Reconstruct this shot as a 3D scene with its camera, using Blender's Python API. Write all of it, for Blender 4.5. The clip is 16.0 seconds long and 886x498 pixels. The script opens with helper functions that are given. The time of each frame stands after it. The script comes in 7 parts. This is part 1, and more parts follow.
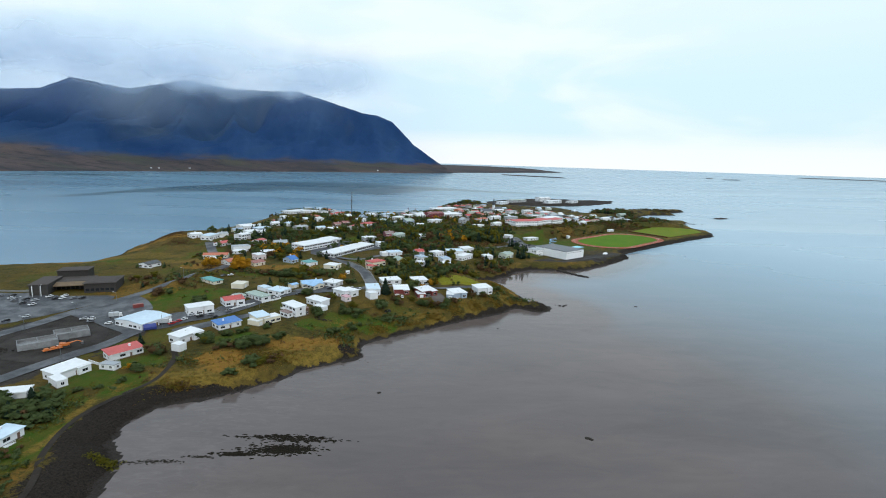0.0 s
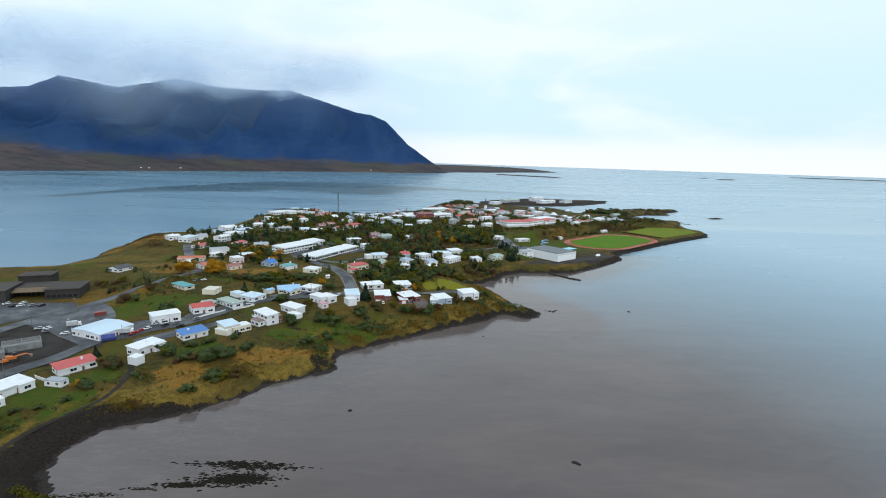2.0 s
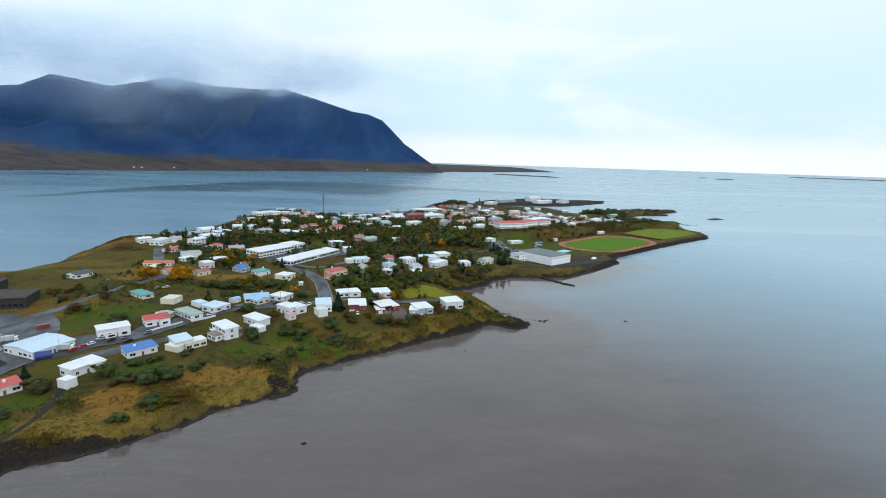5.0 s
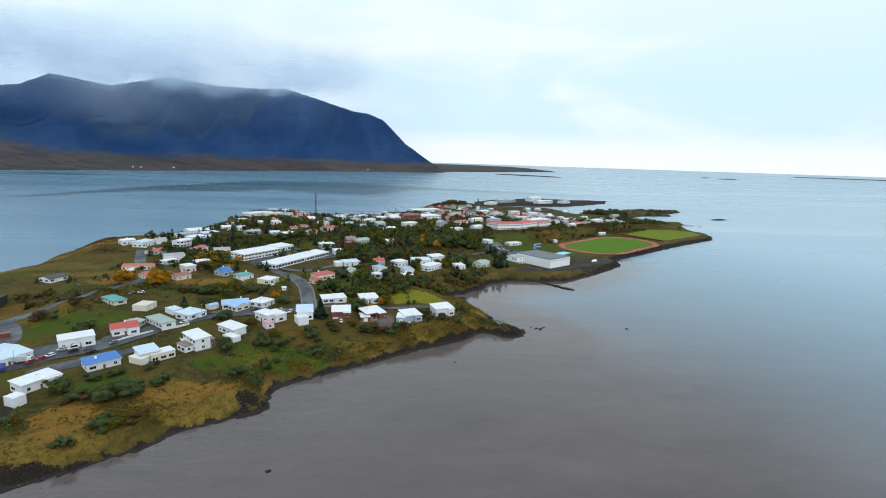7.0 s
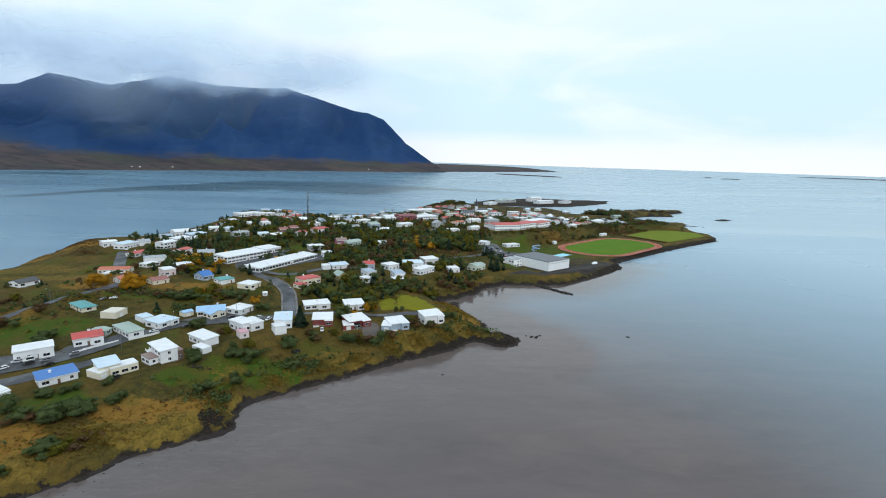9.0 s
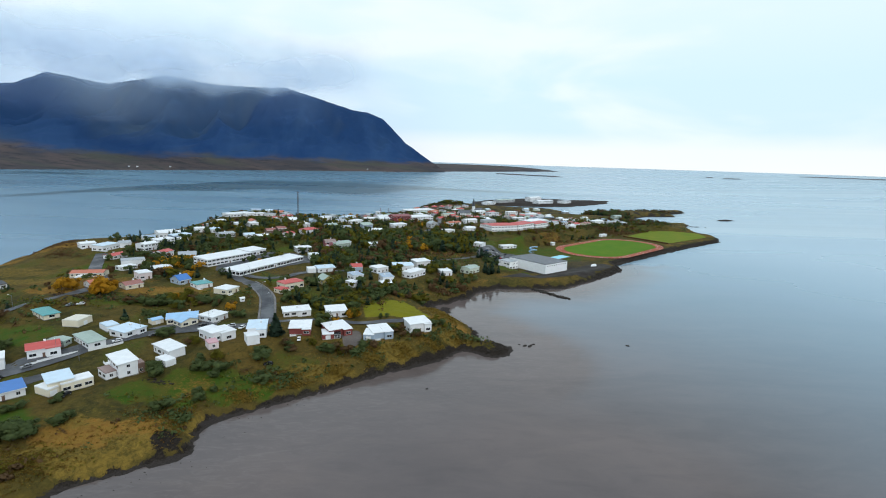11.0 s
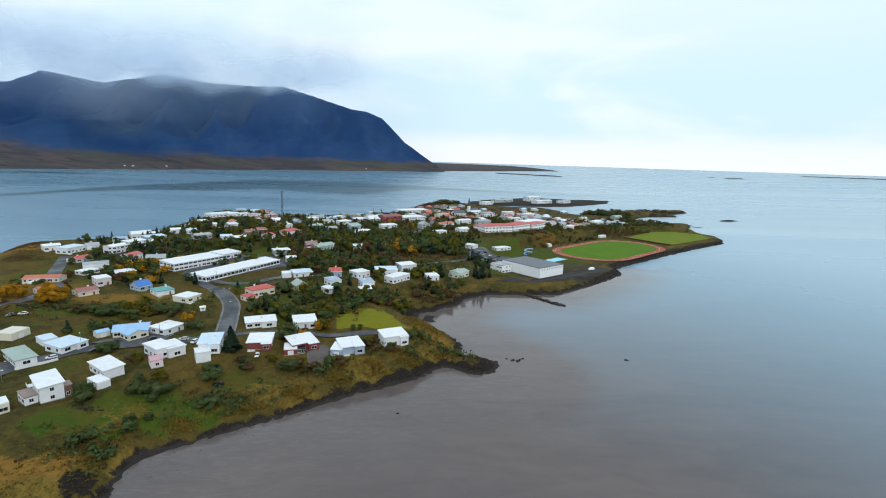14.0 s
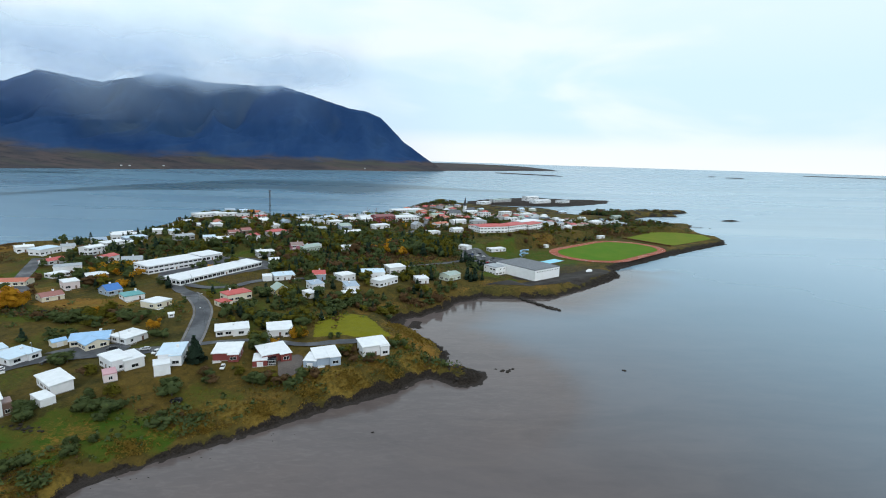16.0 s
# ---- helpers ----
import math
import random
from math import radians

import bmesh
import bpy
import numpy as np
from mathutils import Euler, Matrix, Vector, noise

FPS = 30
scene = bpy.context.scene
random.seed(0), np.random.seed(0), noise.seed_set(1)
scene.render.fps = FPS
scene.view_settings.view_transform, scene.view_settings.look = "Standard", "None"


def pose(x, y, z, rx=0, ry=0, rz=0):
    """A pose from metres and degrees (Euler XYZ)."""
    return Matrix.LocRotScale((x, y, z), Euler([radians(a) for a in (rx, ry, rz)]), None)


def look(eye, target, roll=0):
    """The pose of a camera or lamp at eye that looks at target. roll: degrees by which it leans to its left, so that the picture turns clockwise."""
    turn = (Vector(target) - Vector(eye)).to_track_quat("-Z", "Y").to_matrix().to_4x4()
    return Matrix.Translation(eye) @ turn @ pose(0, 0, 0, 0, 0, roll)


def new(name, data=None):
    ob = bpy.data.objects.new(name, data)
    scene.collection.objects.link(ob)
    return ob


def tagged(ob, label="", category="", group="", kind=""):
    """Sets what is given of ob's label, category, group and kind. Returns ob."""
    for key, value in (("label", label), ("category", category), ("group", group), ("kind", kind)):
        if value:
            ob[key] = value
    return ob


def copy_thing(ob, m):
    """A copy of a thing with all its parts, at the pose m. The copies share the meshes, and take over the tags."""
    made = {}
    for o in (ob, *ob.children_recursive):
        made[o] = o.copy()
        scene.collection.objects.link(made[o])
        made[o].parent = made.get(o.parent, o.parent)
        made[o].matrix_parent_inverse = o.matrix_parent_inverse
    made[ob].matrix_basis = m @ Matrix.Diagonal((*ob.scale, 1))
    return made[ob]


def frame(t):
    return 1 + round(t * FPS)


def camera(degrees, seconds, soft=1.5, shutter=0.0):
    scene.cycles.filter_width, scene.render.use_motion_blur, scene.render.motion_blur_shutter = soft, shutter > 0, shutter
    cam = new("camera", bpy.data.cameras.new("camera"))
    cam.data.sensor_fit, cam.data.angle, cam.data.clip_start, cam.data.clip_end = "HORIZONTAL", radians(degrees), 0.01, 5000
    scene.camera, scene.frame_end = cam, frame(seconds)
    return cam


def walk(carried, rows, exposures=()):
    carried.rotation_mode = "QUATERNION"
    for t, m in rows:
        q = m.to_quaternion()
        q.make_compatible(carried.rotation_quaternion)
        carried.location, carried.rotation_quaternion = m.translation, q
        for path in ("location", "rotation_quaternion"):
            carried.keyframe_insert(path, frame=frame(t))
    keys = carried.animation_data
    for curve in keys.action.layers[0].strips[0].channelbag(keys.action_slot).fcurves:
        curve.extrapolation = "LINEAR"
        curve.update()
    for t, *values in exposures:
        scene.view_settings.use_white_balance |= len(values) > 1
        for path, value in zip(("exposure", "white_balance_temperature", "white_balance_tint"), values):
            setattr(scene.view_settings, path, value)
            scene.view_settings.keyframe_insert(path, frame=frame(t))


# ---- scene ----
cam = camera(84.2, 16.0, soft=1.0)
PATH = [
    (0, (-5.92, -10.41, 110.65), (-2.08, 88.01, 93.40), 1.86),
    (0.5, (-3.59, -5.92, 110.56), (0.49, 92.49, 93.30), 1.86),
    (1, (-1.28, -1.40, 110.47), (3.05, 97.00, 93.20), 1.86),
    (1.5, (1.01, 3.15, 110.36), (5.57, 101.54, 93.09), 1.86),
    (2, (3.28, 7.73, 110.24), (8.05, 106.11, 92.97), 1.86),
    (2.5, (5.53, 12.33, 110.11), (10.46, 110.70, 92.83), 1.86),
    (3, (7.77, 16.96, 109.97), (12.81, 115.32, 92.69), 1.86),
    (3.5, (10.00, 21.60, 109.82), (15.10, 119.96, 92.53), 1.86),
    (4, (12.21, 26.26, 109.66), (17.32, 124.62, 92.37), 1.86),
    (4.5, (14.41, 30.94, 109.49), (19.50, 129.30, 92.19), 1.86),
    (5, (16.60, 35.63, 109.31), (21.63, 133.99, 92.00), 1.86),
    (5.5, (18.78, 40.33, 109.12), (23.72, 138.69, 91.81), 1.86),
    (6, (20.95, 45.04, 108.92), (25.79, 143.41, 91.60), 1.86),
    (6.5, (23.11, 49.75, 108.70), (27.84, 148.12, 91.38), 1.86),
    (7, (25.26, 54.46, 108.48), (29.89, 152.84, 91.15), 1.86),
    (7.5, (27.41, 59.18, 108.25), (31.92, 157.56, 90.91), 1.86),
    (8, (29.55, 63.89, 108.00), (33.97, 162.28, 90.66), 1.86),
    (8.5, (31.69, 68.60, 107.74), (36.02, 166.99, 90.40), 1.86),
    (9, (33.82, 73.30, 107.48), (38.08, 171.70, 90.13), 1.86),
    (9.5, (35.95, 78.00, 107.20), (40.16, 176.39, 89.84), 1.86),
    (10, (38.08, 82.68, 106.91), (42.24, 181.07, 89.55), 1.86),
    (10.5, (40.20, 87.35, 106.61), (44.33, 185.74, 89.25), 1.86),
    (11, (42.33, 92.00, 106.31), (46.44, 190.39, 88.93), 1.86),
    (11.5, (44.46, 96.63, 105.99), (48.54, 195.02, 88.61), 1.86),
    (12, (46.59, 101.24, 105.66), (50.65, 199.63, 88.27), 1.86),
    (12.5, (48.72, 105.82, 105.32), (52.75, 204.21, 87.92), 1.86),
    (13, (50.86, 110.38, 104.96), (54.85, 208.77, 87.57), 1.86),
    (13.5, (53.00, 114.91, 104.60), (56.95, 213.30, 87.20), 1.86),
    (14, (55.14, 119.41, 104.23), (59.05, 217.80, 86.82), 1.86),
    (14.5, (57.30, 123.87, 103.85), (61.16, 222.27, 86.43), 1.86),
    (15, (59.46, 128.30, 103.45), (63.28, 226.70, 86.03), 1.86),
    (15.5, (61.63, 132.69, 103.05), (65.45, 231.09, 85.62), 1.86),
    (16, (63.81, 137.04, 102.63), (67.67, 235.43, 85.20), 1.86),
]
walk(cam, [(t, look(eye, target, roll)) for t, eye, target, roll in PATH])

# ---------------------------------------------------------------- light: a bright overcast sky and a soft sun behind it
world = bpy.data.worlds.new("overcast_sky")
scene.world = world
world.use_nodes = True
wn, wl = world.node_tree.nodes, world.node_tree.links
wn.clear()


def wnode(kind, **props):
    n = wn.new(kind)
    for k, v in props.items():
        n.inputs[k].default_value = v
    return n


SUN_EL, SUN_ROT = radians(42), radians(162)
sky = wn.new("ShaderNodeTexSky")
sky.sky_type, sky.sun_disc, sky.sun_elevation, sky.sun_rotation = "NISHITA", False, SUN_EL, SUN_ROT
sky_dim = wn.new("ShaderNodeMix")
sky_dim.data_type, sky_dim.blend_type = "RGBA", "MULTIPLY"
sky_dim.inputs[0].default_value = 1.0
sky_dim.inputs[7].default_value = (0.1, 0.1, 0.1, 1)
wl.new(sky.outputs[0], sky_dim.inputs[6])
wco = wn.new("ShaderNodeTexCoord")
flat = wnode("ShaderNodeMapping")
flat.inputs["Scale"].default_value = (1.0, 1.0, 3.2)
wl.new(wco.outputs["Generated"], flat.inputs[0])
veil = wnode("ShaderNodeTexNoise", Scale=2.4, Detail=4.0, Roughness=0.5, Distortion=0.35)
wl.new(flat.outputs[0], veil.inputs["Vector"])
sep = wn.new("ShaderNodeSeparateXYZ")
wl.new(wco.outputs["Generated"], sep.inputs[0])
rise = wn.new("ShaderNodeValToRGB")
wl.new(sep.outputs["Z"], rise.inputs[0])
rise.color_ramp.elements[0].position, rise.color_ramp.elements[0].color = 0.0, (1.03, 1.06, 1.05, 1)
rise.color_ramp.elements[1].position, rise.color_ramp.elements[1].color = 0.9, (0.77, 0.97, 1.13, 1)
for _at, _col in ((0.035, (0.97, 1.04, 1.07, 1)), (0.065, (0.72, 0.94, 1.04, 1)), (0.15, (0.73, 0.96, 1.07, 1)), (0.24, (0.82, 1.01, 1.10, 1)), (0.36, (0.86, 1.03, 1.12, 1)), (0.6, (0.78, 0.99, 1.14, 1))):
    rise.color_ramp.elements.new(_at).color = _col


def wrange(src, lo, hi, to_lo=0.0, to_hi=1.0):
    n = wn.new("ShaderNodeMapRange")
    n.interpolation_type = "SMOOTHSTEP"
    n.inputs["From Min"].default_value, n.inputs["From Max"].default_value = lo, hi
    n.inputs["To Min"].default_value, n.inputs["To Max"].default_value = to_lo, to_hi
    wl.new(src, n.inputs[0])
    return n.outputs[0]


def wtimes(a, b):
    n = wn.new("ShaderNodeMath")
    n.operation, n.use_clamp = "MULTIPLY", True
    wl.new(a, n.inputs[0])
    wl.new(b, n.inputs[1])
    return n.outputs[0]


# soft billows everywhere, and the grey-blue bank of rain cloud over the mountains
billow = wn.new("ShaderNodeMix")
billow.data_type = "RGBA"
billow.inputs[7].default_value = (0.98, 1.07, 1.12, 1)
wl.new(wrange(veil.outputs[0], 0.42, 0.66, 0.0, 0.85), billow.inputs[0])
wl.new(rise.outputs[0], billow.inputs[6])
rain = wtimes(wrange(sep.outputs["X"], 0.12, -0.26), wtimes(wrange(sep.outputs["Z"], 0.25, 0.12), wrange(veil.outputs[0], 0.30, 0.62, 1.0, 0.35)))
clear = wn.new("ShaderNodeMix")
clear.data_type = "RGBA"
clear.inputs[7].default_value = (0.55, 0.72, 0.99, 1)
wl.new(rain, clear.inputs[0])
wl.new(billow.outputs[2], clear.inputs[6])
mixed = wn.new("ShaderNodeMix")
mixed.data_type = "RGBA"
mixed.inputs[0].default_value = 0.93
wl.new(sky_dim.outputs[2], mixed.inputs[6])
wl.new(clear.outputs[2], mixed.inputs[7])
back = wnode("ShaderNodeBackground", Strength=1.0)
wl.new(mixed.outputs[2], back.inputs[0])
wl.new(back.outputs[0], wn.new("ShaderNodeOutputWorld").inputs[0])

sun = new("sun", bpy.data.lights.new("sun", "SUN"))
sun.data.energy, sun.data.angle, sun.data.color = 1.0, radians(14), (1.0, 0.96, 0.9)
sun.matrix_world = look((0, 0, 0), (-math.sin(SUN_ROT) * math.cos(SUN_EL), -math.cos(SUN_ROT) * math.cos(SUN_EL), -math.sin(SUN_EL)))
# ---------------------------------------------------------------- the lie of the land
COAST_NEAR = [(-104, -200), (-92, 0), (-98, 80), (-112, 136), (-113.5, 153), (-124, 165), (-128, 182), (-122, 196), (-112, 201), (-97, 208), (-78, 224), (-70, 237),
              (-54, 246), (-39, 256), (-43, 270), (-41, 279), (-29, 287), (-13, 298.5), (5, 310.5), (19, 322.5), (30, 329.5), (39, 335), (51, 342), (57, 349), (63, 355), (69, 358.5), (74, 356), (79, 351), (86, 350), (92, 353), (95, 360), (94, 366),
              (87, 369), (79, 371), (75, 375), (77, 381), (79, 389)]
COAST_EAST = [(74, 401), (66, 411), (54, 416), (47, 425), (46, 438), (53, 449), (63, 453), (71, 462), (80, 472), (90, 489), (110, 503), (138, 503), (167, 507), (212, 547), (249, 585), (254, 615),
              (300, 655), (378, 723), (492, 812), (513, 851), (506, 905), (520, 940), (532, 985), (568, 1040), (530, 1028), (484, 1022), (448, 1030), (456, 1078), (490, 1120),
              (540, 1172), (625, 1192), (600, 1215), (700, 1300), (690, 1330), (600, 1290), (510, 1250), (440, 1210), (398, 1185)]
COAST_FAR = [(372, 1122), (360, 1132), (366, 1200), (350, 1250), (270, 1262), (180, 1275), (110, 1300), (60, 1270), (20, 1160), (-18, 1060), (-40, 960), (-70, 915), (-140, 905), (-200, 890), (-246, 850), (-290, 790),
             (-312, 720), (-326, 660), (-338, 610), (-346, 556), (-330, 508), (-338, 472), (-402, 452), (-540, 405), (-730, 315), (-730, -200)]
ISLAND = [(172, 1395), (200, 1365), (272, 1352), (345, 1358), (423, 1384), (500, 1450), (590, 1545), (640, 1660), (560, 1620), (488, 1612), (390, 1640), (250, 1560), (180, 1470)]
ISLET = [(678, 1128), (696, 1126), (725, 1140), (715, 1150), (690, 1143)]
LAND = COAST_NEAR + COAST_EAST + COAST_FAR
SPORTS = [(150, 522), (244, 590), (380, 735), (482, 815), (508, 890), (430, 910), (320, 845), (200, 730), (125, 650), (105, 570)]


def smooth(a, lo, hi):
    t = np.clip((a - lo) / (hi - lo), 0, 1)
    return t * t * (3 - 2 * t)


def wave(x, y, s, seed=0.0):
    """Soft unevenness of about -1 to 1 with features of s metres."""
    k = 2 * np.pi / s
    a = np.sin(k * (0.81 * x + 0.59 * y) + 1.3 * np.sin(k * 0.43 * (y - 0.4 * x) + seed) + seed)
    b = np.sin(k * 0.93 * (0.71 * y - 0.70 * x) + 1.1 * np.sin(k * 0.57 * (x + 0.3 * y) + 2 * seed) + 1.7 * seed)
    c = np.sin(k * 1.71 * (0.95 * x - 0.31 * y) + 0.9 * np.sin(k * 0.77 * y + seed) + 3 * seed)
    return (a + b + 0.6 * c) / 2.6


def inland(x, y, ring):
    """Distance in metres from the edge of a closed outline, positive inside."""
    x, y = np.asarray(x, float), np.asarray(y, float)
    best, inside = np.full(x.shape, 1e12), np.zeros(x.shape, bool)
    for (ax, ay), (bx, by) in zip(ring, ring[1:] + ring[:1]):
        ex, ey = bx - ax, by - ay
        t = np.clip(((x - ax) * ex + (y - ay) * ey) / (ex * ex + ey * ey), 0, 1)
        best = np.minimum(best, (x - ax - t * ex) ** 2 + (y - ay - t * ey) ** 2)
        cross = ((ay > y) != (by > y)) & (x < ex * (y - ay) / (ey if ey else 1e-9) + ax)
        inside ^= cross
    return np.where(inside, 1, -1) * np.sqrt(best)


def bump(x, y, cx, cy, r, h):
    return h * np.exp(-((x - cx) ** 2 + (y - cy) ** 2) / (r * r))


def shore(x, y):
    d = inland(x, y, LAND) + 1.1 * wave(x, y, 23, 1.0) + 0.7 * wave(x, y, 7, 2.0)
    return d


PADS = []


def ground(x, y):
    """Height of the ground above the sea, with the levelled plots on which houses stand."""
    x, y = np.asarray(x, float), np.asarray(y, float)
    z = hills_and_shore(x, y)
    if not PADS:
        return z
    if z.size < 3000:
        p = np.array(PADS)
        d = np.hypot(x[..., None] - p[:, 0], y[..., None] - p[:, 1])
        w = 1 - smooth(d, p[:, 2] * 0.95, p[:, 2] * 0.95 + 6)
        return settle(z, w, p[:, 3])
    z = z.copy()
    total, lift = np.zeros_like(z), np.zeros_like(z)
    keep = np.ones_like(z)
    for px, py, r, pz in PADS:
        m = (np.abs(x - px) < r + 6) & (np.abs(y - py) < r + 6)
        if m.any():
            w = 1 - smooth(np.hypot(x[m] - px, y[m] - py), r * 0.95, r * 0.95 + 6)
            total[m] += w ** 3
            lift[m] += w ** 3 * pz
            keep[m] *= 1 - w
    return np.where(total > 0, z * keep + (1 - keep) * lift / np.maximum(total, 1e-9), z)


def settle(z, w, pz):
    total = (w ** 3).sum(-1)
    keep = np.prod(1 - w, -1)
    return np.where(total > 0, z * keep + (1 - keep) * (w ** 3 * pz).sum(-1) / np.maximum(total, 1e-9), z)


def hills_and_shore(x, y):
    """Height of the untouched ground in metres above the sea."""
    x, y = np.asarray(x, float), np.asarray(y, float)
    d = shore(x, y)
    z = -1.65 + 1.72 * smooth(d + (1.0 + 0.7 * smooth(-y, -208, -190)) * wave(x, y, 17, 3.0) + 0.9 * wave(x, y, 6.5, 4.0), -12, 0.4) + 1.5 * smooth(d + 0.8 * wave(x, y, 5, 9), 1.2, 3.4) + (4.7 + 4.0 * smooth(x, -2, 28) * (1 - smooth(x, 52, 70)) * (1 - smooth(y, 425, 450))) * smooth(d, 0, 13) + 4.6 * smooth(d, 11, 52)
    soft = smooth(d, 5, 60)
    hills = bump(x, y, -150, 230, 60, -5.2) + bump(x, y, -230, 300, 70, -3.4) + bump(x, y, -110, 290, 35, -0.7) + bump(x, y, -45, 340, 35, 4.5)
    hills = hills + bump(x, y, 24, 412, 16, 1.6) + bump(x, y, -184.5, 379, 8.5, 4.5) + bump(x, y, -194, 361, 8.5, 3.8) + bump(x, y, -176, 393, 6, 2.5) + bump(x, y, -5, 365, 25, 2.2) + bump(x, y, -145, 360, 40, 2.5) + bump(x, y, -75, 410, 38, 6.6) + bump(x, y, -190, 420, 50, 5.3)
    hills = hills + bump(x, y, -110, 470, 55, 5.8) + bump(x, y, -60, 520, 55, 4.0) + bump(x, y, -180, 520, 60, 2.7) + bump(x, y, 10, 480, 60, 5.0)
    hills = hills + bump(x, y, 40, 560, 60, 0.4) + bump(x, y, -290, 565, 65, 10.2) + bump(x, y, -150, 640, 80, 14.4) + bump(x, y, -70, 600, 60, 9.3)
    hills = hills + bump(x, y, -110, 730, 110, 10.9) + bump(x, y, 40, 680, 90, 2.8) + bump(x, y, 170, 760, 80, 7.9) + bump(x, y, 30, 830, 120, 8.1)
    hills = hills + bump(x, y, 150, 920, 130, 4.2) + bump(x, y, 330, 900, 90, 1.8) + bump(x, y, 75, 1220, 85, 7.5) + bump(x, y, -205, 795, 62, 14.0) + bump(x, y, -312, 552, 30, 1.5)
    z = z + soft * (hills + 0.5 * wave(x, y, 60, 4.0)) + 0.22 * wave(x, y, 13, 5.0) * smooth(d, 0, 12) + 0.2 * wave(x, y, 3.7, 6.0) * smooth(d, -3, 2) * (1 - 0.6 * smooth(d, 8, 20))
    # the levelled sports ground with its stone bank
    s = inland(x, y, SPORTS)
    level = smooth(s, -6, 8)
    z = z * (1 - level) + (4.2 + 0.05 * wave(x, y, 9, 1.0)) * level * smooth(d, -1, 5) + level * (1 - smooth(d, -1, 5)) * np.minimum(z, 0.8)
    # low mud in the head of the cove
    z = np.maximum(z, -0.5 + (0.54 + 0.10 * wave(x, y, 11, 2.0) + 0.05 * wave(x, y, 4, 5.0)) * np.exp(-((x - 56) / 14) ** 4 - ((y - 435) / 16) ** 4))
    # island and islet off the point
    di = inland(x, y, ISLAND) + 6 * wave(x, y, 60, 2.5) + 3 * wave(x, y, 21, 1.5)
    z = np.maximum(z, -1.2 + 3.2 * smooth(di, -8, 12) + 4.5 * smooth(di, 8, 45))
    dj = inland(x, y, ISLET) + 2 * wave(x, y, 20, 2.5)
    return np.maximum(z, -1.2 + 4 * smooth(dj, -6, 9))

# ---------------------------------------------------------------- materials
def shader(name):
    m = bpy.data.materials.new(name)
    m.use_nodes = True
    nt = m.node_tree
    return m, nt, nt.nodes["Principled BSDF"]


def add(nt, kind, links=(), **props):
    n = nt.nodes.new(kind)
    for k, v in props.items():
        n.inputs[k].default_value = v
    for src, dst in links:
        nt.links.new(src, n.inputs[dst])
    return n


def blend(nt, fac, a, b, how="MIX"):
    n = nt.nodes.new("ShaderNodeMix")
    n.data_type, n.blend_type = "RGBA", how
    for val, slot in ((fac, 0), (a, 6), (b, 7)):
        if isinstance(val, (int, float)):
            n.inputs[slot].default_value = val
        elif isinstance(val, tuple):
            n.inputs[slot].default_value = (*val[:3], 1)
        else:
            nt.links.new(val, n.inputs[slot])
    return n.outputs[2]


def place_of(nt):
    return nt.nodes.new("ShaderNodeNewGeometry").outputs["Position"]


def noise_at(nt, scale, detail=5.0, rough=0.6, vec=None, dist=0.0):
    return add(nt, "ShaderNodeTexNoise", [(vec or place_of(nt), "Vector")], Scale=scale, Detail=detail, Roughness=rough, Distortion=dist).outputs[0]


def span(nt, value, lo, hi, to_lo=0.0, to_hi=1.0):
    n = add(nt, "ShaderNodeMapRange", [(value, 0)])
    n.inputs["From Min"].default_value, n.inputs["From Max"].default_value = lo, hi
    n.inputs["To Min"].default_value, n.inputs["To Max"].default_value = to_lo, to_hi
    return n.outputs[0]


def relief(nt, bsdf, height, strength=0.3, distance=0.05):
    b = add(nt, "ShaderNodeBump", [(height, "Height")], Strength=strength, Distance=distance)
    nt.links.new(b.outputs[0], bsdf.inputs["Normal"])


def paint(name, color, rough=0.6, wear=0.25, grain=0.9, metal=0.0, ribs=0.0, tint=0.06):
    """A painted or coated surface: blotches, fine grain, streaks of dirt, and a slight tint of its own on each object."""
    m, nt, b = shader(name)
    dark = tuple(c * (1 - wear) for c in color)
    c = blend(nt, span(nt, noise_at(nt, 0.35, 6), 0.35, 0.7), color, dark)
    c = blend(nt, span(nt, noise_at(nt, grain * 4, 4), 0.5, 0.75, 0, 0.5), c, tuple(x * (1 - 0.8 * wear) for x in color))
    own = nt.nodes.new("ShaderNodeObjectInfo").outputs["Random"]
    c = blend(nt, span(nt, own, 0, 1, 0, tint), c, (0.35, 0.33, 0.3))
    nt.links.new(c, b.inputs["Base Color"])
    b.inputs["Roughness"].default_value, b.inputs["Metallic"].default_value = rough, metal
    if ribs:
        co = nt.nodes.new("ShaderNodeTexCoord").outputs["Object"]
        w = add(nt, "ShaderNodeTexWave", [(co, "Vector")], Scale=ribs, Distortion=0.0)
        relief(nt, b, w.outputs["Fac"], 0.5, 0.04)
    else:
        relief(nt, b, noise_at(nt, 6, 4), 0.2, 0.02)
    return m


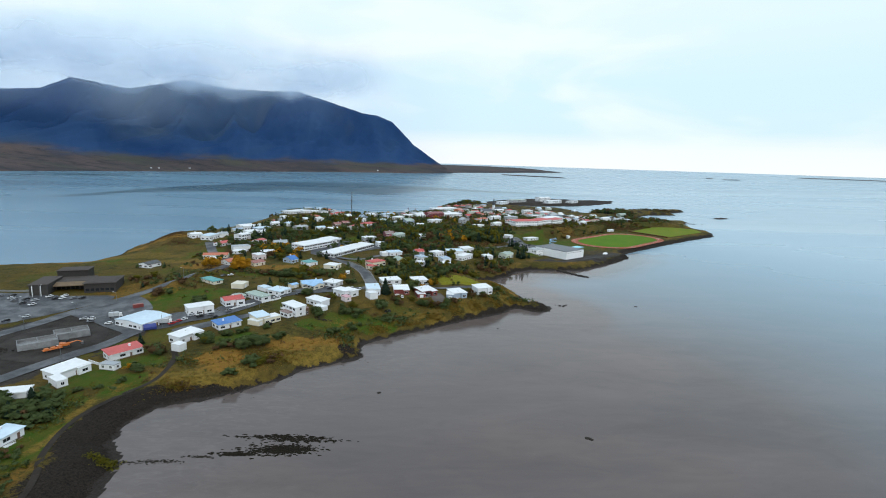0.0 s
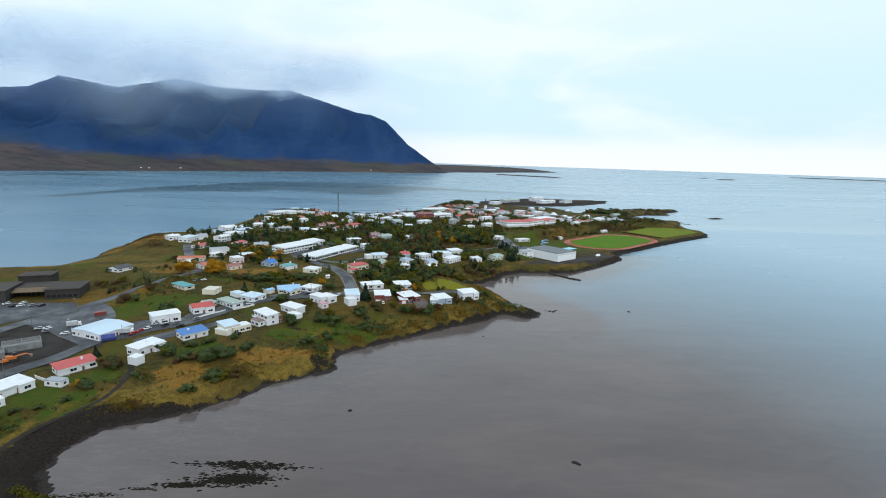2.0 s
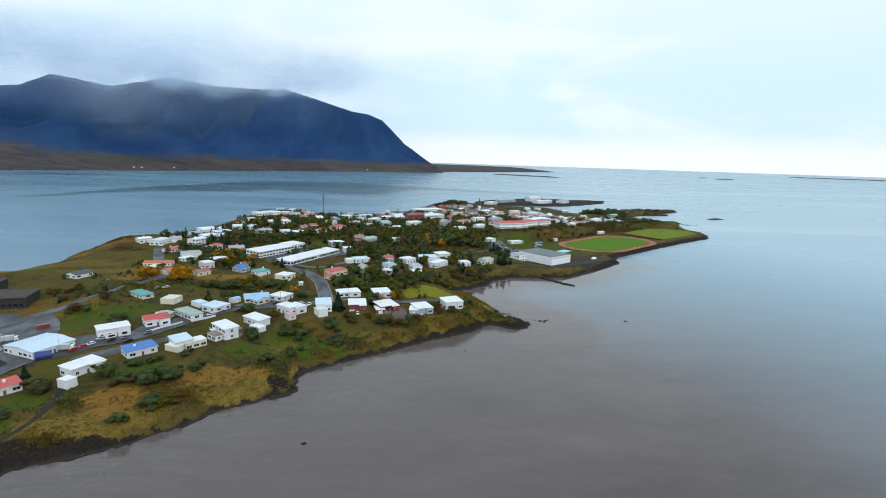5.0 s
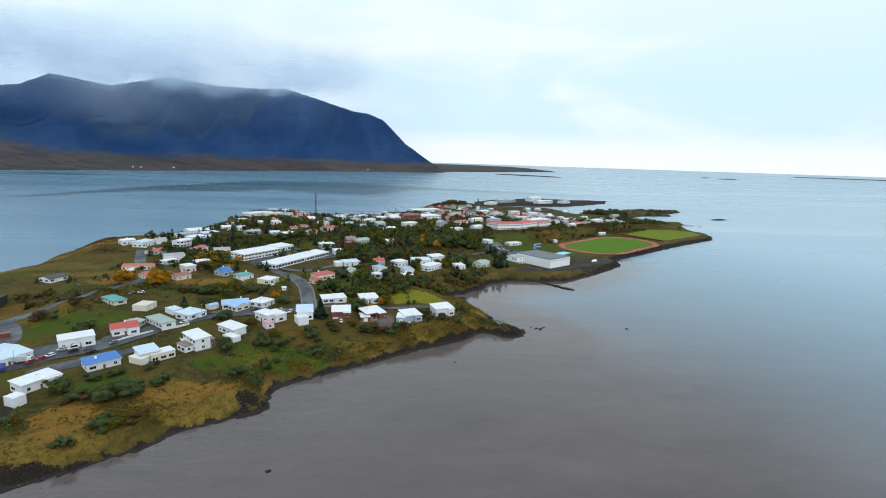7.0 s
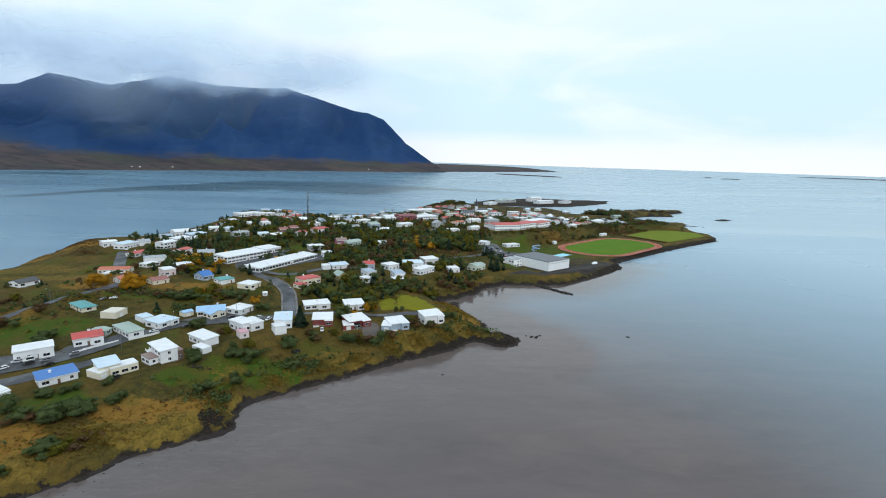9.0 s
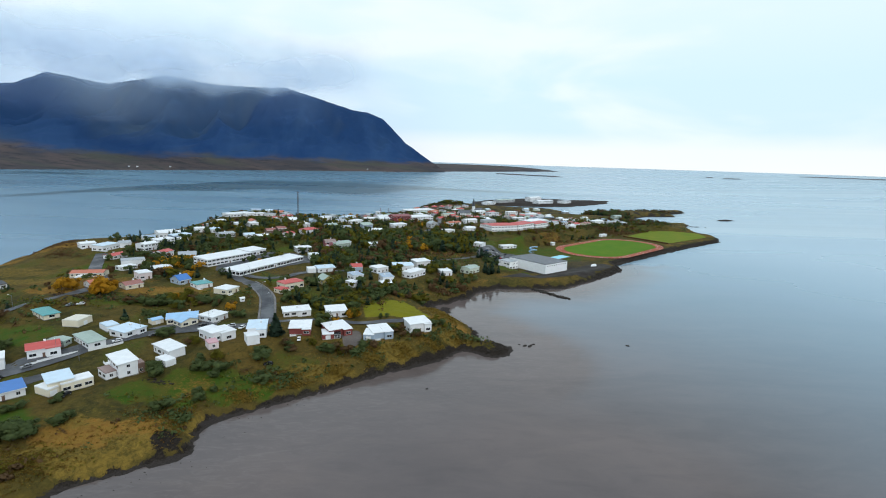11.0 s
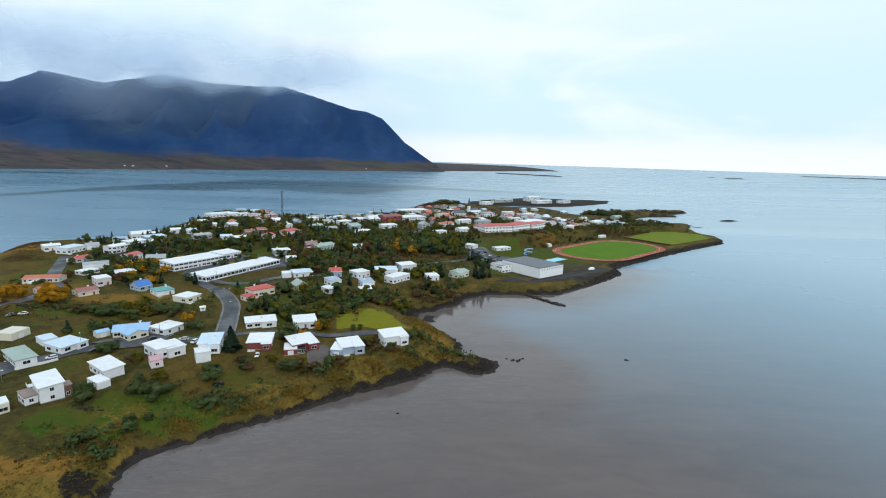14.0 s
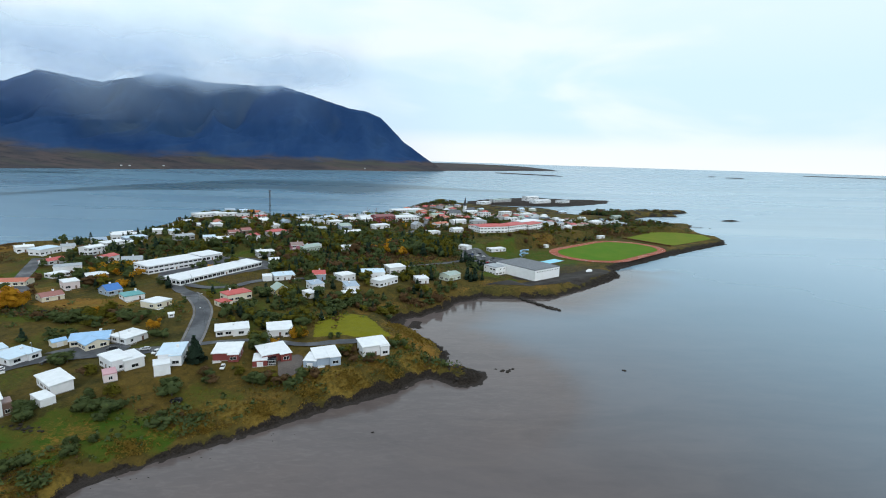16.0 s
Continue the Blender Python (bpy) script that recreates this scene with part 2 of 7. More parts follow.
WALLS = {"white": (0.79, 0.80, 0.82), "brightwhite": (0.90, 0.91, 0.92), "cream": (0.72, 0.66, 0.52), "grey": (0.42, 0.43, 0.44), "red": (0.20, 0.035, 0.03), "pinkwhite": (0.72, 0.62, 0.62),
         "greyblue": (0.34, 0.42, 0.52), "brown": (0.16, 0.10, 0.075), "greygreen": (0.36, 0.44, 0.38), "olive": (0.40, 0.33, 0.12), "pink": (0.34, 0.12, 0.15),
         "palegreen": (0.60, 0.66, 0.56), "darkred": (0.20, 0.03, 0.035), "orange": (0.45, 0.17, 0.09)}
ROOFS = {"white": (0.82, 0.84, 0.86), "paleblue": (0.60, 0.74, 0.86), "lightblue": (0.32, 0.54, 0.80), "blue": (0.030, 0.17, 0.50), "red": (0.52, 0.07, 0.06),
         "orange": (0.50, 0.13, 0.06), "brownred": (0.30, 0.10, 0.08), "teal": (0.08, 0.33, 0.34), "grey": (0.36, 0.39, 0.42), "dark": (0.03, 0.035, 0.045),
         "darkgrey": (0.09, 0.10, 0.12), "greygreen": (0.34, 0.43, 0.38), "greyblue": (0.34, 0.43, 0.54), "pink": (0.62, 0.34, 0.38), "brown": (0.26, 0.17, 0.15),
         "cream": (0.74, 0.70, 0.60), "darkred": (0.22, 0.035, 0.04)}
WALL_MAT = {k: paint("wall_" + k, v, 0.75, 0.10) for k, v in WALLS.items()}
ROOF_MAT = {k: paint("roof_" + k, v, 0.45, 0.14, ribs=1.1) for k, v in ROOFS.items()}
M_TRIM = paint("white_trim", (0.78, 0.79, 0.80), 0.5, 0.1)
M_PLINTH = paint("concrete_plinth", (0.33, 0.32, 0.31), 0.85, 0.3)
M_CONC = paint("raw_concrete", (0.25, 0.255, 0.26), 0.9, 0.45)
M_DOOR = paint("door_brown", (0.16, 0.09, 0.06), 0.5, 0.2)
M_DARKBOARD = paint("dark_cladding", (0.028, 0.023, 0.021), 0.75, 0.3, ribs=1.3)
M_STEEL = paint("grey_steel", (0.25, 0.27, 0.29), 0.4, 0.2, metal=0.6)
M_COLLEGE = paint("college_roof", (0.055, 0.042, 0.037), 0.85, 0.25)
M_TANROOF = paint("tan_boards", (0.16, 0.105, 0.055), 0.8, 0.3)
M_IRON = paint("dark_iron", (0.05, 0.052, 0.058), 0.6, 0.25)
M_TYRE = paint("tyre_rubber", (0.02, 0.02, 0.02), 0.8, 0.2)
M_ORANGE = paint("machine_orange", (0.62, 0.16, 0.02), 0.45, 0.25)
M_TARP = paint("blue_tarpaulin", (0.016, 0.035, 0.22), 0.6, 0.2)
M_BARK = paint("bark", (0.10, 0.075, 0.055), 0.9, 0.4)
M_POOL = paint("pool_water", (0.10, 0.55, 0.72), 0.08, 0.08)
M_STONE = paint("basalt_stone", (0.026, 0.021, 0.017), 0.95, 0.5)
M_STONE.node_tree.nodes["Principled BSDF"].inputs["Specular IOR Level"].default_value = 0.15
M_LINE = paint("line_white", (0.75, 0.75, 0.73), 0.7, 0.2)
M_RUBBLE = paint("pale_rubble", (0.55, 0.54, 0.52), 0.9, 0.3)

M_GLASS, _nt, _b = shader("window_glass")
_b.inputs["Base Color"].default_value = (0.015, 0.018, 0.022, 1)
_b.inputs["Roughness"].default_value = 0.06
relief(_nt, _b, noise_at(_nt, 0.7, 2), 0.05, 0.05)


def asphalt(name, color, wet=0.35, shine=0.12):
    m, nt, b = shader(name)
    b.inputs["Specular IOR Level"].default_value = shine
    c = blend(nt, span(nt, noise_at(nt, 0.12, 6), 0.38, 0.66), color, tuple(x * 0.62 for x in color))
    c = blend(nt, span(nt, noise_at(nt, 1.4, 6), 0.5, 0.75, 0, 0.6), c, tuple(min(1, x * 1.5) for x in color))
    nt.links.new(c, b.inputs["Base Color"])
    nt.links.new(span(nt, noise_at(nt, 0.08, 4), 0.4, 0.65, wet, 0.85), b.inputs["Roughness"])
    relief(nt, b, noise_at(nt, 9, 3), 0.3, 0.02)
    return m


M_ROAD = asphalt("road_asphalt", (0.078, 0.081, 0.090), shine=0.25)
M_YARD = asphalt("yard_gravel", (0.042, 0.036, 0.032), 0.7)
M_PATH = asphalt("dirt_track", (0.036, 0.029, 0.024), 0.8)
M_TRACK = asphalt("running_track", (0.36, 0.095, 0.055), 0.6)
M_KERB = asphalt("pavement_concrete", (0.20, 0.19, 0.185), 0.7)
M_PAVE = asphalt("pavement_slabs", (0.13, 0.11, 0.10), 0.6)


def leaves(name, color, other):
    m, nt, b = shader(name)
    own = nt.nodes.new("ShaderNodeObjectInfo").outputs["Random"]
    isle = nt.nodes.new("ShaderNodeNewGeometry").outputs["Random Per Island"]
    c = blend(nt, isle, color, other)
    c = blend(nt, span(nt, own, 0, 1, 0, 0.45), c, tuple(x * 0.55 for x in color))
    c = blend(nt, span(nt, noise_at(nt, 0.5, 4), 0.45, 0.7, 0, 0.35), c, tuple(x * 0.7 for x in other))
    nt.links.new(c, b.inputs["Base Color"])
    b.inputs["Roughness"].default_value = 0.8
    b.inputs["Specular IOR Level"].default_value = 0.1
    thin = add(nt, "ShaderNodeBsdfTranslucent", [(c, "Color")])
    both = add(nt, "ShaderNodeMixShader", [(b.outputs[0], 1), (thin.outputs[0], 2)], Fac=0.45)
    nt.links.new(both.outputs[0], nt.nodes["Material Output"].inputs[0])
    return m


M_SPRUCE = leaves("spruce_needles", (0.056, 0.096, 0.062), (0.042, 0.074, 0.050))
M_GREENLEAF = leaves("green_leaves", (0.138, 0.175, 0.058), (0.085, 0.120, 0.052))
M_OLIVELEAF = leaves("fading_leaves", (0.200, 0.180, 0.020), (0.110, 0.105, 0.018))
M_YELLOWLEAF = leaves("autumn_leaves", (0.70, 0.37, 0.026), (0.42, 0.21, 0.020))
M_TUSSOCK = leaves("rust_tussocks", (0.21, 0.105, 0.018), (0.110, 0.068, 0.016))
M_DRYGRASS = leaves("dry_bank_grass", (0.33, 0.220, 0.040), (0.180, 0.118, 0.026))
M_BROWNLEAF = leaves("brown_scrub_leaves", (0.210, 0.122, 0.056), (0.120, 0.076, 0.040))

# ground: moss and dry grass, lawns, rust-coloured heath, bare soil, black rock towards the tide line
M_GROUND, _nt, _b = shader("peninsula_ground")


def cover(nt, key):
    n = nt.nodes.new("ShaderNodeAttribute")
    n.attribute_name = key
    return n.outputs["Fac"]


_big, _mid, _fine = noise_at(_nt, 0.03, 6), noise_at(_nt, 0.16, 7, 0.65), noise_at(_nt, 1.3, 5, 0.7)
_tuft = noise_at(_nt, 0.42, 8, 0.72, None, 0.6)
_c = blend(_nt, span(_nt, _mid, 0.36, 0.62), (0.088, 0.070, 0.017), (0.040, 0.038, 0.012))
_c = blend(_nt, span(_nt, _big, 0.42, 0.60, 0, 0.65), _c, (0.130, 0.082, 0.020))
_lawn = blend(_nt, span(_nt, _mid, 0.35, 0.66), (0.036, 0.084, 0.008), (0.086, 0.078, 0.014))
_ragged = noise_at(_nt, 0.75, 6, 0.7, None, 0.4)


def torn(key, reach, lo=0.40, hi=0.60):
    """A cover's share with a ragged edge instead of a soft one."""
    n = add(_nt, "ShaderNodeMath", [(span(_nt, _ragged, 0.3, 0.7, -reach, reach), 0), (cover(_nt, key), 1)])
    return span(_nt, n.outputs[0], lo, hi)


_c = blend(_nt, span(_nt, _tuft, 0.50, 0.66, 0, 0.55), _c, (0.026, 0.028, 0.010))
_c = blend(_nt, span(_nt, _tuft, 0.45, 0.32, 0, 0.35), _c, (0.20, 0.150, 0.022))
_c = blend(_nt, torn("lawn", 0.35, 0.25, 0.75), _c, _lawn)
_heath = blend(_nt, span(_nt, _mid, 0.38, 0.64), (0.250, 0.122, 0.025), (0.160, 0.080, 0.019))
_heath = blend(_nt, span(_nt, _tuft, 0.40, 0.60, 0, 0.6), _heath, (0.255, 0.160, 0.030))
_c = blend(_nt, torn("heath", 0.45, 0.25, 0.75), _c, _heath)
_gold = blend(_nt, span(_nt, _tuft, 0.36, 0.62), (0.225, 0.146, 0.029), (0.110, 0.080, 0.019))
_c = blend(_nt, torn("gold", 0.5, 0.2, 0.8), _c, _gold)
_c = blend(_nt, torn("field", 0.3), _c, blend(_nt, span(_nt, _mid, 0.3, 0.7), (0.205, 0.190, 0.012), (0.150, 0.150, 0.012)))
_c = blend(_nt, span(_nt, _tuft, 0.54, 0.70, 0, 0.35), _c, (0.030, 0.028, 0.009))
_c = blend(_nt, torn("soil", 0.35), _c, blend(_nt, span(_nt, _mid, 0.35, 0.7), (0.055, 0.048, 0.043), (0.028, 0.024, 0.022)))
_rock = blend(_nt, span(_nt, _fine, 0.35, 0.65), (0.012, 0.010, 0.009), (0.036, 0.028, 0.022))
_c = blend(_nt, torn("rock", 0.42), _c, _rock)
_c = blend(_nt, torn("mud", 0.45), _c, blend(_nt, span(_nt, _fine, 0.35, 0.65), (0.050, 0.041, 0.036), (0.026, 0.022, 0.020)))
_nt.links.new(_c, _b.inputs["Base Color"])
_b.inputs["Roughness"].default_value = 0.9
_b.inputs["Specular IOR Level"].default_value = 0.08
relief(_nt, _b, _fine, 0.8, 0.8)

def turf(name, one, two):
    m, nt, b = shader(name)
    b.inputs["Specular IOR Level"].default_value = 0.1
    c = blend(nt, span(nt, noise_at(nt, 0.05, 5), 0.35, 0.7), one, two)
    c = blend(nt, span(nt, noise_at(nt, 1.1, 5), 0.45, 0.75, 0, 0.4), c, tuple(x * 0.65 for x in one))
    nt.links.new(c, b.inputs["Base Color"])
    b.inputs["Roughness"].default_value = 0.9
    return m


M_TURF = turf("sports_turf", (0.070, 0.165, 0.010), (0.105, 0.175, 0.012))
M_TURF_WORN = turf("practice_turf", (0.115, 0.170, 0.012), (0.170, 0.185, 0.018))

# water: shallow over mud in the bay; further out the sky's pale blue is put into the colour
M_WATER, _nt, _b = shader("fjord_water")
_pos = place_of(_nt)
_long = add(_nt, "ShaderNodeMapping", [(_pos, 0)])
_long.inputs["Scale"].default_value = (0.35, 1.0, 1.0)
_long.inputs["Rotation"].default_value = (0, 0, radians(-8))
_broad = noise_at(_nt, 0.0035, 5, 0.55, _long.outputs[0], 0.6)
_flats = noise_at(_nt, 0.018, 6, 0.6, _long.outputs[0], 0.8)
_shoal = cover(_nt, "shoal")
_streak_map = add(_nt, "ShaderNodeMapping", [(_pos, 0)])
_streak_map.inputs["Scale"].default_value = (0.16, 1.0, 1.0)
_streak_map.inputs["Rotation"].default_value = (0, 0, radians(-14))
_streak = noise_at(_nt, 0.0034, 3, 0.5, _streak_map.outputs[0], 0.8)
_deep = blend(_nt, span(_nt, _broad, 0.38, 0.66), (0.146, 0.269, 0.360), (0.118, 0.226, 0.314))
_band_map = add(_nt, "ShaderNodeMapping", [(_pos, 0)])
_band_map.inputs["Scale"].default_value = (0.11, 1.0, 1.0)
_band_map.inputs["Rotation"].default_value = (0, 0, radians(11))
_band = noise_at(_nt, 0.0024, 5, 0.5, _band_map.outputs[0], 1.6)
# where the water mirrors less sky, a darker base colour is painted in
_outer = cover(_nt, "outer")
_dim_band = add(_nt, "ShaderNodeMath", [(span(_nt, _band, 0.3, 0.7, -0.42, 0.42), 0), (_outer, 1)])
_deep = blend(_nt, span(_nt, _dim_band.outputs[0], 0.36, 0.72, 0, 0.9), _deep, (0.030, 0.082, 0.112))
# pale sky sheen with brighter streaks, painted into the sea's base colour
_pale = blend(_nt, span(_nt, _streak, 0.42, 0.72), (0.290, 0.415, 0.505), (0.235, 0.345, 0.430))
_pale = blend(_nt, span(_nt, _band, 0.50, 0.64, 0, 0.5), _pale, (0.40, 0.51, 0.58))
_deep = blend(_nt, cover(_nt, "sky_sheen"), _deep, _pale)
_mud = blend(_nt, span(_nt, _flats, 0.36, 0.66), (0.122, 0.098, 0.094), (0.090, 0.073, 0.071))
_silt = noise_at(_nt, 0.11, 6, 0.62, _long.outputs[0], 1.0)
_mud = blend(_nt, span(_nt, _silt, 0.48, 0.72, 0, 0.22), _mud, (0.160, 0.128, 0.112))
_mud = blend(_nt, span(_nt, _silt, 0.46, 0.32, 0, 0.18), _mud, (0.062, 0.051, 0.048))
_lap = noise_at(_nt, 0.33, 5, 0.65, _long.outputs[0], 1.4)
_edge = add(_nt, "ShaderNodeMath", [(span(_nt, _lap, 0.48, 0.70, 0, 0.35), 0), (cover(_nt, "shallows"), 1)])
_edge.operation = "MULTIPLY"
_mud = blend(_nt, _edge.outputs[0], _mud, (0.175, 0.148, 0.140))
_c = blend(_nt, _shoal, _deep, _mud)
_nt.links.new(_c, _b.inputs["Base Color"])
_b.inputs["IOR"].default_value = 1.33
_rg = add(_nt, "ShaderNodeMix", [(_shoal, 0), (span(_nt, _streak, 0.40, 0.70, 0.30, 0.20), 2), (span(_nt, _flats, 0.36, 0.64, 0.06, 0.10), 3)])
_nt.links.new(_rg.outputs[0], _b.inputs["Roughness"])
_rip = noise_at(_nt, 0.5, 4, 0.6, _long.outputs[0])
_rippled = add(_nt, "ShaderNodeMath", [(span(_nt, _broad, 0.42, 0.60, 0.03, 0.16), 0), (_shoal, 1)])
_rippled.operation = "MULTIPLY"
_bmp = add(_nt, "ShaderNodeBump", [(_rip, "Height"), (_rippled.outputs[0], "Strength")], Distance=0.35)
_nt.links.new(_bmp.outputs[0], _b.inputs["Normal"])

# far mountain: dark rock with blue distance haze put into its colour, paler gullies, brown moor at its foot
M_MOUNT, _nt, _b = shader("mountain_rock")
_pos = place_of(_nt)
_gul = add(_nt, "ShaderNodeMapping", [(_pos, 0)])
_gul.inputs["Scale"].default_value = (1.0, 0.6, 0.45)
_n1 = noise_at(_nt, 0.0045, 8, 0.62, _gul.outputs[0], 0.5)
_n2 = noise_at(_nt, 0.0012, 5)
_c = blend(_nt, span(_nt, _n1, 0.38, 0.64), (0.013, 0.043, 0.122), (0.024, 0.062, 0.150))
# hazier slopes: paler blue air painted over moss and rock
_hazed_moss = blend(_nt, span(_nt, _n1, 0.40, 0.60), (0.046, 0.076, 0.122), (0.026, 0.058, 0.118))
_hazed_moss = blend(_nt, span(_nt, _n2, 0.52, 0.64, 0, 0.4), _hazed_moss, (0.078, 0.080, 0.082))
_c = blend(_nt, cover(_nt, "hazy_moss"), _c, _hazed_moss)
_flatter = add(_nt, "ShaderNodeMapping", [(_pos, 0)])
_flatter.inputs["Scale"].default_value = (0.25, 1.0, 2.5)
_moor = blend(_nt, span(_nt, noise_at(_nt, 0.008, 7, 0.65, _flatter.outputs[0]), 0.38, 0.62), (0.096, 0.074, 0.070), (0.052, 0.050, 0.056))
_moor = blend(_nt, span(_nt, noise_at(_nt, 0.022, 6, 0.7, _flatter.outputs[0], 0.3), 0.50, 0.62, 0, 0.75), _moor, (0.030, 0.033, 0.040))
_moor = blend(_nt, span(_nt, noise_at(_nt, 0.005, 5, 0.6, _flatter.outputs[0]), 0.52, 0.66, 0, 0.6), _moor, (0.078, 0.082, 0.060))
_c = blend(_nt, cover(_nt, "moor"), _c, _moor)
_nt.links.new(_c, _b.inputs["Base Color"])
_b.inputs["Roughness"].default_value = 0.95
_b.inputs["Specular IOR Level"].default_value = 0.1

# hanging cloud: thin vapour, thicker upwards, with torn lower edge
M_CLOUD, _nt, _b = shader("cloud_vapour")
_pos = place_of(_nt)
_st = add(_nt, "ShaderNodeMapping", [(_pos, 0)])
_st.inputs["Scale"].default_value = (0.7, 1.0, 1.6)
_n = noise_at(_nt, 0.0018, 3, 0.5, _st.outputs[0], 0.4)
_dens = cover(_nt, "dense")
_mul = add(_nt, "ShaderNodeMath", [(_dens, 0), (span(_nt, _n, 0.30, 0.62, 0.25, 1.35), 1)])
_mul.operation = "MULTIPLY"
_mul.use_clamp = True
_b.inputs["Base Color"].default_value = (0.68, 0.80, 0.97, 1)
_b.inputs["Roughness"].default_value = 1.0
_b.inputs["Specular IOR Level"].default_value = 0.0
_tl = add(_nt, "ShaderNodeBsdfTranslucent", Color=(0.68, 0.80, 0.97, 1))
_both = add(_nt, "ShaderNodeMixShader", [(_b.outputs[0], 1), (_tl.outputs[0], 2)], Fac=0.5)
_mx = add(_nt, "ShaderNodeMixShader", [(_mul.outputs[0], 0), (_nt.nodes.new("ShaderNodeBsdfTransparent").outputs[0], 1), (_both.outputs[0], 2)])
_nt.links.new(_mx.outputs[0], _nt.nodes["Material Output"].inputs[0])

# ---------------------------------------------------------------- building helpers
def mesh_of(name, verts, faces, material, shade=False):
    me = bpy.data.meshes.new(name)
    me.from_pydata([tuple(map(float, v)) for v in verts], [], faces)
    me.materials.append(material)
    if shade:
        me.polygons.foreach_set("use_smooth", [True] * len(me.polygons))
    me.update()
    return me


def part(name, data, material=None, parent=None, label=""):
    """Links a bmesh or a mesh as one object under a thing or a part."""
    if isinstance(data, bmesh.types.BMesh):
        bmesh.ops.recalc_face_normals(data, faces=data.faces)
        me = bpy.data.meshes.new(name)
        data.to_mesh(me)
        data.free()
        me.materials.append(material)
    else:
        me = data
    ob = new(name, me)
    ob.parent = parent
    return tagged(ob, label)


def box(bm, x0, x1, y0, y1, z0, z1):
    v = [bm.verts.new(p) for p in ((x0, y0, z0), (x1, y0, z0), (x1, y1, z0), (x0, y1, z0), (x0, y0, z1), (x1, y0, z1), (x1, y1, z1), (x0, y1, z1))]
    for f in ((3, 2, 1, 0), (4, 5, 6, 7), (0, 1, 5, 4), (1, 2, 6, 5), (2, 3, 7, 6), (3, 0, 4, 7)):
        bm.faces.new([v[i] for i in f])
    return v


def prism(bm, section, x0, x1):
    """A closed outline in y and z, drawn out along x."""
    a = [bm.verts.new((x0, y, z)) for y, z in section]
    b = [bm.verts.new((x1, y, z)) for y, z in section]
    n = len(section)
    bm.faces.new(a[::-1])
    bm.faces.new(b)
    for i in range(n):
        bm.faces.new((a[i], a[(i + 1) % n], b[(i + 1) % n], b[i]))


def tube(bm, p, q, r0, r1=None, sides=8):
    r1 = r0 if r1 is None else r1
    p, q = Vector(p), Vector(q)
    turn = (q - p).to_track_quat("Z", "Y").to_matrix()
    rings = [[bm.verts.new(c + turn @ Vector((math.cos(6.2832 * i / sides) * r, math.sin(6.2832 * i / sides) * r, 0))) for i in range(sides)] for c, r in ((p, r0), (q, r1))]
    for i in range(sides):
        j = (i + 1) % sides
        bm.faces.new((rings[0][i], rings[0][j], rings[1][j], rings[1][i]))
    bm.faces.new(rings[0][::-1])
    bm.faces.new(rings[1])


def level(x, y):
    return float(ground(x, y))


def grid_faces(nx, ny):
    i = np.arange((nx - 1) * (ny - 1))
    a = i // (nx - 1) * nx + i % (nx - 1)
    return np.stack([a, a + 1, a + nx + 1, a + nx], 1).tolist()


def spread(stops):
    """Grid lines from (start, step), ..., (end, 0): the step changes softly from one stretch to the next."""
    out = []
    for (a, s), (b, _) in zip(stops, stops[1:]):
        out += np.linspace(a, b, max(2, int(round((b - a) / s)) + 1))[:-1].tolist()
    return np.array(out + [stops[-1][0]])


def give(me, key, values):
    me.attributes.new(key, "FLOAT", "POINT").data.foreach_set("value", np.ascontiguousarray(values, np.float32))



BLOCKED = set()


def keep_clear(x, y, r):
    """Marks a disc of the plan as taken, so that no plant is set there."""
    n = int(r // 2) + 1
    for i in range(-n, n + 1):
        for j in range(-n, n + 1):
            if (2 * i) ** 2 + (2 * j) ** 2 <= (r + 1) ** 2:
                BLOCKED.add((int(x // 2) + i, int(y // 2) + j))


def free(x, y):
    return (int(x // 2), int(y // 2)) not in BLOCKED



# ---------------------------------------------------------------- houses
_window_mesh = {}


def lattice(bm, xs, zs, y0, y1, holes):
    """One connected flat frame with openings: a grid of cells, of which those in holes are left out."""
    rows = [[[bm.verts.new((x, y, z)) for x in xs] for z in zs] for y in (y0, y1)]
    full = lambda i, j: 0 <= i < len(xs) - 1 and 0 <= j < len(zs) - 1 and (i, j) not in holes
    f, r = rows
    for i in range(len(xs) - 1):
        for j in range(len(zs) - 1):
            if not full(i, j):
                continue
            bm.faces.new((f[j][i], f[j][i + 1], f[j + 1][i + 1], f[j + 1][i]))
            bm.faces.new((r[j][i], r[j + 1][i], r[j + 1][i + 1], r[j][i + 1]))
            for di, dj, (p, q) in ((-1, 0, ((j + 1, i), (j, i))), (1, 0, ((j, i + 1), (j + 1, i + 1))), (0, -1, ((j, i), (j, i + 1))), (0, 1, ((j + 1, i + 1), (j + 1, i)))):
                if not full(i + di, j + dj):
                    bm.faces.new((f[p[0]][p[1]], r[p[0]][p[1]], r[q[0]][q[1]], f[q[0]][q[1]]))
    bmesh.ops.recalc_face_normals(bm, faces=bm.faces)


def window_mesh(w, h):
    key = (w, h)
    if key not in _window_mesh:
        bm = bmesh.new()
        t = 0.09
        lattice(bm, (-w / 2, -w / 2 + t, -0.035, 0.035, w / 2 - t, w / 2), (0, t, h - t, h), -0.07, 0.05, ((1, 1), (3, 1)))
        a, b = bpy.data.meshes.new("window_frame"), bpy.data.meshes.new("pane")
        bm.to_mesh(a)
        bm.free()
        a.materials.append(M_TRIM)
        bm = bmesh.new()
        box(bm, -w / 2 + t, w / 2 - t, -0.03, 0.02, t, h - t)
        bm.to_mesh(b)
        bm.free()
        b.materials.append(M_GLASS)
        _window_mesh[key] = (a, b)
    return _window_mesh[key]


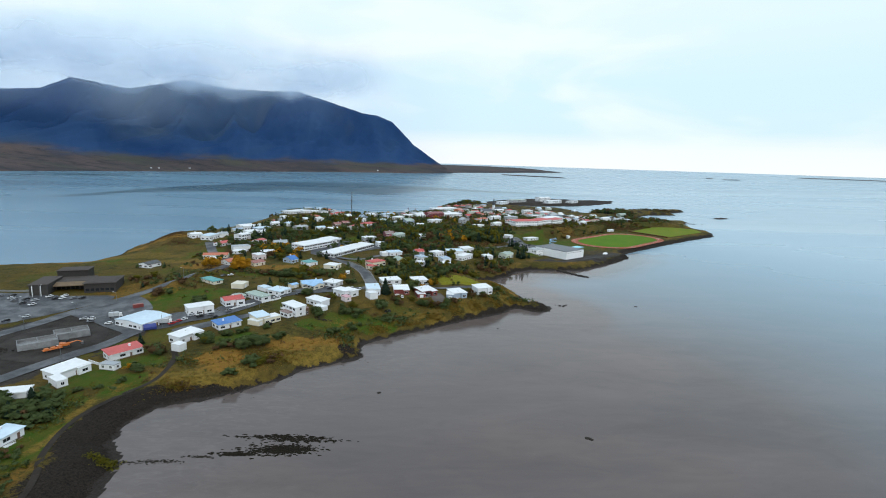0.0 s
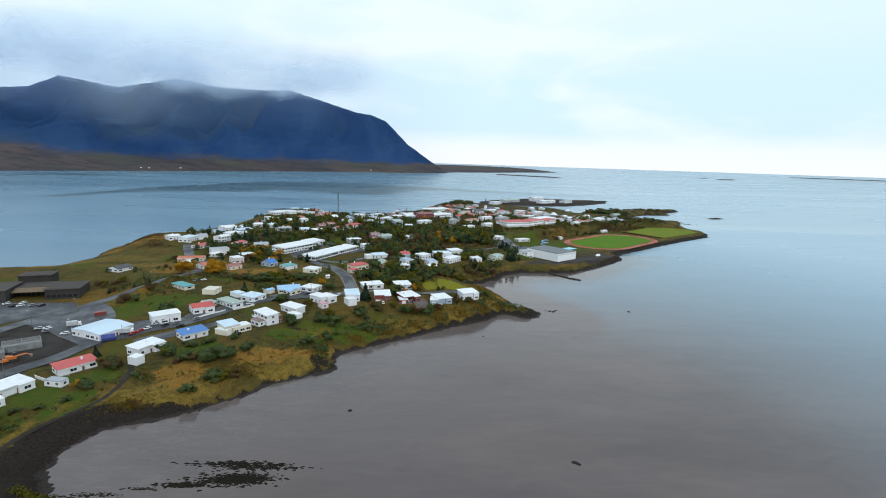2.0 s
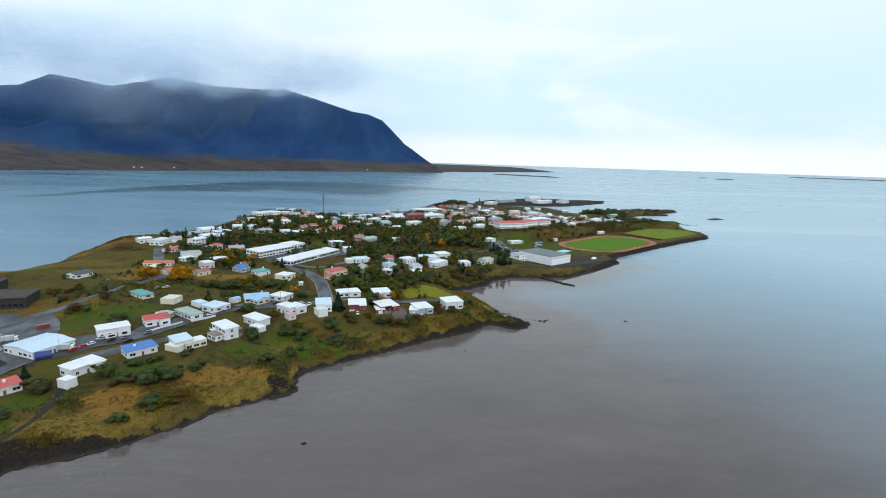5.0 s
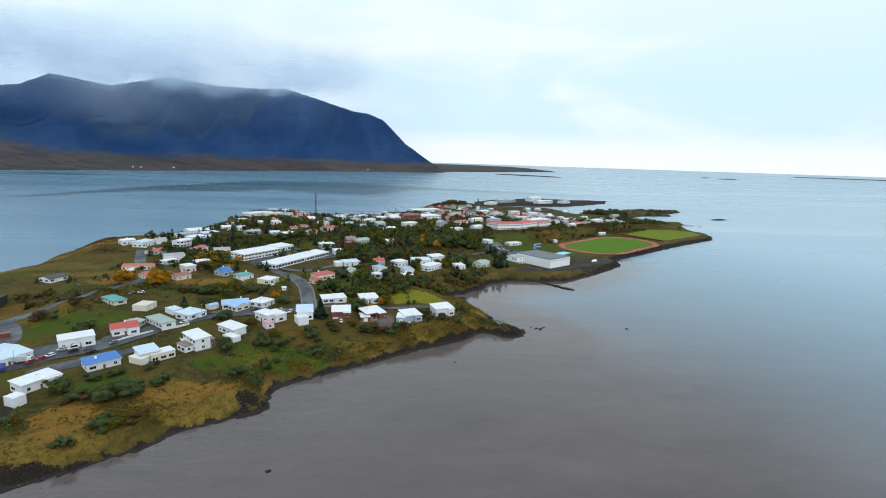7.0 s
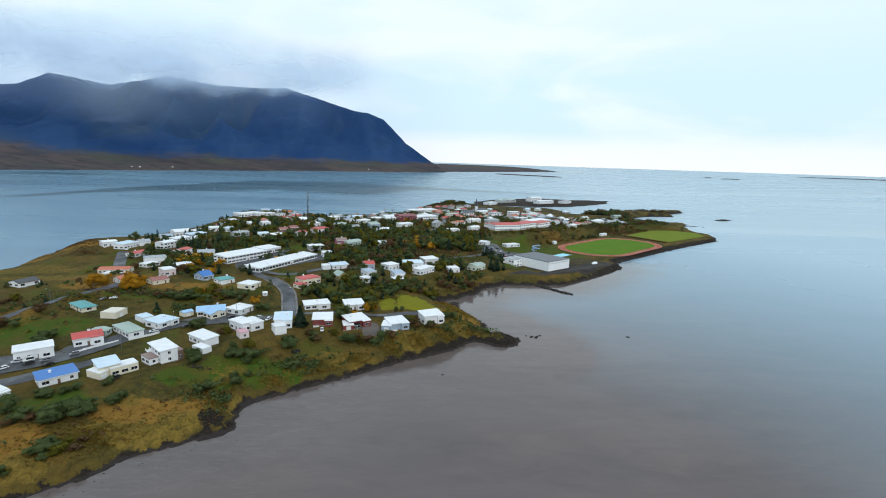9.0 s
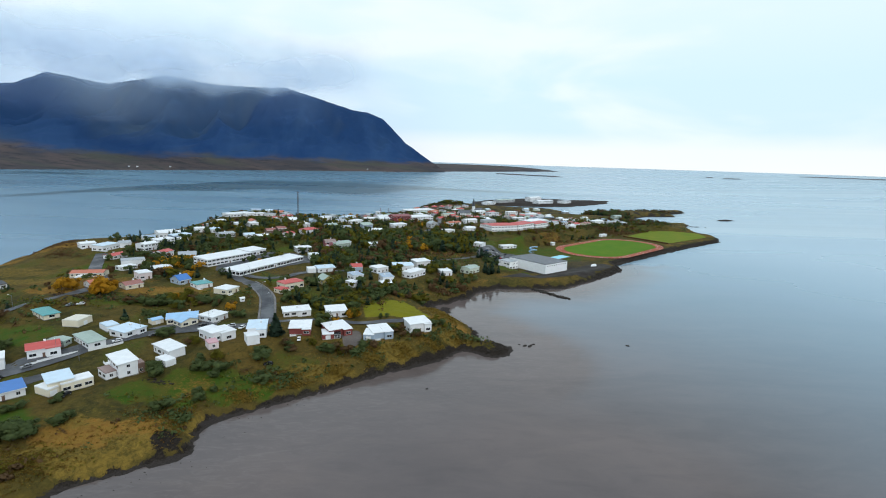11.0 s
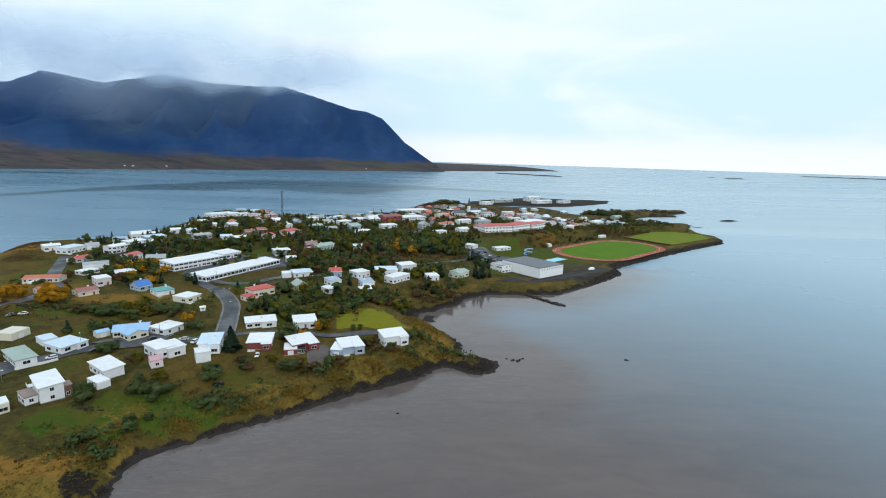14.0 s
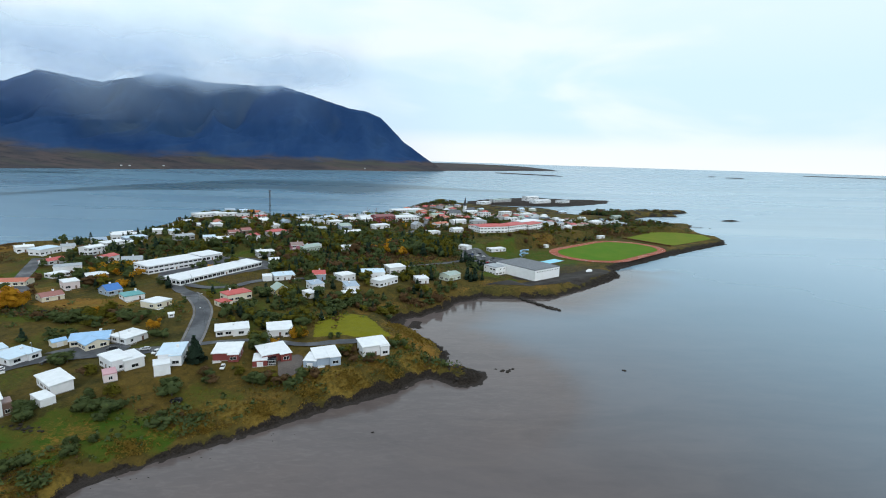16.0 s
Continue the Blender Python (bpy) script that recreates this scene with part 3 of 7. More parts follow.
def set_window(parent, x, y, z, turn, w, h):
    a, b = window_mesh(w, h)
    frame_ob = part("window", a, parent=parent)
    frame_ob.matrix_basis = pose(x, y, z, 0, 0, turn)
    part("pane", b, parent=frame_ob)
    return frame_ob


def roof_mesh(kind, L, W, h, rise, over=0.5, t=0.28):
    bm = bmesh.new()
    a, b = L / 2 + over, W / 2 + over
    if kind == "flat":
        box(bm, -a + 0.15, a - 0.15, -b + 0.15, b - 0.15, h, h + t + 0.12)
    elif kind == "mono":
        k = rise / W
        y0, y1 = (h - over * k, h + (W + over) * k) if rise >= 0 else (h - rise * (1 + over / W), h + over * k)
        prism(bm, [(-b, y0), (b, y1), (b, y1 + t), (-b, y0 + t)], -a, a)
    elif kind == "gable":
        e = h - over * rise / (W / 2)
        prism(bm, [(-b, e), (0, h + rise), (b, e), (b, e + t), (0, h + rise + t), (-b, e + t)], -a, a)
    elif kind == "gablex":
        e = h - over * rise / (L / 2)
        prism(bm, [(-a, e), (0, h + rise), (a, e), (a, e + t), (0, h + rise + t), (-a, e + t)], -b, b)
        bmesh.ops.rotate(bm, matrix=Matrix.Rotation(math.pi / 2, 3, "Z"), verts=bm.verts)
    else:
        s = min(a, b)
        lo = [bm.verts.new((x, y, z)) for z in (h - 0.05, h + 0.2) for x, y in ((-a, -b), (a, -b), (a, b), (-a, b))]
        if a >= b:
            r = [bm.verts.new((-a + s, 0, h + rise + 0.2)), bm.verts.new((a - s + 0.01, 0, h + rise + 0.2))]
            tops = ((4, 5, r[1], r[0]), (5, 6, r[1]), (6, 7, r[0], r[1]), (7, 4, r[0]))
        else:
            r = [bm.verts.new((0, -b + s, h + rise + 0.2)), bm.verts.new((0, b - s + 0.01, h + rise + 0.2))]
            tops = ((4, 5, r[0]), (5, 6, r[1], r[0]), (6, 7, r[1]), (7, 4, r[0], r[1]))
        for f in tops:
            bm.faces.new([lo[i] if isinstance(i, int) else i for i in f])
        bm.faces.new([lo[i] for i in (3, 2, 1, 0)])
        for i in range(4):
            bm.faces.new((lo[i], lo[(i + 1) % 4], lo[4 + (i + 1) % 4], lo[4 + i]))
    return bm


def wall_mesh(kind, L, W, h, rise, deep):
    bm = bmesh.new()
    a, b = L / 2, W / 2
    if kind == "mono":
        front, rear = (h, h + rise) if rise >= 0 else (h - rise, h)
        prism(bm, [(-b, -deep), (b, -deep), (b, rear), (-b, front)], -a, a)
    elif kind == "gable":
        prism(bm, [(-b, -deep), (b, -deep), (b, h), (0, h + rise), (-b, h)], -a, a)
    elif kind == "gablex":
        prism(bm, [(-a, -deep), (a, -deep), (a, h), (0, h + rise), (-a, h)], -b, b)
        bmesh.ops.rotate(bm, matrix=Matrix.Rotation(math.pi / 2, 3, "Z"), verts=bm.verts)
    else:
        box(bm, -a, a, -b, b, -deep, h)
    return bm


KIND_NAME = {"house": ("house", "house"), "garage": ("garage", "garage"), "annex": ("annex", "annex"), "porch": ("house_wing", "house"), "shed": ("shed", "shed"), "store": ("store_building", "store"),
             "school": ("school_building", "school"), "hall": ("sports_hall", "sports hall"), "hotel": ("large_building", "building"), "warehouse": ("warehouse", "warehouse"), "conservatory": ("conservatory", "conservatory")}
SURFACE = {"house": "rendered", "garage": "plain", "annex": "low", "porch": "rendered", "shed": "small", "store": "wide", "school": "long", "hall": "tall windowless", "hotel": "large", "warehouse": "metal-clad", "conservatory": "glazed"}
SHAPE = {"flat": "flat", "mono": "gently sloping", "gable": "gabled", "gablex": "gabled", "hip": "hipped"}
COLOR = {"brightwhite": "white", "pinkwhite": "pinkish white", "greyblue": "grey-blue", "greygreen": "grey-green", "palegreen": "pale green", "darkred": "dark red", "paleblue": "pale blue", "lightblue": "light blue",
         "brownred": "brown-red", "darkgrey": "dark grey", "dark": "black", "orange": "orange-red", "pink": "pink"}
_dice = random.Random(11)


def place(x, y, turn, L, W, h, kind, rise, wall, cover_col, use, step=None):
    name, category = KIND_NAME[use]
    sink = 0.0 if y > 430 or x < -150 or use not in ("house", "porch", "annex") else 0.4 if y < 350 else 0.3
    sink = sink if use != "school" else -2.2 if h > 6 else -1.0
    z, h = level(x, y) - sink, h + sink
    for k in range(max(1, round(L / W))):
        n = max(1, round(L / W))
        u = ((k + 0.5) / n - 0.5) * L
        PADS.append((x + u * math.cos(radians(turn)), y + u * math.sin(radians(turn)), 0.5 * math.hypot(L / n, W), z))
        keep_clear(PADS[-1][0], PADS[-1][1], 0.48 * math.hypot(L / n, W) + 0.6)
    deep = 1.0
    setting = "on the slope above the bay" if y < 385 else "in the middle of the town" if y < 600 else "in the old town near the point"
    if x < -100 and y < 385:
        setting = "beside the street near the shore"
    if use == "conservatory":
        label = "glazed conservatory with white frame beside the red house"
    else:
        label = f"{COLOR.get(wall, wall)} {SURFACE[use]} {category} with {COLOR.get(cover_col, cover_col)} {SHAPE[kind]} roof {setting}"
        words = label.split()
        label = " ".join(words[:12] if len(words) <= 12 else words[:words.index("roof") + 1])
    ob = tagged(new(name), label, category, {"house": "houses of the town", "garage": "garages"}.get(use, ""))
    ob.matrix_basis = pose(x, y, z, 0, 0, turn)
    wm = M_GLASS if wall == "glass" else WALL_MAT[wall]
    part("wall", wall_mesh(kind, L, W, h, rise, 0.0), wm, ob)
    bm = bmesh.new()
    box(bm, -L / 2 + 0.06, L / 2 - 0.06, -W / 2 + 0.06, W / 2 - 0.06, -deep, 0.0)
    box(bm, -L / 2 - 0.05, L / 2 + 0.05, -W / 2 - 0.05, W / 2 + 0.05, -deep, 0.25)
    part("plinth", bm, M_PLINTH, ob, "grey concrete plinth")
    part("roof", roof_mesh(kind, L, W, h, rise, 0.2 if use in ("garage", "annex", "conservatory") else 0.55 if y < 400 and use == "house" else 0.32), M_GLASS if cover_col == "glass" else ROOF_MAT[cover_col], ob)
    if use == "conservatory":
        bm = bmesh.new()
        for i in range(6):
            u = -L / 2 + L * i / 5
            box(bm, u - 0.05, u + 0.05, -W / 2 - 0.06, -W / 2 + 0.04, 0, h)
        for v in (0.9, h - 0.1):
            box(bm, -L / 2, L / 2, -W / 2 - 0.065, -W / 2 + 0.03, v - 0.06, v + 0.06)
        part("frame", bm, M_TRIM, ob, "white glazing bars")
        return ob
    if kind in ("mono", "flat", "gable") and use in ("house", "school", "porch", "store"):
        bm = bmesh.new()
        f = h if kind != "mono" or rise > 0 else h - rise
        e = 0.55 if y < 400 and use == "house" else 0.32
        f = f - (e * rise / W if kind == "mono" else e * rise / (W / 2) if kind == "gable" else 0)
        box(bm, -L / 2 - e - 0.02, L / 2 + e + 0.02, -W / 2 - e - 0.06, -W / 2 - e, f - 0.1, f + 0.22)
        part("fascia", bm, M_TRIM if cover_col != "dark" else M_DOOR, ob, "white fascia board")
    if step:
        share, out, up = step
        l = L * share
        bm = wall_mesh("flat", l, W * 0.8, h + up, 0, 0.0)
        bay = part("bay", bm, wm, ob)
        bay.matrix_basis = pose(L / 2 - l / 2 + 0.25, -W * 0.1 - out, 0)
        part("roof", roof_mesh("mono", l, W * 0.8, h + up, 0.25, 0.3), ROOF_MAT[cover_col], bay)
        set_window(bay, 0, -W * 0.4, 1.0, 0, 2.7, 1.45)
        set_window(bay, l / 2, 0, 1.0, 90, 2.7, 1.45)
    if use == "hall":
        for i in range(9):
            set_window(ob, L / 2, -W / 2 + 3 + i * (W - 6) / 8, h - 2.2, 90, 1.6, 0.9)
        return ob
    if use in ("garage",):
        bm = bmesh.new()
        box(bm, -1.3, 1.3, -0.08, 0.02, 0.05, min(2.3, h - 0.3))
        part("garage_door", bm, M_TRIM, ob, "white up-and-over door").matrix_basis = pose(0, -W / 2, 0)
        return ob
    floors = max(1, int(h / 2.75))
    lift = h / floors
    ww, wh = (2.7, 1.45) if use != "school" else (3.0, 2.0)
    pitch = 3.4 if y < 620 else 4.2
    for side, length, depth in ((0, L, W), (90, W, L), (180, L, W), (270, W, L)):
        if y > 620 and side in (90, 180):
            continue
        n = max(1, int((length - 1.0) / pitch))
        for fl in range(floors):
            for i in range(n):
                if use not in ("school", "hotel") and _dice.random() < 0.1:
                    continue
                u = (i + 0.5) * length / n - length / 2
                sx, sy = math.cos(radians(side)), math.sin(radians(side))
                px, py = u * sx + depth / 2 * sy, u * sy - depth / 2 * sx
                w = ww if _dice.random() < 0.6 or use in ("school", "hotel") else 1.4
                if fl == 0 and side == 0 and i == n // 2 and use in ("house", "school", "store"):
                    bm = bmesh.new()
                    box(bm, -0.5, 0.5, -0.06, 0.02, 0.02, 2.1)
                    box(bm, -0.62, 0.62, -0.10, 0.0, 2.1, 2.2)
                    box(bm, -0.9, 0.9, -1.1, 0.0, -0.3, 0.0)
                    part("door", bm, M_DOOR, ob, "brown front door with step").matrix_basis = pose(px, py, 0, 0, 0, side)
                    continue
                set_window(ob, px, py, fl * lift + 1.0, side, w, max(0.7, min(wh, lift - 1.4)))
    if use == "house" and kind in ("gable", "hip", "mono") and _dice.random() < 0.55:
        bm = bmesh.new()
        cx, top = _dice.uniform(-L / 4, L / 4), h + abs(rise) + 0.9
        box(bm, cx - 0.45, cx + 0.45, 0.2, 1.1, h - 0.3, top)
        box(bm, cx - 0.55, cx + 0.55, 0.1, 1.2, top, top + 0.15)
        part("chimney", bm, WALL_MAT["white"], ob, "white chimney stack")
    if use == "house" and y < 620 and _dice.random() < 0.6:
        bm = bmesh.new()
        box(bm, -L / 2 + 0.3, -L / 2 + 3.6, -W / 2 - 1.9, -W / 2, floors > 1 and lift - 0.15 or -0.25, floors > 1 and lift or 0.0)
        zr = (lift if floors > 1 else 0.0)
        for k in range(9):
            u = -L / 2 + 0.35 + k * 0.4
            box(bm, u - 0.03, u + 0.03, -W / 2 - 1.88, -W / 2 - 1.82, zr, zr + 0.95)
        box(bm, -L / 2 + 0.3, -L / 2 + 3.6, -W / 2 - 1.9, -W / 2 - 1.80, zr + 0.95, zr + 1.03)
        part("balcony", bm, M_TRIM, ob, "white balcony with railing")
    return ob


place(-112.7, 345.4, 69, 11.1, 10.9, 2.8, 'mono', 0.6, 'white', 'paleblue', 'house', (0.45, 1.5, 0.2))
place(-78.6, 321.1, -37, 15.1, 7.4, 3.6, 'mono', 0.4, 'white', 'white', 'house')
place(-74.4, 309.3, 56, 4.8, 8.6, 2.6, 'flat', 0, 'white', 'white', 'garage')
place(-93.0, 364.9, 22, 15.3, 10.9, 3.0, 'gable', 1.6, 'cream', 'lightblue', 'house')
place(-88.8, 359.4, 54, 9.5, 8.4, 2.8, 'gablex', 1.6, 'cream', 'lightblue', 'porch')
place(-106.0, 361.0, 51, 5.8, 5.4, 2.5, 'gable', 0.8, 'cream', 'lightblue', 'garage')
place(-76.7, 367.0, 65, 10.9, 10.9, 3.0, 'hip', 0.6, 'white', 'white', 'house')
place(-63.8, 335.1, -36, 12.1, 7.4, 4.2, 'flat', 0, 'white', 'white', 'house')
place(-59.3, 337.1, -40, 11.2, 7.4, 4.0, 'flat', 0, 'white', 'white', 'house')
place(-59.7, 324.4, 37, 4.6, 6.4, 2.8, 'flat', 0, 'pinkwhite', 'pink', 'annex')
place(-43.0, 340.8, 13, 9.0, 10.8, 4.4, 'mono', 0.8, 'white', 'paleblue', 'house', (0.5, 1.6, -0.3))
place(-42.6, 330.7, 29, 5.9, 9.0, 3.8, 'mono', -0.8, 'white', 'white', 'garage')
place(-33.3, 380.6, 22, 15.3, 8.8, 3.0, 'mono', 0.5, 'white', 'white', 'house', (0.5, 1.4, 0.15))
place(-9.8, 382.1, 19, 11.6, 10.9, 3.2, 'mono', 0.6, 'white', 'white', 'house', (0.4, 1.6, 0.25))
place(-22.6, 348.3, 9, 10.7, 10.4, 3.3, 'mono', 0.7, 'red', 'white', 'house', (0.4, 1.8, -0.35))
place(-4.5, 353.2, 33, 12.0, 10.9, 3.7, 'mono', 0.7, 'red', 'white', 'house', (0.4, 2.2, -0.3))
place(-7.9, 346.9, 14, 6.1, 9.0, 2.7, 'flat', 0, 'red', 'white', 'garage')
place(-3.3, 347.7, 13, 4.0, 7.2, 2.5, 'flat', 0, 'glass', 'glass', 'conservatory')
place(19.6, 352.6, 23, 10.5, 10.9, 3.5, 'mono', 0.7, 'greyblue', 'white', 'house', (0.45, 1.8, 0.3))
place(14.7, 348.7, -4, 5.6, 9.0, 3.2, 'mono', 0.4, 'greyblue', 'white', 'garage')
place(40.1, 363.5, 25, 12.4, 9.1, 4.9, 'mono', 0.9, 'white', 'white', 'house', (0.35, 1.4, -0.5))
place(-90.5, 304.1, -44, 15.8, 7.4, 5.8, 'mono', 0.4, 'white', 'white', 'house')
place(-94.1, 298.7, 53, 4.0, 7.9, 2.8, 'mono', 0.3, 'white', 'brown', 'annex')
place(-83.8, 304.6, -44, 5.4, 3.0, 4.2, 'flat', 0, 'brown', 'brown', 'annex')
place(-123.1, 332.0, -38, 18.9, 7.4, 3.0, 'hip', 1, 'white', 'greygreen', 'house')
place(-136.1, 329.2, 86, 5.1, 9.0, 2.5, 'gable', 0.8, 'greygreen', 'greygreen', 'shed')
place(-136.9, 320.2, 38, 12.1, 10.9, 3.8, 'gable', 1.4, 'white', 'red', 'house', (0.45, 1.6, 0.1))
place(-153.0, 305.9, 38, 14.8, 10.1, 4.8, 'flat', 0, 'white', 'white', 'house', (0.4, 1.4, 0.4))
place(-125.9, 282.7, 46, 13.7, 9.7, 3.0, 'mono', 0.6, 'white', 'blue', 'house')
place(-108.0, 289.3, 44, 8.4, 10.9, 4.4, 'mono', 0.4, 'cream', 'paleblue', 'house')
place(-102.2, 290.7, 48, 11.2, 6.8, 3.4, 'flat', 0, 'cream', 'white', 'annex')
place(-109.0, 284.0, 66, 4.0, 8.6, 3.0, 'flat', 0, 'cream', 'white', 'garage')
place(-141.5, 262.8, 65, 14.5, 8.6, 3.8, 'mono', 0.4, 'white', 'white', 'house', (0.45, 1.6, -0.4))
place(-137.1, 246.3, 70, 4.7, 5.8, 3.8, 'flat', 0, 'white', 'white', 'garage')
place(-177.6, 285.9, 67, 20.1, 22.4, 3.8, 'gable', 1, 'white', 'paleblue', 'store')
place(-163.2, 240.8, 52, 15.9, 8.5, 3.4, 'mono', 0.8, 'white', 'red', 'house')
place(-158.3, 221.7, 80, 4.0, 8.4, 2.7, 'flat', 0, 'white', 'grey', 'annex')
place(-173.2, 213.3, 68, 14.8, 9.1, 3.8, 'mono', 0.5, 'white', 'white', 'house', (0.4, 1.4, -0.3))
place(-168.0, 201.0, 56, 4.2, 9.0, 3.0, 'flat', 0, 'white', 'white', 'annex')
place(-178.5, 186.0, 15, 17.0, 6.0, 2.7, 'flat', 0, 'white', 'white', 'house')
place(-154.3, 155.7, 79, 8.4, 7.4, 3.2, 'hip', 1, 'white', 'paleblue', 'house')
place(-248.7, 424.2, 70, 13.5, 10.9, 3.2, 'gable', 1.6, 'white', 'dark', 'house')
place(-170.4, 367.6, -36, 17.0, 7.5, 2.8, 'hip', 1.4, 'cream', 'teal', 'house')
place(-144.3, 354.7, 85, 10.0, 9.0, 3.4, 'flat', 0, 'cream', 'cream', 'garage')
place(-124.4, 349.8, 53, 6.1, 9.0, 2.8, 'flat', 0, 'white', 'paleblue', 'garage')
place(-203.8, 455.8, 12, 21.4, 10.9, 3.0, 'gable', 1.4, 'cream', 'orange', 'house')
place(-177.7, 421.4, 55, 9.1, 10.9, 3.0, 'gable', 1.8, 'white', 'orange', 'house')
place(-195.1, 495.5, 33, 16.5, 10.9, 5.2, 'flat', 0, 'white', 'grey', 'house')
place(-192.3, 481.4, 67, 12.0, 9.0, 2.8, 'flat', 0, 'white', 'white', 'annex')
place(-160.9, 448.2, 47, 8.4, 10.9, 4.8, 'flat', 0, 'pinkwhite', 'white', 'house')
place(-155.4, 423.9, 52, 10.9, 10.9, 2.8, 'gable', 1.6, 'cream', 'brownred', 'house')
place(-160.6, 472.9, 45, 12.6, 9.6, 2.8, 'mono', 0.4, 'brown', 'white', 'house')
place(-128.2, 436.2, 58, 8.4, 10.9, 3.0, 'gable', 3, 'greyblue', 'blue', 'house')
place(-108.6, 424.5, 47, 10.3, 10.9, 2.8, 'hip', 1.4, 'white', 'teal', 'house')
place(-84.4, 405.8, 68, 10.5, 10.9, 3.0, 'flat', 0, 'cream', 'white', 'house')
place(-224.2, 520.4, 72, 14.0, 10.9, 3.0, 'gable', 1.4, 'white', 'red', 'house')
place(-246.8, 543.4, 81, 18.7, 10.9, 4.8, 'mono', 0.5, 'white', 'paleblue', 'house')
place(-263.5, 543.8, 47, 11.8, 10.9, 4.3, 'gable', 1, 'white', 'white', 'house')
place(-239.2, 559.2, 41, 9.7, 9.9, 3.8, 'gable', 1.6, 'white', 'grey', 'house')
place(-213.0, 549.6, 70, 14.8, 10.9, 6.2, 'gable', 1.2, 'white', 'white', 'house')
place(-210.7, 573.4, 65, 17.8, 9.9, 5.7, 'mono', 0.6, 'white', 'white', 'house')
place(-243.9, 642.5, 49, 18.6, 9.9, 4.8, 'gable', 1, 'white', 'white', 'house')
place(-208.4, 602.2, 55, 19.2, 9.9, 3.8, 'mono', 0.6, 'greyblue', 'paleblue', 'house')
place(-186.7, 527.2, 78, 11.8, 10.9, 4.8, 'gable', 1.4, 'white', 'red', 'house')
place(-160.8, 516.1, 25, 13.7, 10.9, 4.8, 'gable', 2.2, 'white', 'grey', 'house')
place(-121.2, 493.0, 59, 40.4, 17.2, 7.7, 'mono', 0.8, 'white', 'white', 'school')
place(-109.2, 525.5, 60, 18.1, 15.7, 6.6, 'mono', 0.6, 'white', 'white', 'school')
place(-81.9, 480.0, 64, 69.8, 15.1, 4.6, 'mono', 0.8, 'white', 'white', 'school')
place(-50.3, 431.4, 46, 14.8, 10.9, 4.4, 'hip', 1.6, 'cream', 'red', 'house')
place(-52.1, 416.7, 52, 6.2, 8.5, 2.8, 'hip', 1, 'cream', 'red', 'annex')
place(-29.2, 449.7, 34, 8.4, 10.9, 3.8, 'gablex', 2.8, 'olive', 'greygreen', 'house')
place(-69.1, 545.0, 29, 13.7, 10.9, 4.4, 'hip', 0.8, 'grey', 'white', 'house')
place(-53.8, 521.0, 23, 8.4, 10.9, 4.4, 'flat', 0, 'white', 'white', 'house')
place(-46.3, 478.3, 21, 6.3, 9.0, 3.2, 'flat', 0, 'white', 'white', 'garage')
place(-36.2, 482.8, 27, 14.1, 10.4, 3.4, 'mono', 0.5, 'white', 'paleblue', 'house')
place(-48.5, 567.2, 24, 10.4, 9.9, 5.7, 'gable', 2, 'pink', 'brown', 'house')
place(-38.0, 582.9, 52, 12.4, 9.9, 3.8, 'gable', 1, 'white', 'grey', 'house')
place(-77.4, 606.8, 46, 18.7, 9.9, 4.4, 'hip', 1.8, 'white', 'red', 'house')
place(-93.7, 588.2, 62, 8.4, 9.9, 3.8, 'gable', 1.6, 'white', 'red', 'house')
place(-158.4, 592.8, 50, 15.6, 9.9, 4.0, 'gable', 1.2, 'grey', 'grey', 'house')
place(-132.5, 586.4, 28, 10.0, 9.9, 4.4, 'gable', 1.2, 'white', 'paleblue', 'house')
place(-117.7, 582.7, 25, 11.9, 9.9, 4.0, 'gable', 1.2, 'red', 'white', 'house')
place(-11.4, 483.7, 17, 8.7, 10.9, 4.4, 'gable', 1.8, 'greyblue', 'red', 'house')
place(-8.7, 460.4, 36, 8.4, 10.5, 4.2, 'mono', 0.5, 'white', 'greyblue', 'house')
place(-8.6, 444.9, 46, 6.2, 9.0, 3.4, 'mono', 0.4, 'white', 'white', 'garage')
place(6.8, 485.7, 42, 11.3, 10.9, 4.4, 'hip', 0.9, 'white', 'white', 'house')
place(14.5, 464.8, 24, 8.7, 10.9, 4.4, 'mono', 0.8, 'white', 'greyblue', 'house')
place(15.8, 454.7, 31, 9.5, 9.0, 3.0, 'mono', 0.4, 'cream', 'white', 'annex')
place(25.8, 498.2, 12, 16.9, 10.9, 4.6, 'mono', 0.6, 'white', 'paleblue', 'house')
place(35.1, 486.6, 53, 19.6, 9.8, 4.6, 'flat', 0, 'white', 'white', 'house')
place(40.5, 527.5, 31, 14.3, 10.9, 4.8, 'mono', 0.6, 'white', 'white', 'house')
place(62.1, 508.2, 15, 9.7, 10.9, 4.0, 'hip', 1.2, 'white', 'white', 'house')
place(85.3, 525.0, 47, 14.4, 10.7, 4.8, 'gable', 1.2, 'palegreen', 'greygreen', 'house')
place(-9.1, 592.4, 9, 9.2, 9.9, 4.8, 'mono', 0.6, 'white', 'white', 'house')
place(158.6, 572.6, -52, 46.0, 34.0, 9.4, 'flat', 0, 'brightwhite', 'darkgrey', 'hall')
place(128.5, 571.5, -52, 15.0, 13.0, 7.4, 'flat', 0, 'brightwhite', 'grey', 'annex')
place(203.5, 781.0, 48, 36.0, 18.0, 7.4, 'hip', 2.2, 'brightwhite', 'red', 'hotel')
place(143.2, 666.5, 28, 19.3, 9.9, 3.2, 'flat', 0, 'white', 'white', 'house')
place(144.6, 732.8, 20, 37.6, 20.0, 7.7, 'hip', 2.4, 'brightwhite', 'red', 'hotel')
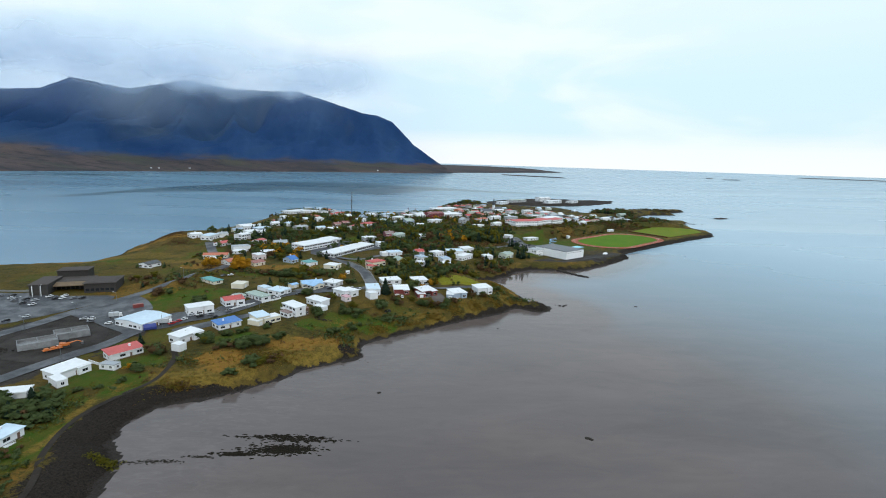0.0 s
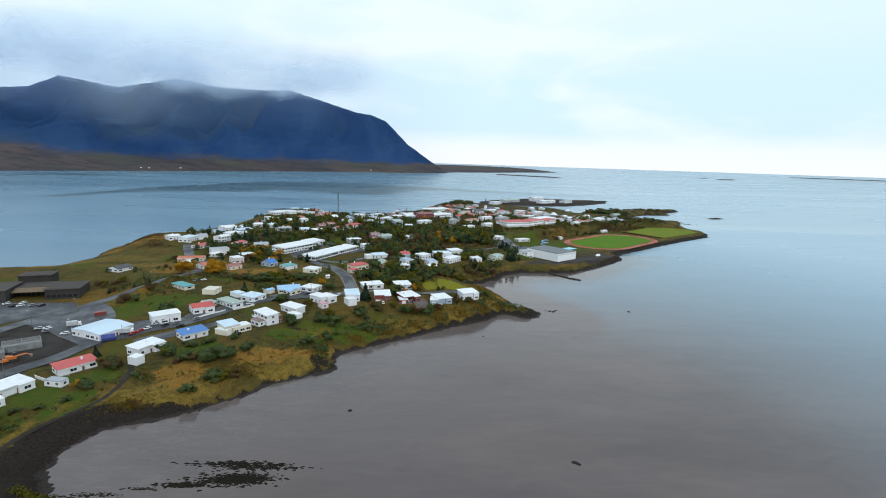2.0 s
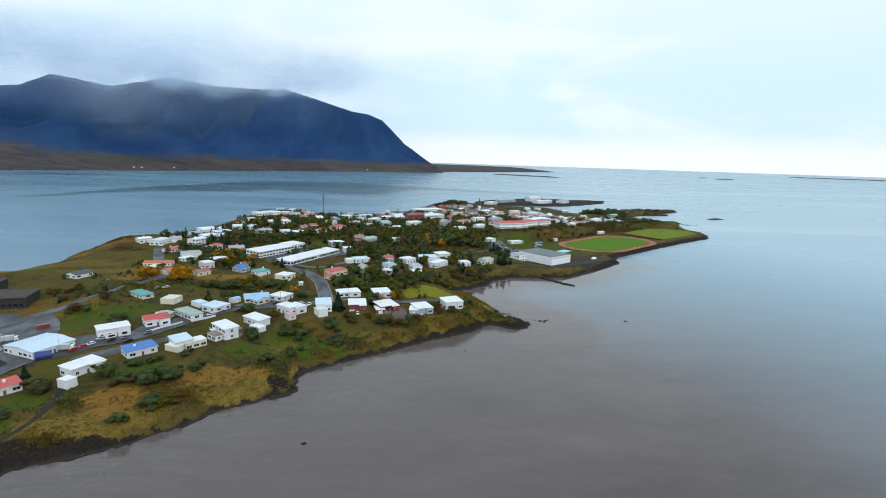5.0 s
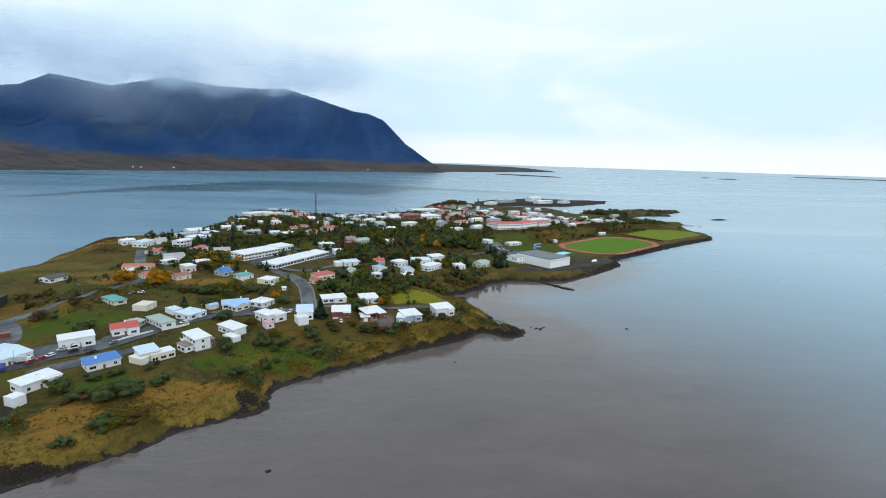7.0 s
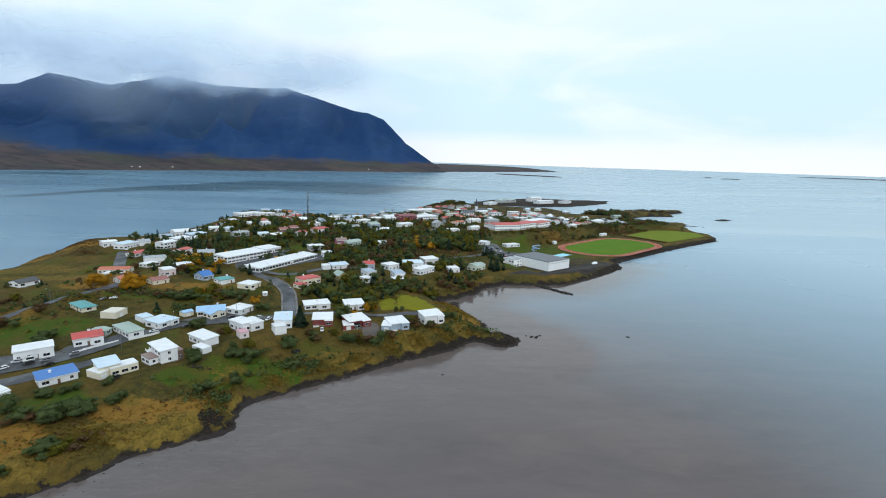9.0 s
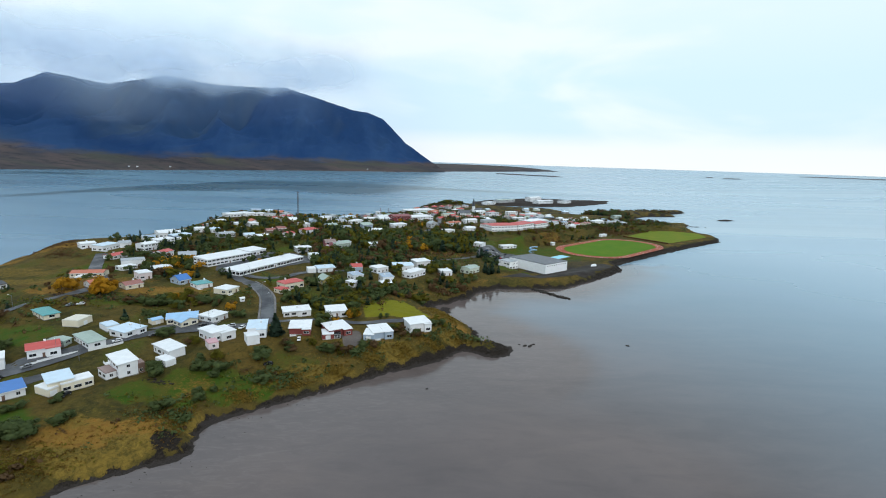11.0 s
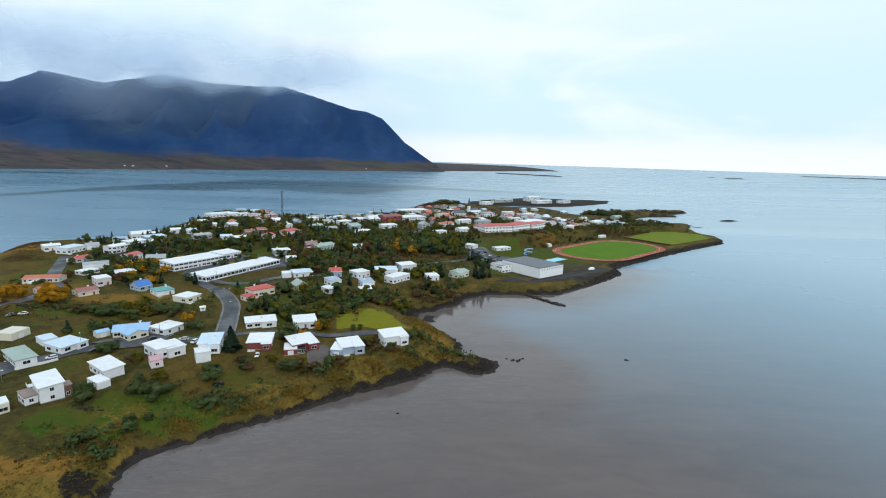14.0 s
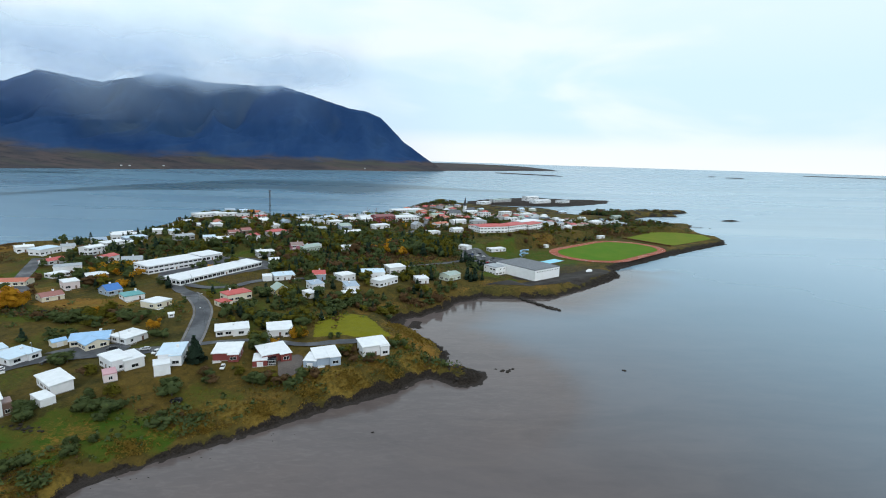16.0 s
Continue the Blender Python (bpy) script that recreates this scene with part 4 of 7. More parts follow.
place(173.6, 748.9, 46, 38.2, 20.0, 7.7, 'hip', 2.4, 'brightwhite', 'red', 'hotel')
place(210.5, 821.7, 46, 45.1, 20.0, 7.7, 'mono', 0.5, 'white', 'white', 'hotel')
place(133.2, 739.8, -54, 23.1, 20.0, 6.6, 'hip', 1.6, 'brightwhite', 'red', 'hotel')
place(108.5, 794.4, 35, 21.4, 9.9, 5.2, 'gable', 1.4, 'white', 'white', 'house')
place(102.5, 727.0, 31, 14.2, 9.9, 4.3, 'gable', 1.6, 'white', 'white', 'house')
place(73.8, 713.9, 29, 14.7, 9.9, 3.8, 'flat', 0, 'white', 'white', 'house')
place(-17.2, 678.9, 35, 20.6, 9.9, 4.3, 'gable', 1.4, 'white', 'white', 'house')
place(9.3, 735.8, 41, 21.3, 9.9, 4.3, 'mono', 0.7, 'white', 'white', 'house')
place(-13.9, 779.4, 35, 16.0, 9.9, 4.8, 'gable', 1.4, 'white', 'white', 'house')
place(-46.7, 739.2, 51, 17.3, 9.9, 4.3, 'hip', 1.4, 'white', 'white', 'house')
place(8.3, 787.3, 28, 27.2, 20.0, 8.8, 'gable', 2, 'darkred', 'darkred', 'warehouse')
place(32.0, 989.7, 36, 58.6, 20.0, 6.6, 'mono', 0.6, 'white', 'white', 'warehouse')
place(32.5, 802.8, 32, 43.4, 20.0, 6.6, 'mono', 0.6, 'white', 'white', 'warehouse')
place(54.3, 748.7, 37, 12.5, 9.9, 5.7, 'gablex', 3, 'grey', 'grey', 'house')
place(81.7, 880.1, 31, 21.4, 9.9, 4.8, 'gable', 1.6, 'cream', 'greygreen', 'house')
place(83.6, 767.6, 42, 21.4, 9.9, 4.3, 'gable', 1.6, 'white', 'orange', 'house')
place(110.0, 914.3, 30, 21.4, 9.9, 6.2, 'gable', 4, 'white', 'darkgrey', 'house')
place(141.9, 973.4, 32, 21.4, 9.9, 5.7, 'gable', 1.6, 'white', 'white', 'house')
place(158.2, 918.7, 33, 21.4, 9.9, 8.5, 'flat', 0, 'white', 'grey', 'house')
place(205.0, 996.3, 25, 21.4, 9.9, 6.6, 'mono', 0.5, 'white', 'white', 'house')
place(244.2, 1003.2, 33, 21.4, 9.9, 4.8, 'hip', 1.4, 'white', 'white', 'house')
place(135.6, 792.9, 29, 21.4, 9.9, 4.8, 'hip', 1.6, 'grey', 'grey', 'house')
place(196.5, 877.1, 26, 21.4, 9.9, 5.7, 'flat', 0, 'white', 'white', 'house')
place(240.5, 929.2, 38, 19.1, 9.9, 4.8, 'gable', 1.6, 'greyblue', 'grey', 'house')
place(243.3, 847.8, 39, 21.4, 9.9, 4.8, 'gable', 1.6, 'white', 'grey', 'house')
place(266.4, 826.5, 38, 12.9, 9.9, 4.3, 'gable', 1.4, 'white', 'white', 'house')
place(282.9, 857.2, 39, 13.9, 9.9, 4.3, 'gable', 1.6, 'white', 'red', 'house')
place(331.8, 895.8, 29, 21.4, 9.9, 4.8, 'hip', 2, 'white', 'white', 'house')
place(418.7, 1036.0, 33, 21.4, 9.9, 5.7, 'gable', 1.6, 'greygreen', 'greygreen', 'house')
place(301.2, 863.1, 36, 15.9, 9.9, 4.3, 'gable', 1.4, 'cream', 'brownred', 'house')
place(358.0, 907.1, 32, 20.7, 9.9, 3.8, 'gable', 1.2, 'white', 'grey', 'house')
place(-207.7, 759.7, 52, 33.6, 19.3, 4.0, 'flat', 0, 'white', 'white', 'hotel')
place(-179.1, 759.9, 44, 12.8, 9.9, 3.4, 'flat', 0, 'white', 'white', 'house')
place(-165.4, 761.2, 45, 12.4, 9.9, 3.4, 'flat', 0, 'white', 'grey', 'house')
place(-159.9, 637.1, 35, 10.8, 9.9, 3.8, 'mono', 0.5, 'white', 'white', 'house')
place(-144.0, 630.9, 38, 9.5, 9.9, 3.8, 'mono', 0.5, 'white', 'white', 'house')
place(-114.9, 598.2, 32, 9.3, 9.9, 4.3, 'gable', 1.6, 'brown', 'brownred', 'house')
place(-106.3, 605.1, 35, 8.7, 9.9, 4.3, 'gable', 1.6, 'brown', 'brownred', 'house')
place(-91.0, 640.5, 35, 10.8, 9.9, 4.3, 'hip', 1.4, 'white', 'white', 'house')
place(-89.4, 755.7, 40, 13.0, 9.9, 3.8, 'mono', 0.5, 'white', 'white', 'house')
place(-72.4, 762.3, 37, 14.7, 9.9, 3.8, 'mono', 0.5, 'white', 'greyblue', 'house')
place(-34.5, 780.0, 36, 15.7, 9.9, 3.8, 'gable', 1.2, 'white', 'white', 'house')
place(-178.4, 615.2, 37, 8.4, 9.9, 3.8, 'gable', 1.2, 'white', 'paleblue', 'house')
place(-200.4, 629.3, 33, 10.1, 9.9, 4.3, 'gable', 1.2, 'white', 'white', 'house')
place(-215.5, 725.1, 48, 9.1, 9.9, 3.8, 'mono', 0.5, 'white', 'white', 'house')
place(212.2, 1371.7, 47, 36.5, 20.0, 6.6, 'flat', 0, 'white', 'white', 'warehouse')
place(350.0, 1470.0, 39, 48.3, 20.0, 11.0, 'gable', 2, 'white', 'white', 'warehouse')
place(361.7, 1401.2, 37, 60.7, 20.0, 7.7, 'gable', 1.5, 'white', 'white', 'warehouse')
place(430.1, 1437.9, 46, 40.5, 20.0, 6.6, 'gable', 1.5, 'white', 'grey', 'warehouse')
place(256.9, 1399.9, 38, 62.7, 20.0, 6.6, 'gable', 1.5, 'grey', 'greygreen', 'warehouse')
place(-39.3, 571.1, 50, 18.5, 9.9, 4.3, 'gable', 1.5, 'greygreen', 'greygreen', 'house')
place(58.3, 934.0, 63, 21.4, 9.9, 6.6, 'gable', 2, 'orange', 'orange', 'house')
place(-17.2, 800.7, 50, 21.4, 9.9, 4.8, 'gable', 1.5, 'white', 'white', 'house')
place(-95.5, 819.4, 50, 21.4, 9.9, 3.8, 'mono', 0.5, 'white', 'grey', 'house')
place(-68.0, 813.9, 51, 21.4, 9.9, 3.8, 'mono', 0.5, 'white', 'paleblue', 'house')
place(106.7, 641.1, -33, 10.6, 9.9, 3.8, 'gable', 1.2, 'white', 'white', 'house')
place(-189.7, 753.7, 43, 14.2, 9.9, 3.8, 'mono', 0.5, 'white', 'white', 'house')
place(-144.1, 759.2, 49, 11.2, 9.9, 3.8, 'gable', 1, 'white', 'grey', 'house')
place(-225.6, 615.6, 38, 21.4, 9.9, 4.8, 'mono', 0.5, 'white', 'white', 'house')
place(-204.2, 584.4, 67, 21.4, 9.9, 3.8, 'flat', 0, 'white', 'white', 'house')
place(-69.3, 391.7, 30, 2.6, 2.2, 2.2, 'gable', 0.5, 'white', 'white', 'shed')

# the hill road is levelled into the slope
HILL_ROAD = [(-44.5, 357), (-46, 365), (-49, 376), (-52.5, 388), (-56, 399), (-61, 409.5), (-68, 420), (-79, 432.5)]
for _k, (_x, _y) in enumerate(HILL_ROAD):
    PADS.append((_x, _y, 5.5, 14.6 + 4.0 * _k / 7))

# smaller houses that fill the blocks of the old town and of the hill behind
_fill = random.Random(5)
for _cx, _cy, _rx, _ry, _n in ((-160, 690, 60, 60, 10), (-60, 700, 50, 50, 5), (40, 860, 60, 40, 12), (150, 900, 90, 60, 16), (255, 900, 60, 50, 10), (100, 965, 90, 50, 14),
                               (335, 930, 60, 40, 8), (-30, 830, 40, 40, 7), (-215, 610, 30, 40, 4), (205, 985, 80, 50, 12), (-190, 800, 40, 30, 4), (50, 1080, 40, 60, 6), (150, 1100, 80, 60, 8), (280, 1080, 60, 60, 6)):
    for _try in range(60):
        _a, _q = _fill.uniform(0, 6.283), math.sqrt(_fill.random())
        _x, _y = _cx + _rx * _q * math.cos(_a), _cy + _ry * _q * math.sin(_a)
        if min(math.hypot(_x - p[0], _y - p[1]) - p[2] for p in PADS) < 9 or inland(np.array([_x]), np.array([_y]), LAND)[0] < 14 or inland(np.array([_x]), np.array([_y]), SPORTS)[0] > -8:
            continue
        place(_x, _y, 36 + _fill.choice((0, 0, 90)) + _fill.uniform(-6, 6), _fill.uniform(9, 14), _fill.uniform(7.5, 9), _fill.choice((2.4, 2.7, 3.0, 4.2)), _fill.choice(("gable", "gable", "hip", "mono")), _fill.uniform(1.2, 2.4),
              _fill.choice(("white", "white", "cream", "grey", "grey", "greyblue", "palegreen", "pinkwhite", "brown", "greygreen")), _fill.choice(("white", "grey", "grey", "red", "red", "orange", "brownred", "greygreen", "greyblue", "darkgrey", "paleblue")), "house")
        _n -= 1
        if _n <= 0:
            break
# ---------------------------------------------------------------- far field, drawn in so that all lies within reach of the lens
HUB = (25.0, 60.0, 107.5)


def drawn_in(x, y, z):
    """Places beyond 2.2 km are brought nearer along the line to the flight's middle, up to 4.4 km."""
    dx, dy, dz = x - HUB[0], y - HUB[1], z - HUB[2]
    d = np.sqrt(dx * dx + dy * dy) + 1e-6
    near = np.where(d < 2200, d, 4400 - 2200 * 2200 / np.maximum(d, 2200))
    k = near / d
    return HUB[0] + dx * k, HUB[1] + dy * k, HUB[2] + dz * k


# the sea, one sheet to the horizon
_ring = np.r_[np.linspace(2, 900, 60), np.geomspace(915, 2200, 24), np.geomspace(2260, 400000, 44)]
_azi = np.linspace(0, 2 * np.pi, 361)[:-1]
_r, _a = np.meshgrid(_ring, _azi, indexing="ij")
_x, _y = HUB[0] + _r * np.sin(_a), HUB[1] + _r * np.cos(_a)
_px, _py, _pz = drawn_in(_x, _y, np.zeros_like(_x))
_na, _nr = len(_azi), len(_ring)
_f = [(i * _na + j, i * _na + (j + 1) % _na, (i + 1) * _na + (j + 1) % _na, (i + 1) * _na + j) for i in range(_nr - 1) for j in range(_na)]
_f.append(tuple(range(_na))[::-1])
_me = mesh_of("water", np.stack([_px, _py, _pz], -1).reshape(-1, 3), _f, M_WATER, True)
_land_d = inland(_x, _y, LAND)
_bay = np.exp(-((_x - 40) / 330) ** 2 - ((_y - 130) / 360) ** 2)
give(_me, "shoal", np.clip(1.25 * _bay * (1 - 0.25 * smooth(-_land_d, 60, 400)) + 0.75 * smooth(_land_d, -60, 0) * (_y < 620) * (_x > -200), 0, 1).ravel())
give(_me, "shallows", (smooth(_land_d, -75, -12) * (_y < 520) * (_x > -220)).ravel())
# share of the painted sky sheen, growing to the right and with distance
give(_me, "sky_sheen", (smooth(_x / (400 + 0.35 * np.abs(_y)), 0.0, 0.85) * smooth(np.hypot(_x, _y), 380, 950)).ravel())
# cat's-paws across the outer fjord, their dimmer reflection painted as dark colour: a long curved one, a broad one off
# the mountain's foot, a faint one by the far shore
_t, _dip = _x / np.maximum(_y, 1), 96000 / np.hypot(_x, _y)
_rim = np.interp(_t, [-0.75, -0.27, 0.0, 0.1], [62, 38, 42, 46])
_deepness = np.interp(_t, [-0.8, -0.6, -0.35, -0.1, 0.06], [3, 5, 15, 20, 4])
_dim_paw = smooth(_dip, _rim - 1.5, _rim + 1.5) * (1 - smooth(_dip, _rim + 0.4 * _deepness, _rim + 1.2 * _deepness)) * smooth(_t, -0.85, -0.5)
_dim_paw = np.maximum(_dim_paw, 0.9 * smooth(_dip, 3, 7) * (1 - smooth(_dip, 15, 25)) * smooth(_t, -0.44, -0.30) * (1 - smooth(_t, -0.06, 0.04)))
_dim_paw = np.maximum(_dim_paw, 0.6 * np.exp(-((_dip - 33) / 3.5) ** 2) * smooth(-_t, 0.5, 0.7))
give(_me, "outer", (_dim_paw * (_y > 900)).ravel())
_me.normals_split_custom_set_from_vertices([(0, 0, 1)] * len(_me.vertices))
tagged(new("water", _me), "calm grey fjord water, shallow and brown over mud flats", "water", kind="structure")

# the peninsula
_gx = spread([(-730, 9), (-420, 4), (-220, 1.9), (110, 3.2), (330, 5), (760, 0)])
_gy = spread([(-200, 9), (90, 2.6), (150, 1.9), (400, 2.6), (560, 4), (900, 6), (1700, 0)])
_x, _y = np.meshgrid(_gx, _gy)
_z = ground(_x, _y)
_me = mesh_of("ground", np.stack([_x, _y, _z], -1).reshape(-1, 3), grid_faces(len(_gx), len(_gy)), M_GROUND, True)
_d = shore(_x, _y)


def patches(x, y, spots):
    v = np.zeros_like(x)
    for cx, cy, rx, ry, s in spots:
        v = np.maximum(v, s * (1 - smooth(np.hypot((x - cx) / rx, (y - cy) / ry) + 0.22 * wave(x, y, 17, 3) + 0.12 * wave(x, y, 6, 1), 0.75, 1.15)))
    return v


HEATH = [(-77, 257, 17, 10, 1), (-110, 236, 14, 10, 0.9), (-107, 222, 12, 8, 0.8), (-62, 262, 9, 8, 0.6), (-132, 418, 34, 9, 0.7), (-200, 440, 50, 12, 0.5), (-190, 415, 30, 12, 0.7),
         (-300, 560, 60, 50, 0.30), (-292, 545, 20, 14, 0.7), (-60, 600, 70, 14, 0.5), (30, 590, 60, 20, 0.5), (180, 745, 90, 16, 0.5), (-215, 350, 30, 25, 0.45), (60, 380, 16, 12, 0.6), (-360, 470, 60, 22, 0.35)]
LAWN = [(-160, 212, 9, 12, 1), (-150, 232, 12, 9, 1), (-142, 205, 11, 14, 0.8), (-112, 262, 14, 10, 0.9), (-68, 286, 20, 9, 1), (-46, 298, 26, 12, 1), (-20, 320, 16, 8, 0.5), (-176, 340, 30, 14, 0.9), (-195, 320, 30, 12, 0.7),
        (-150, 395, 24, 10, 0.6), (-220, 480, 26, 20, 0.6), (-70, 452, 10, 14, 0.7), (175, 650, 60, 50, 0.7), (-170, 250, 16, 10, 0.6), (-305, 455, 20, 16, 0.6), (128, 545, 16, 9, 0.9),
        (-90, 560, 60, 20, 0.4), (-20, 430, 30, 14, 0.4), (-160, 180, 14, 18, 0.6), (-148, 150, 12, 26, 0.8), (-152, 120, 14, 20, 0.8)]
FIELD = [(70, 770, 40, 14, 0.5)]
GREEN = [(9, 375), (5, 398), (8, 416), (30, 420), (38, 406), (44, 390), (48, 382), (33, 377)]
GOLD = [(-141.5, 158, 2.2, 10, 0.8), (-145.5, 180, 2.2, 11, 0.8), (-73, 245, 19, 6, 1), (-116, 214, 20, 8, 1), (-96, 224, 10, 6, 0.8), (-60, 254, 9, 6, 0.8), (-44, 272, 10, 8, 0.8), (-88, 264, 9, 5, 0.7), (0, 316, 26, 6, 0.7), (30, 338, 26, 7, 0.7), (60, 364, 14, 8, 0.8), (62, 398, 12, 12, 0.8), (-230, 445, 50, 10, 0.6), (-100, 412, 40, 6, 0.7), (-300, 470, 70, 16, 0.5)]
SOIL = [(-213, 248, 38, 30, 1), (-198, 270, 28, 18, 1), (-226, 274, 22, 30, 1), (-236, 250, 20, 40, 0.8), (-205, 215, 20, 30, 0.9), (180, 560, 40, 26, 0.9), (200, 600, 36, 30, 0.5), (-60, 470, 40, 16, 0.4)]
give(_me, "heath", np.clip(patches(_x, _y, HEATH) + 0.45 * smooth(_d, 4, 12) * (1 - smooth(_d, 18, 40)) * smooth(wave(_x, _y, 31, 2), -0.2, 0.5), 0, 1).ravel())
PLOT = [(-169, 226), (-155, 218), (-146, 205), (-156, 199), (-164, 206)]
give(_me, "lawn", np.clip(1.4 * smooth(inland(_x, _y, PLOT), -1.0, 1.5) + patches(_x, _y, LAWN) + 0.45 * smooth(wave(_x, _y, 47, 5), -0.1, 0.6) * smooth(_d, 25, 50), 0, 1).ravel())
give(_me, "gold", patches(_x, _y, GOLD).ravel())
give(_me, "field", np.maximum(patches(_x, _y, FIELD), smooth(inland(_x, _y, GREEN), -1.5, 1.5)).ravel())
give(_me, "soil", patches(_x, _y, SOIL).ravel())
_beach = 2.9 + 2.6 * smooth(_x, -15, 25) * (1 - smooth(_y, 352, 366)) + 7 * smooth(inland(_x, _y, SPORTS), -25, 0) + 26 * np.exp(-((_x + 124) / 30) ** 2 - ((_y - 152) / 55) ** 4) + 10 * np.exp(-((_x - 92) / 10) ** 2 - ((_y - 359) / 13) ** 2) + 7 * np.exp(-((_x - 84) / 10) ** 2 - ((_y - 390) / 20) ** 2) + 4 * np.exp(-((_x - 50) / 20) ** 2 - ((_y - 440) / 20) ** 2) + 5 * np.exp(-((_x - 90) / 50) ** 2 - ((_y - 490) / 22) ** 2)
give(_me, "rock", np.clip(1 - smooth(_d + 2.2 * wave(_x, _y, 11, 7), _beach * 0.4, _beach) + patches(_x, _y, [(-48.5, 258, 5, 4.5, 1), (-170, 396, 8, 3, 0.6), (-186, 402, 10, 3, 0.7)]) + 0.5 * smooth(wave(_x, _y, 21, 8) + wave(_x, _y, 8, 3), 0.75, 1.3) * smooth(_z, 14, 20) + 0.75 * smooth(wave(_x, _y, 34, 8) + 0.6 * wave(_x, _y, 11, 3), -0.5, 0.5) * smooth(_y, 1000, 1080), 0, 1).ravel())
give(_me, "mud", (1 - smooth(_d + 0.8 * wave(_x, _y, 5, 9), 0.4, 2.2)).ravel())
tagged(new("ground", _me), "grassy autumn peninsula with heath, lawns and black rock shore", "ground", kind="structure")

# the far shore, moor and mountain
_tx = np.linspace(-1.45, 0.05, 300)
_shore_d = np.interp(_tx, [-1.45, -0.83, -0.51, -0.176, -0.005, 0.098, 0.167, 0.28, 0.30], [1900, 2560, 3250, 4480, 5130, 6000, 6200, 4900, 4880])
_ridge_t = np.interp(_tx, [-1.45, -0.815, -0.752, -0.692, -0.583, -0.475, -0.391, -0.31, -0.26, -0.13, -0.102, -0.074, -0.03, 0.018, 0.045, 0.30],
                     [0.09, 0.115, 0.119, 0.1408, 0.1232, 0.1430, 0.130, 0.1275, 0.1298, 0.0920, 0.0885, 0.078, 0.034, 0.002, -0.0145, -0.0150])
_v = np.r_[np.linspace(0, 0.3, 14), np.linspace(0.32, 1, 46), [1.06, 1.2]]
_T, _V = np.meshgrid(_tx, _v)
_S, _R = np.interp(_T, _tx, _shore_d), np.interp(_T, _tx, _ridge_t)
_up = smooth(_R, -0.002, 0.03)
_Y = _S + 900 * np.minimum(_V / 0.3, 1) * (0.3 + 0.7 * _up) + 1300 * np.maximum(_V - 0.3, 0) / 0.7 * (0.35 + 0.65 * _up)
_yr = _S + 900 * (0.3 + 0.7 * _up) + 1300 * (0.35 + 0.65 * _up)
_X = -6 + _T * (_Y + 10)
_top = np.maximum(110.6 + _R * (_yr + 10), 9)
_moor = 4 + 92 * (_V / 0.3).clip(0, 1) ** 1.2 * (0.35 + 0.65 * _up) * smooth(_R, -0.03, 0.02) + 3 * smooth(_V, 0, 0.05)
_h = np.clip((_V - 0.3) / 0.7, 0, 1)
_gully = 1.2 * np.abs(wave(_X + 0.35 * _Y, _Y * 0.3, 900, 1.0)) + 0.6 * np.abs(wave(_X - 0.2 * _Y, _Y * 0.35, 360, 2.0)) + 0.25 * np.abs(wave(_X, _Y * 0.5, 140, 3.0))
_Z = _moor + (_top - _moor) * np.where(_V > 0.3, 0.12 * _h + 0.88 * _h ** 1.25, 0) * (1 - 0.40 * _gully * np.sin(np.pi * np.clip(_h, 0, 1)) ** 0.8)
_Z = np.where(_V > 1, _Z - (_V - 1) * 900 * _up, _Z) + 4 * wave(_X, _Y, 130, 4) * smooth(_V, 0.02, 0.2) * _up
_Z = np.where(_V <= 0, -2, _Z)
_px, _py, _pz = drawn_in(_X, _Y, _Z)
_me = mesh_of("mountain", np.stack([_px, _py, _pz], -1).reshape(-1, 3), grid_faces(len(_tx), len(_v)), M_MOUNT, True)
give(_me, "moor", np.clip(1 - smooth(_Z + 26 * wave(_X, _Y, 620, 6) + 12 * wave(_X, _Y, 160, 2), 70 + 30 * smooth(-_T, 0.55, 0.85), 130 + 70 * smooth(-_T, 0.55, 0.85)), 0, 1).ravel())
# back slope gets painted haze; some mossy ground at the left foot and scattered
give(_me, "hazy_moss", np.clip(0.6 * smooth(_T + 0.60 + 0.08 * _h, -0.02, 0.03) * smooth(-0.56 + 0.30 * _h - _T + 0.012 * wave(_X, _Y, 300, 2), -0.005, 0.02) * smooth(_h, 0.12, 0.5) + 0.75 * smooth(-_T, 0.70, 0.80) * (1 - smooth(_h, 0.15, 0.6)) + 0.25 * smooth(wave(_X, _Y * 0.4, 420, 5), 0.35, 0.9), 0, 1).ravel())
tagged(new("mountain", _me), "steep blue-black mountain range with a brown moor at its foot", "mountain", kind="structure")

# white farms scattered along the far shore
for _dir in (-0.545, -0.532, -0.470, -0.10):
    _i, _j = int(np.argmin(abs(_v - 0.045))), int(np.argmin(abs(_tx - _dir)))
    farm = tagged(new("farmhouse"), "small white farmhouse on the moor across the water", "farmhouse", "far farms")
    farm.matrix_basis = pose(_px[_i, _j], _py[_i, _j], _pz[_i, _j] - 0.5, 0, 0, 8)
    part("wall", wall_mesh("gable", 9, 6, 3.2, 1.8, 0.0), M_TRIM, farm)
    part("roof", roof_mesh("gable", 9, 6, 3.2, 1.8, 0.3), ROOF_MAT["grey"], farm)

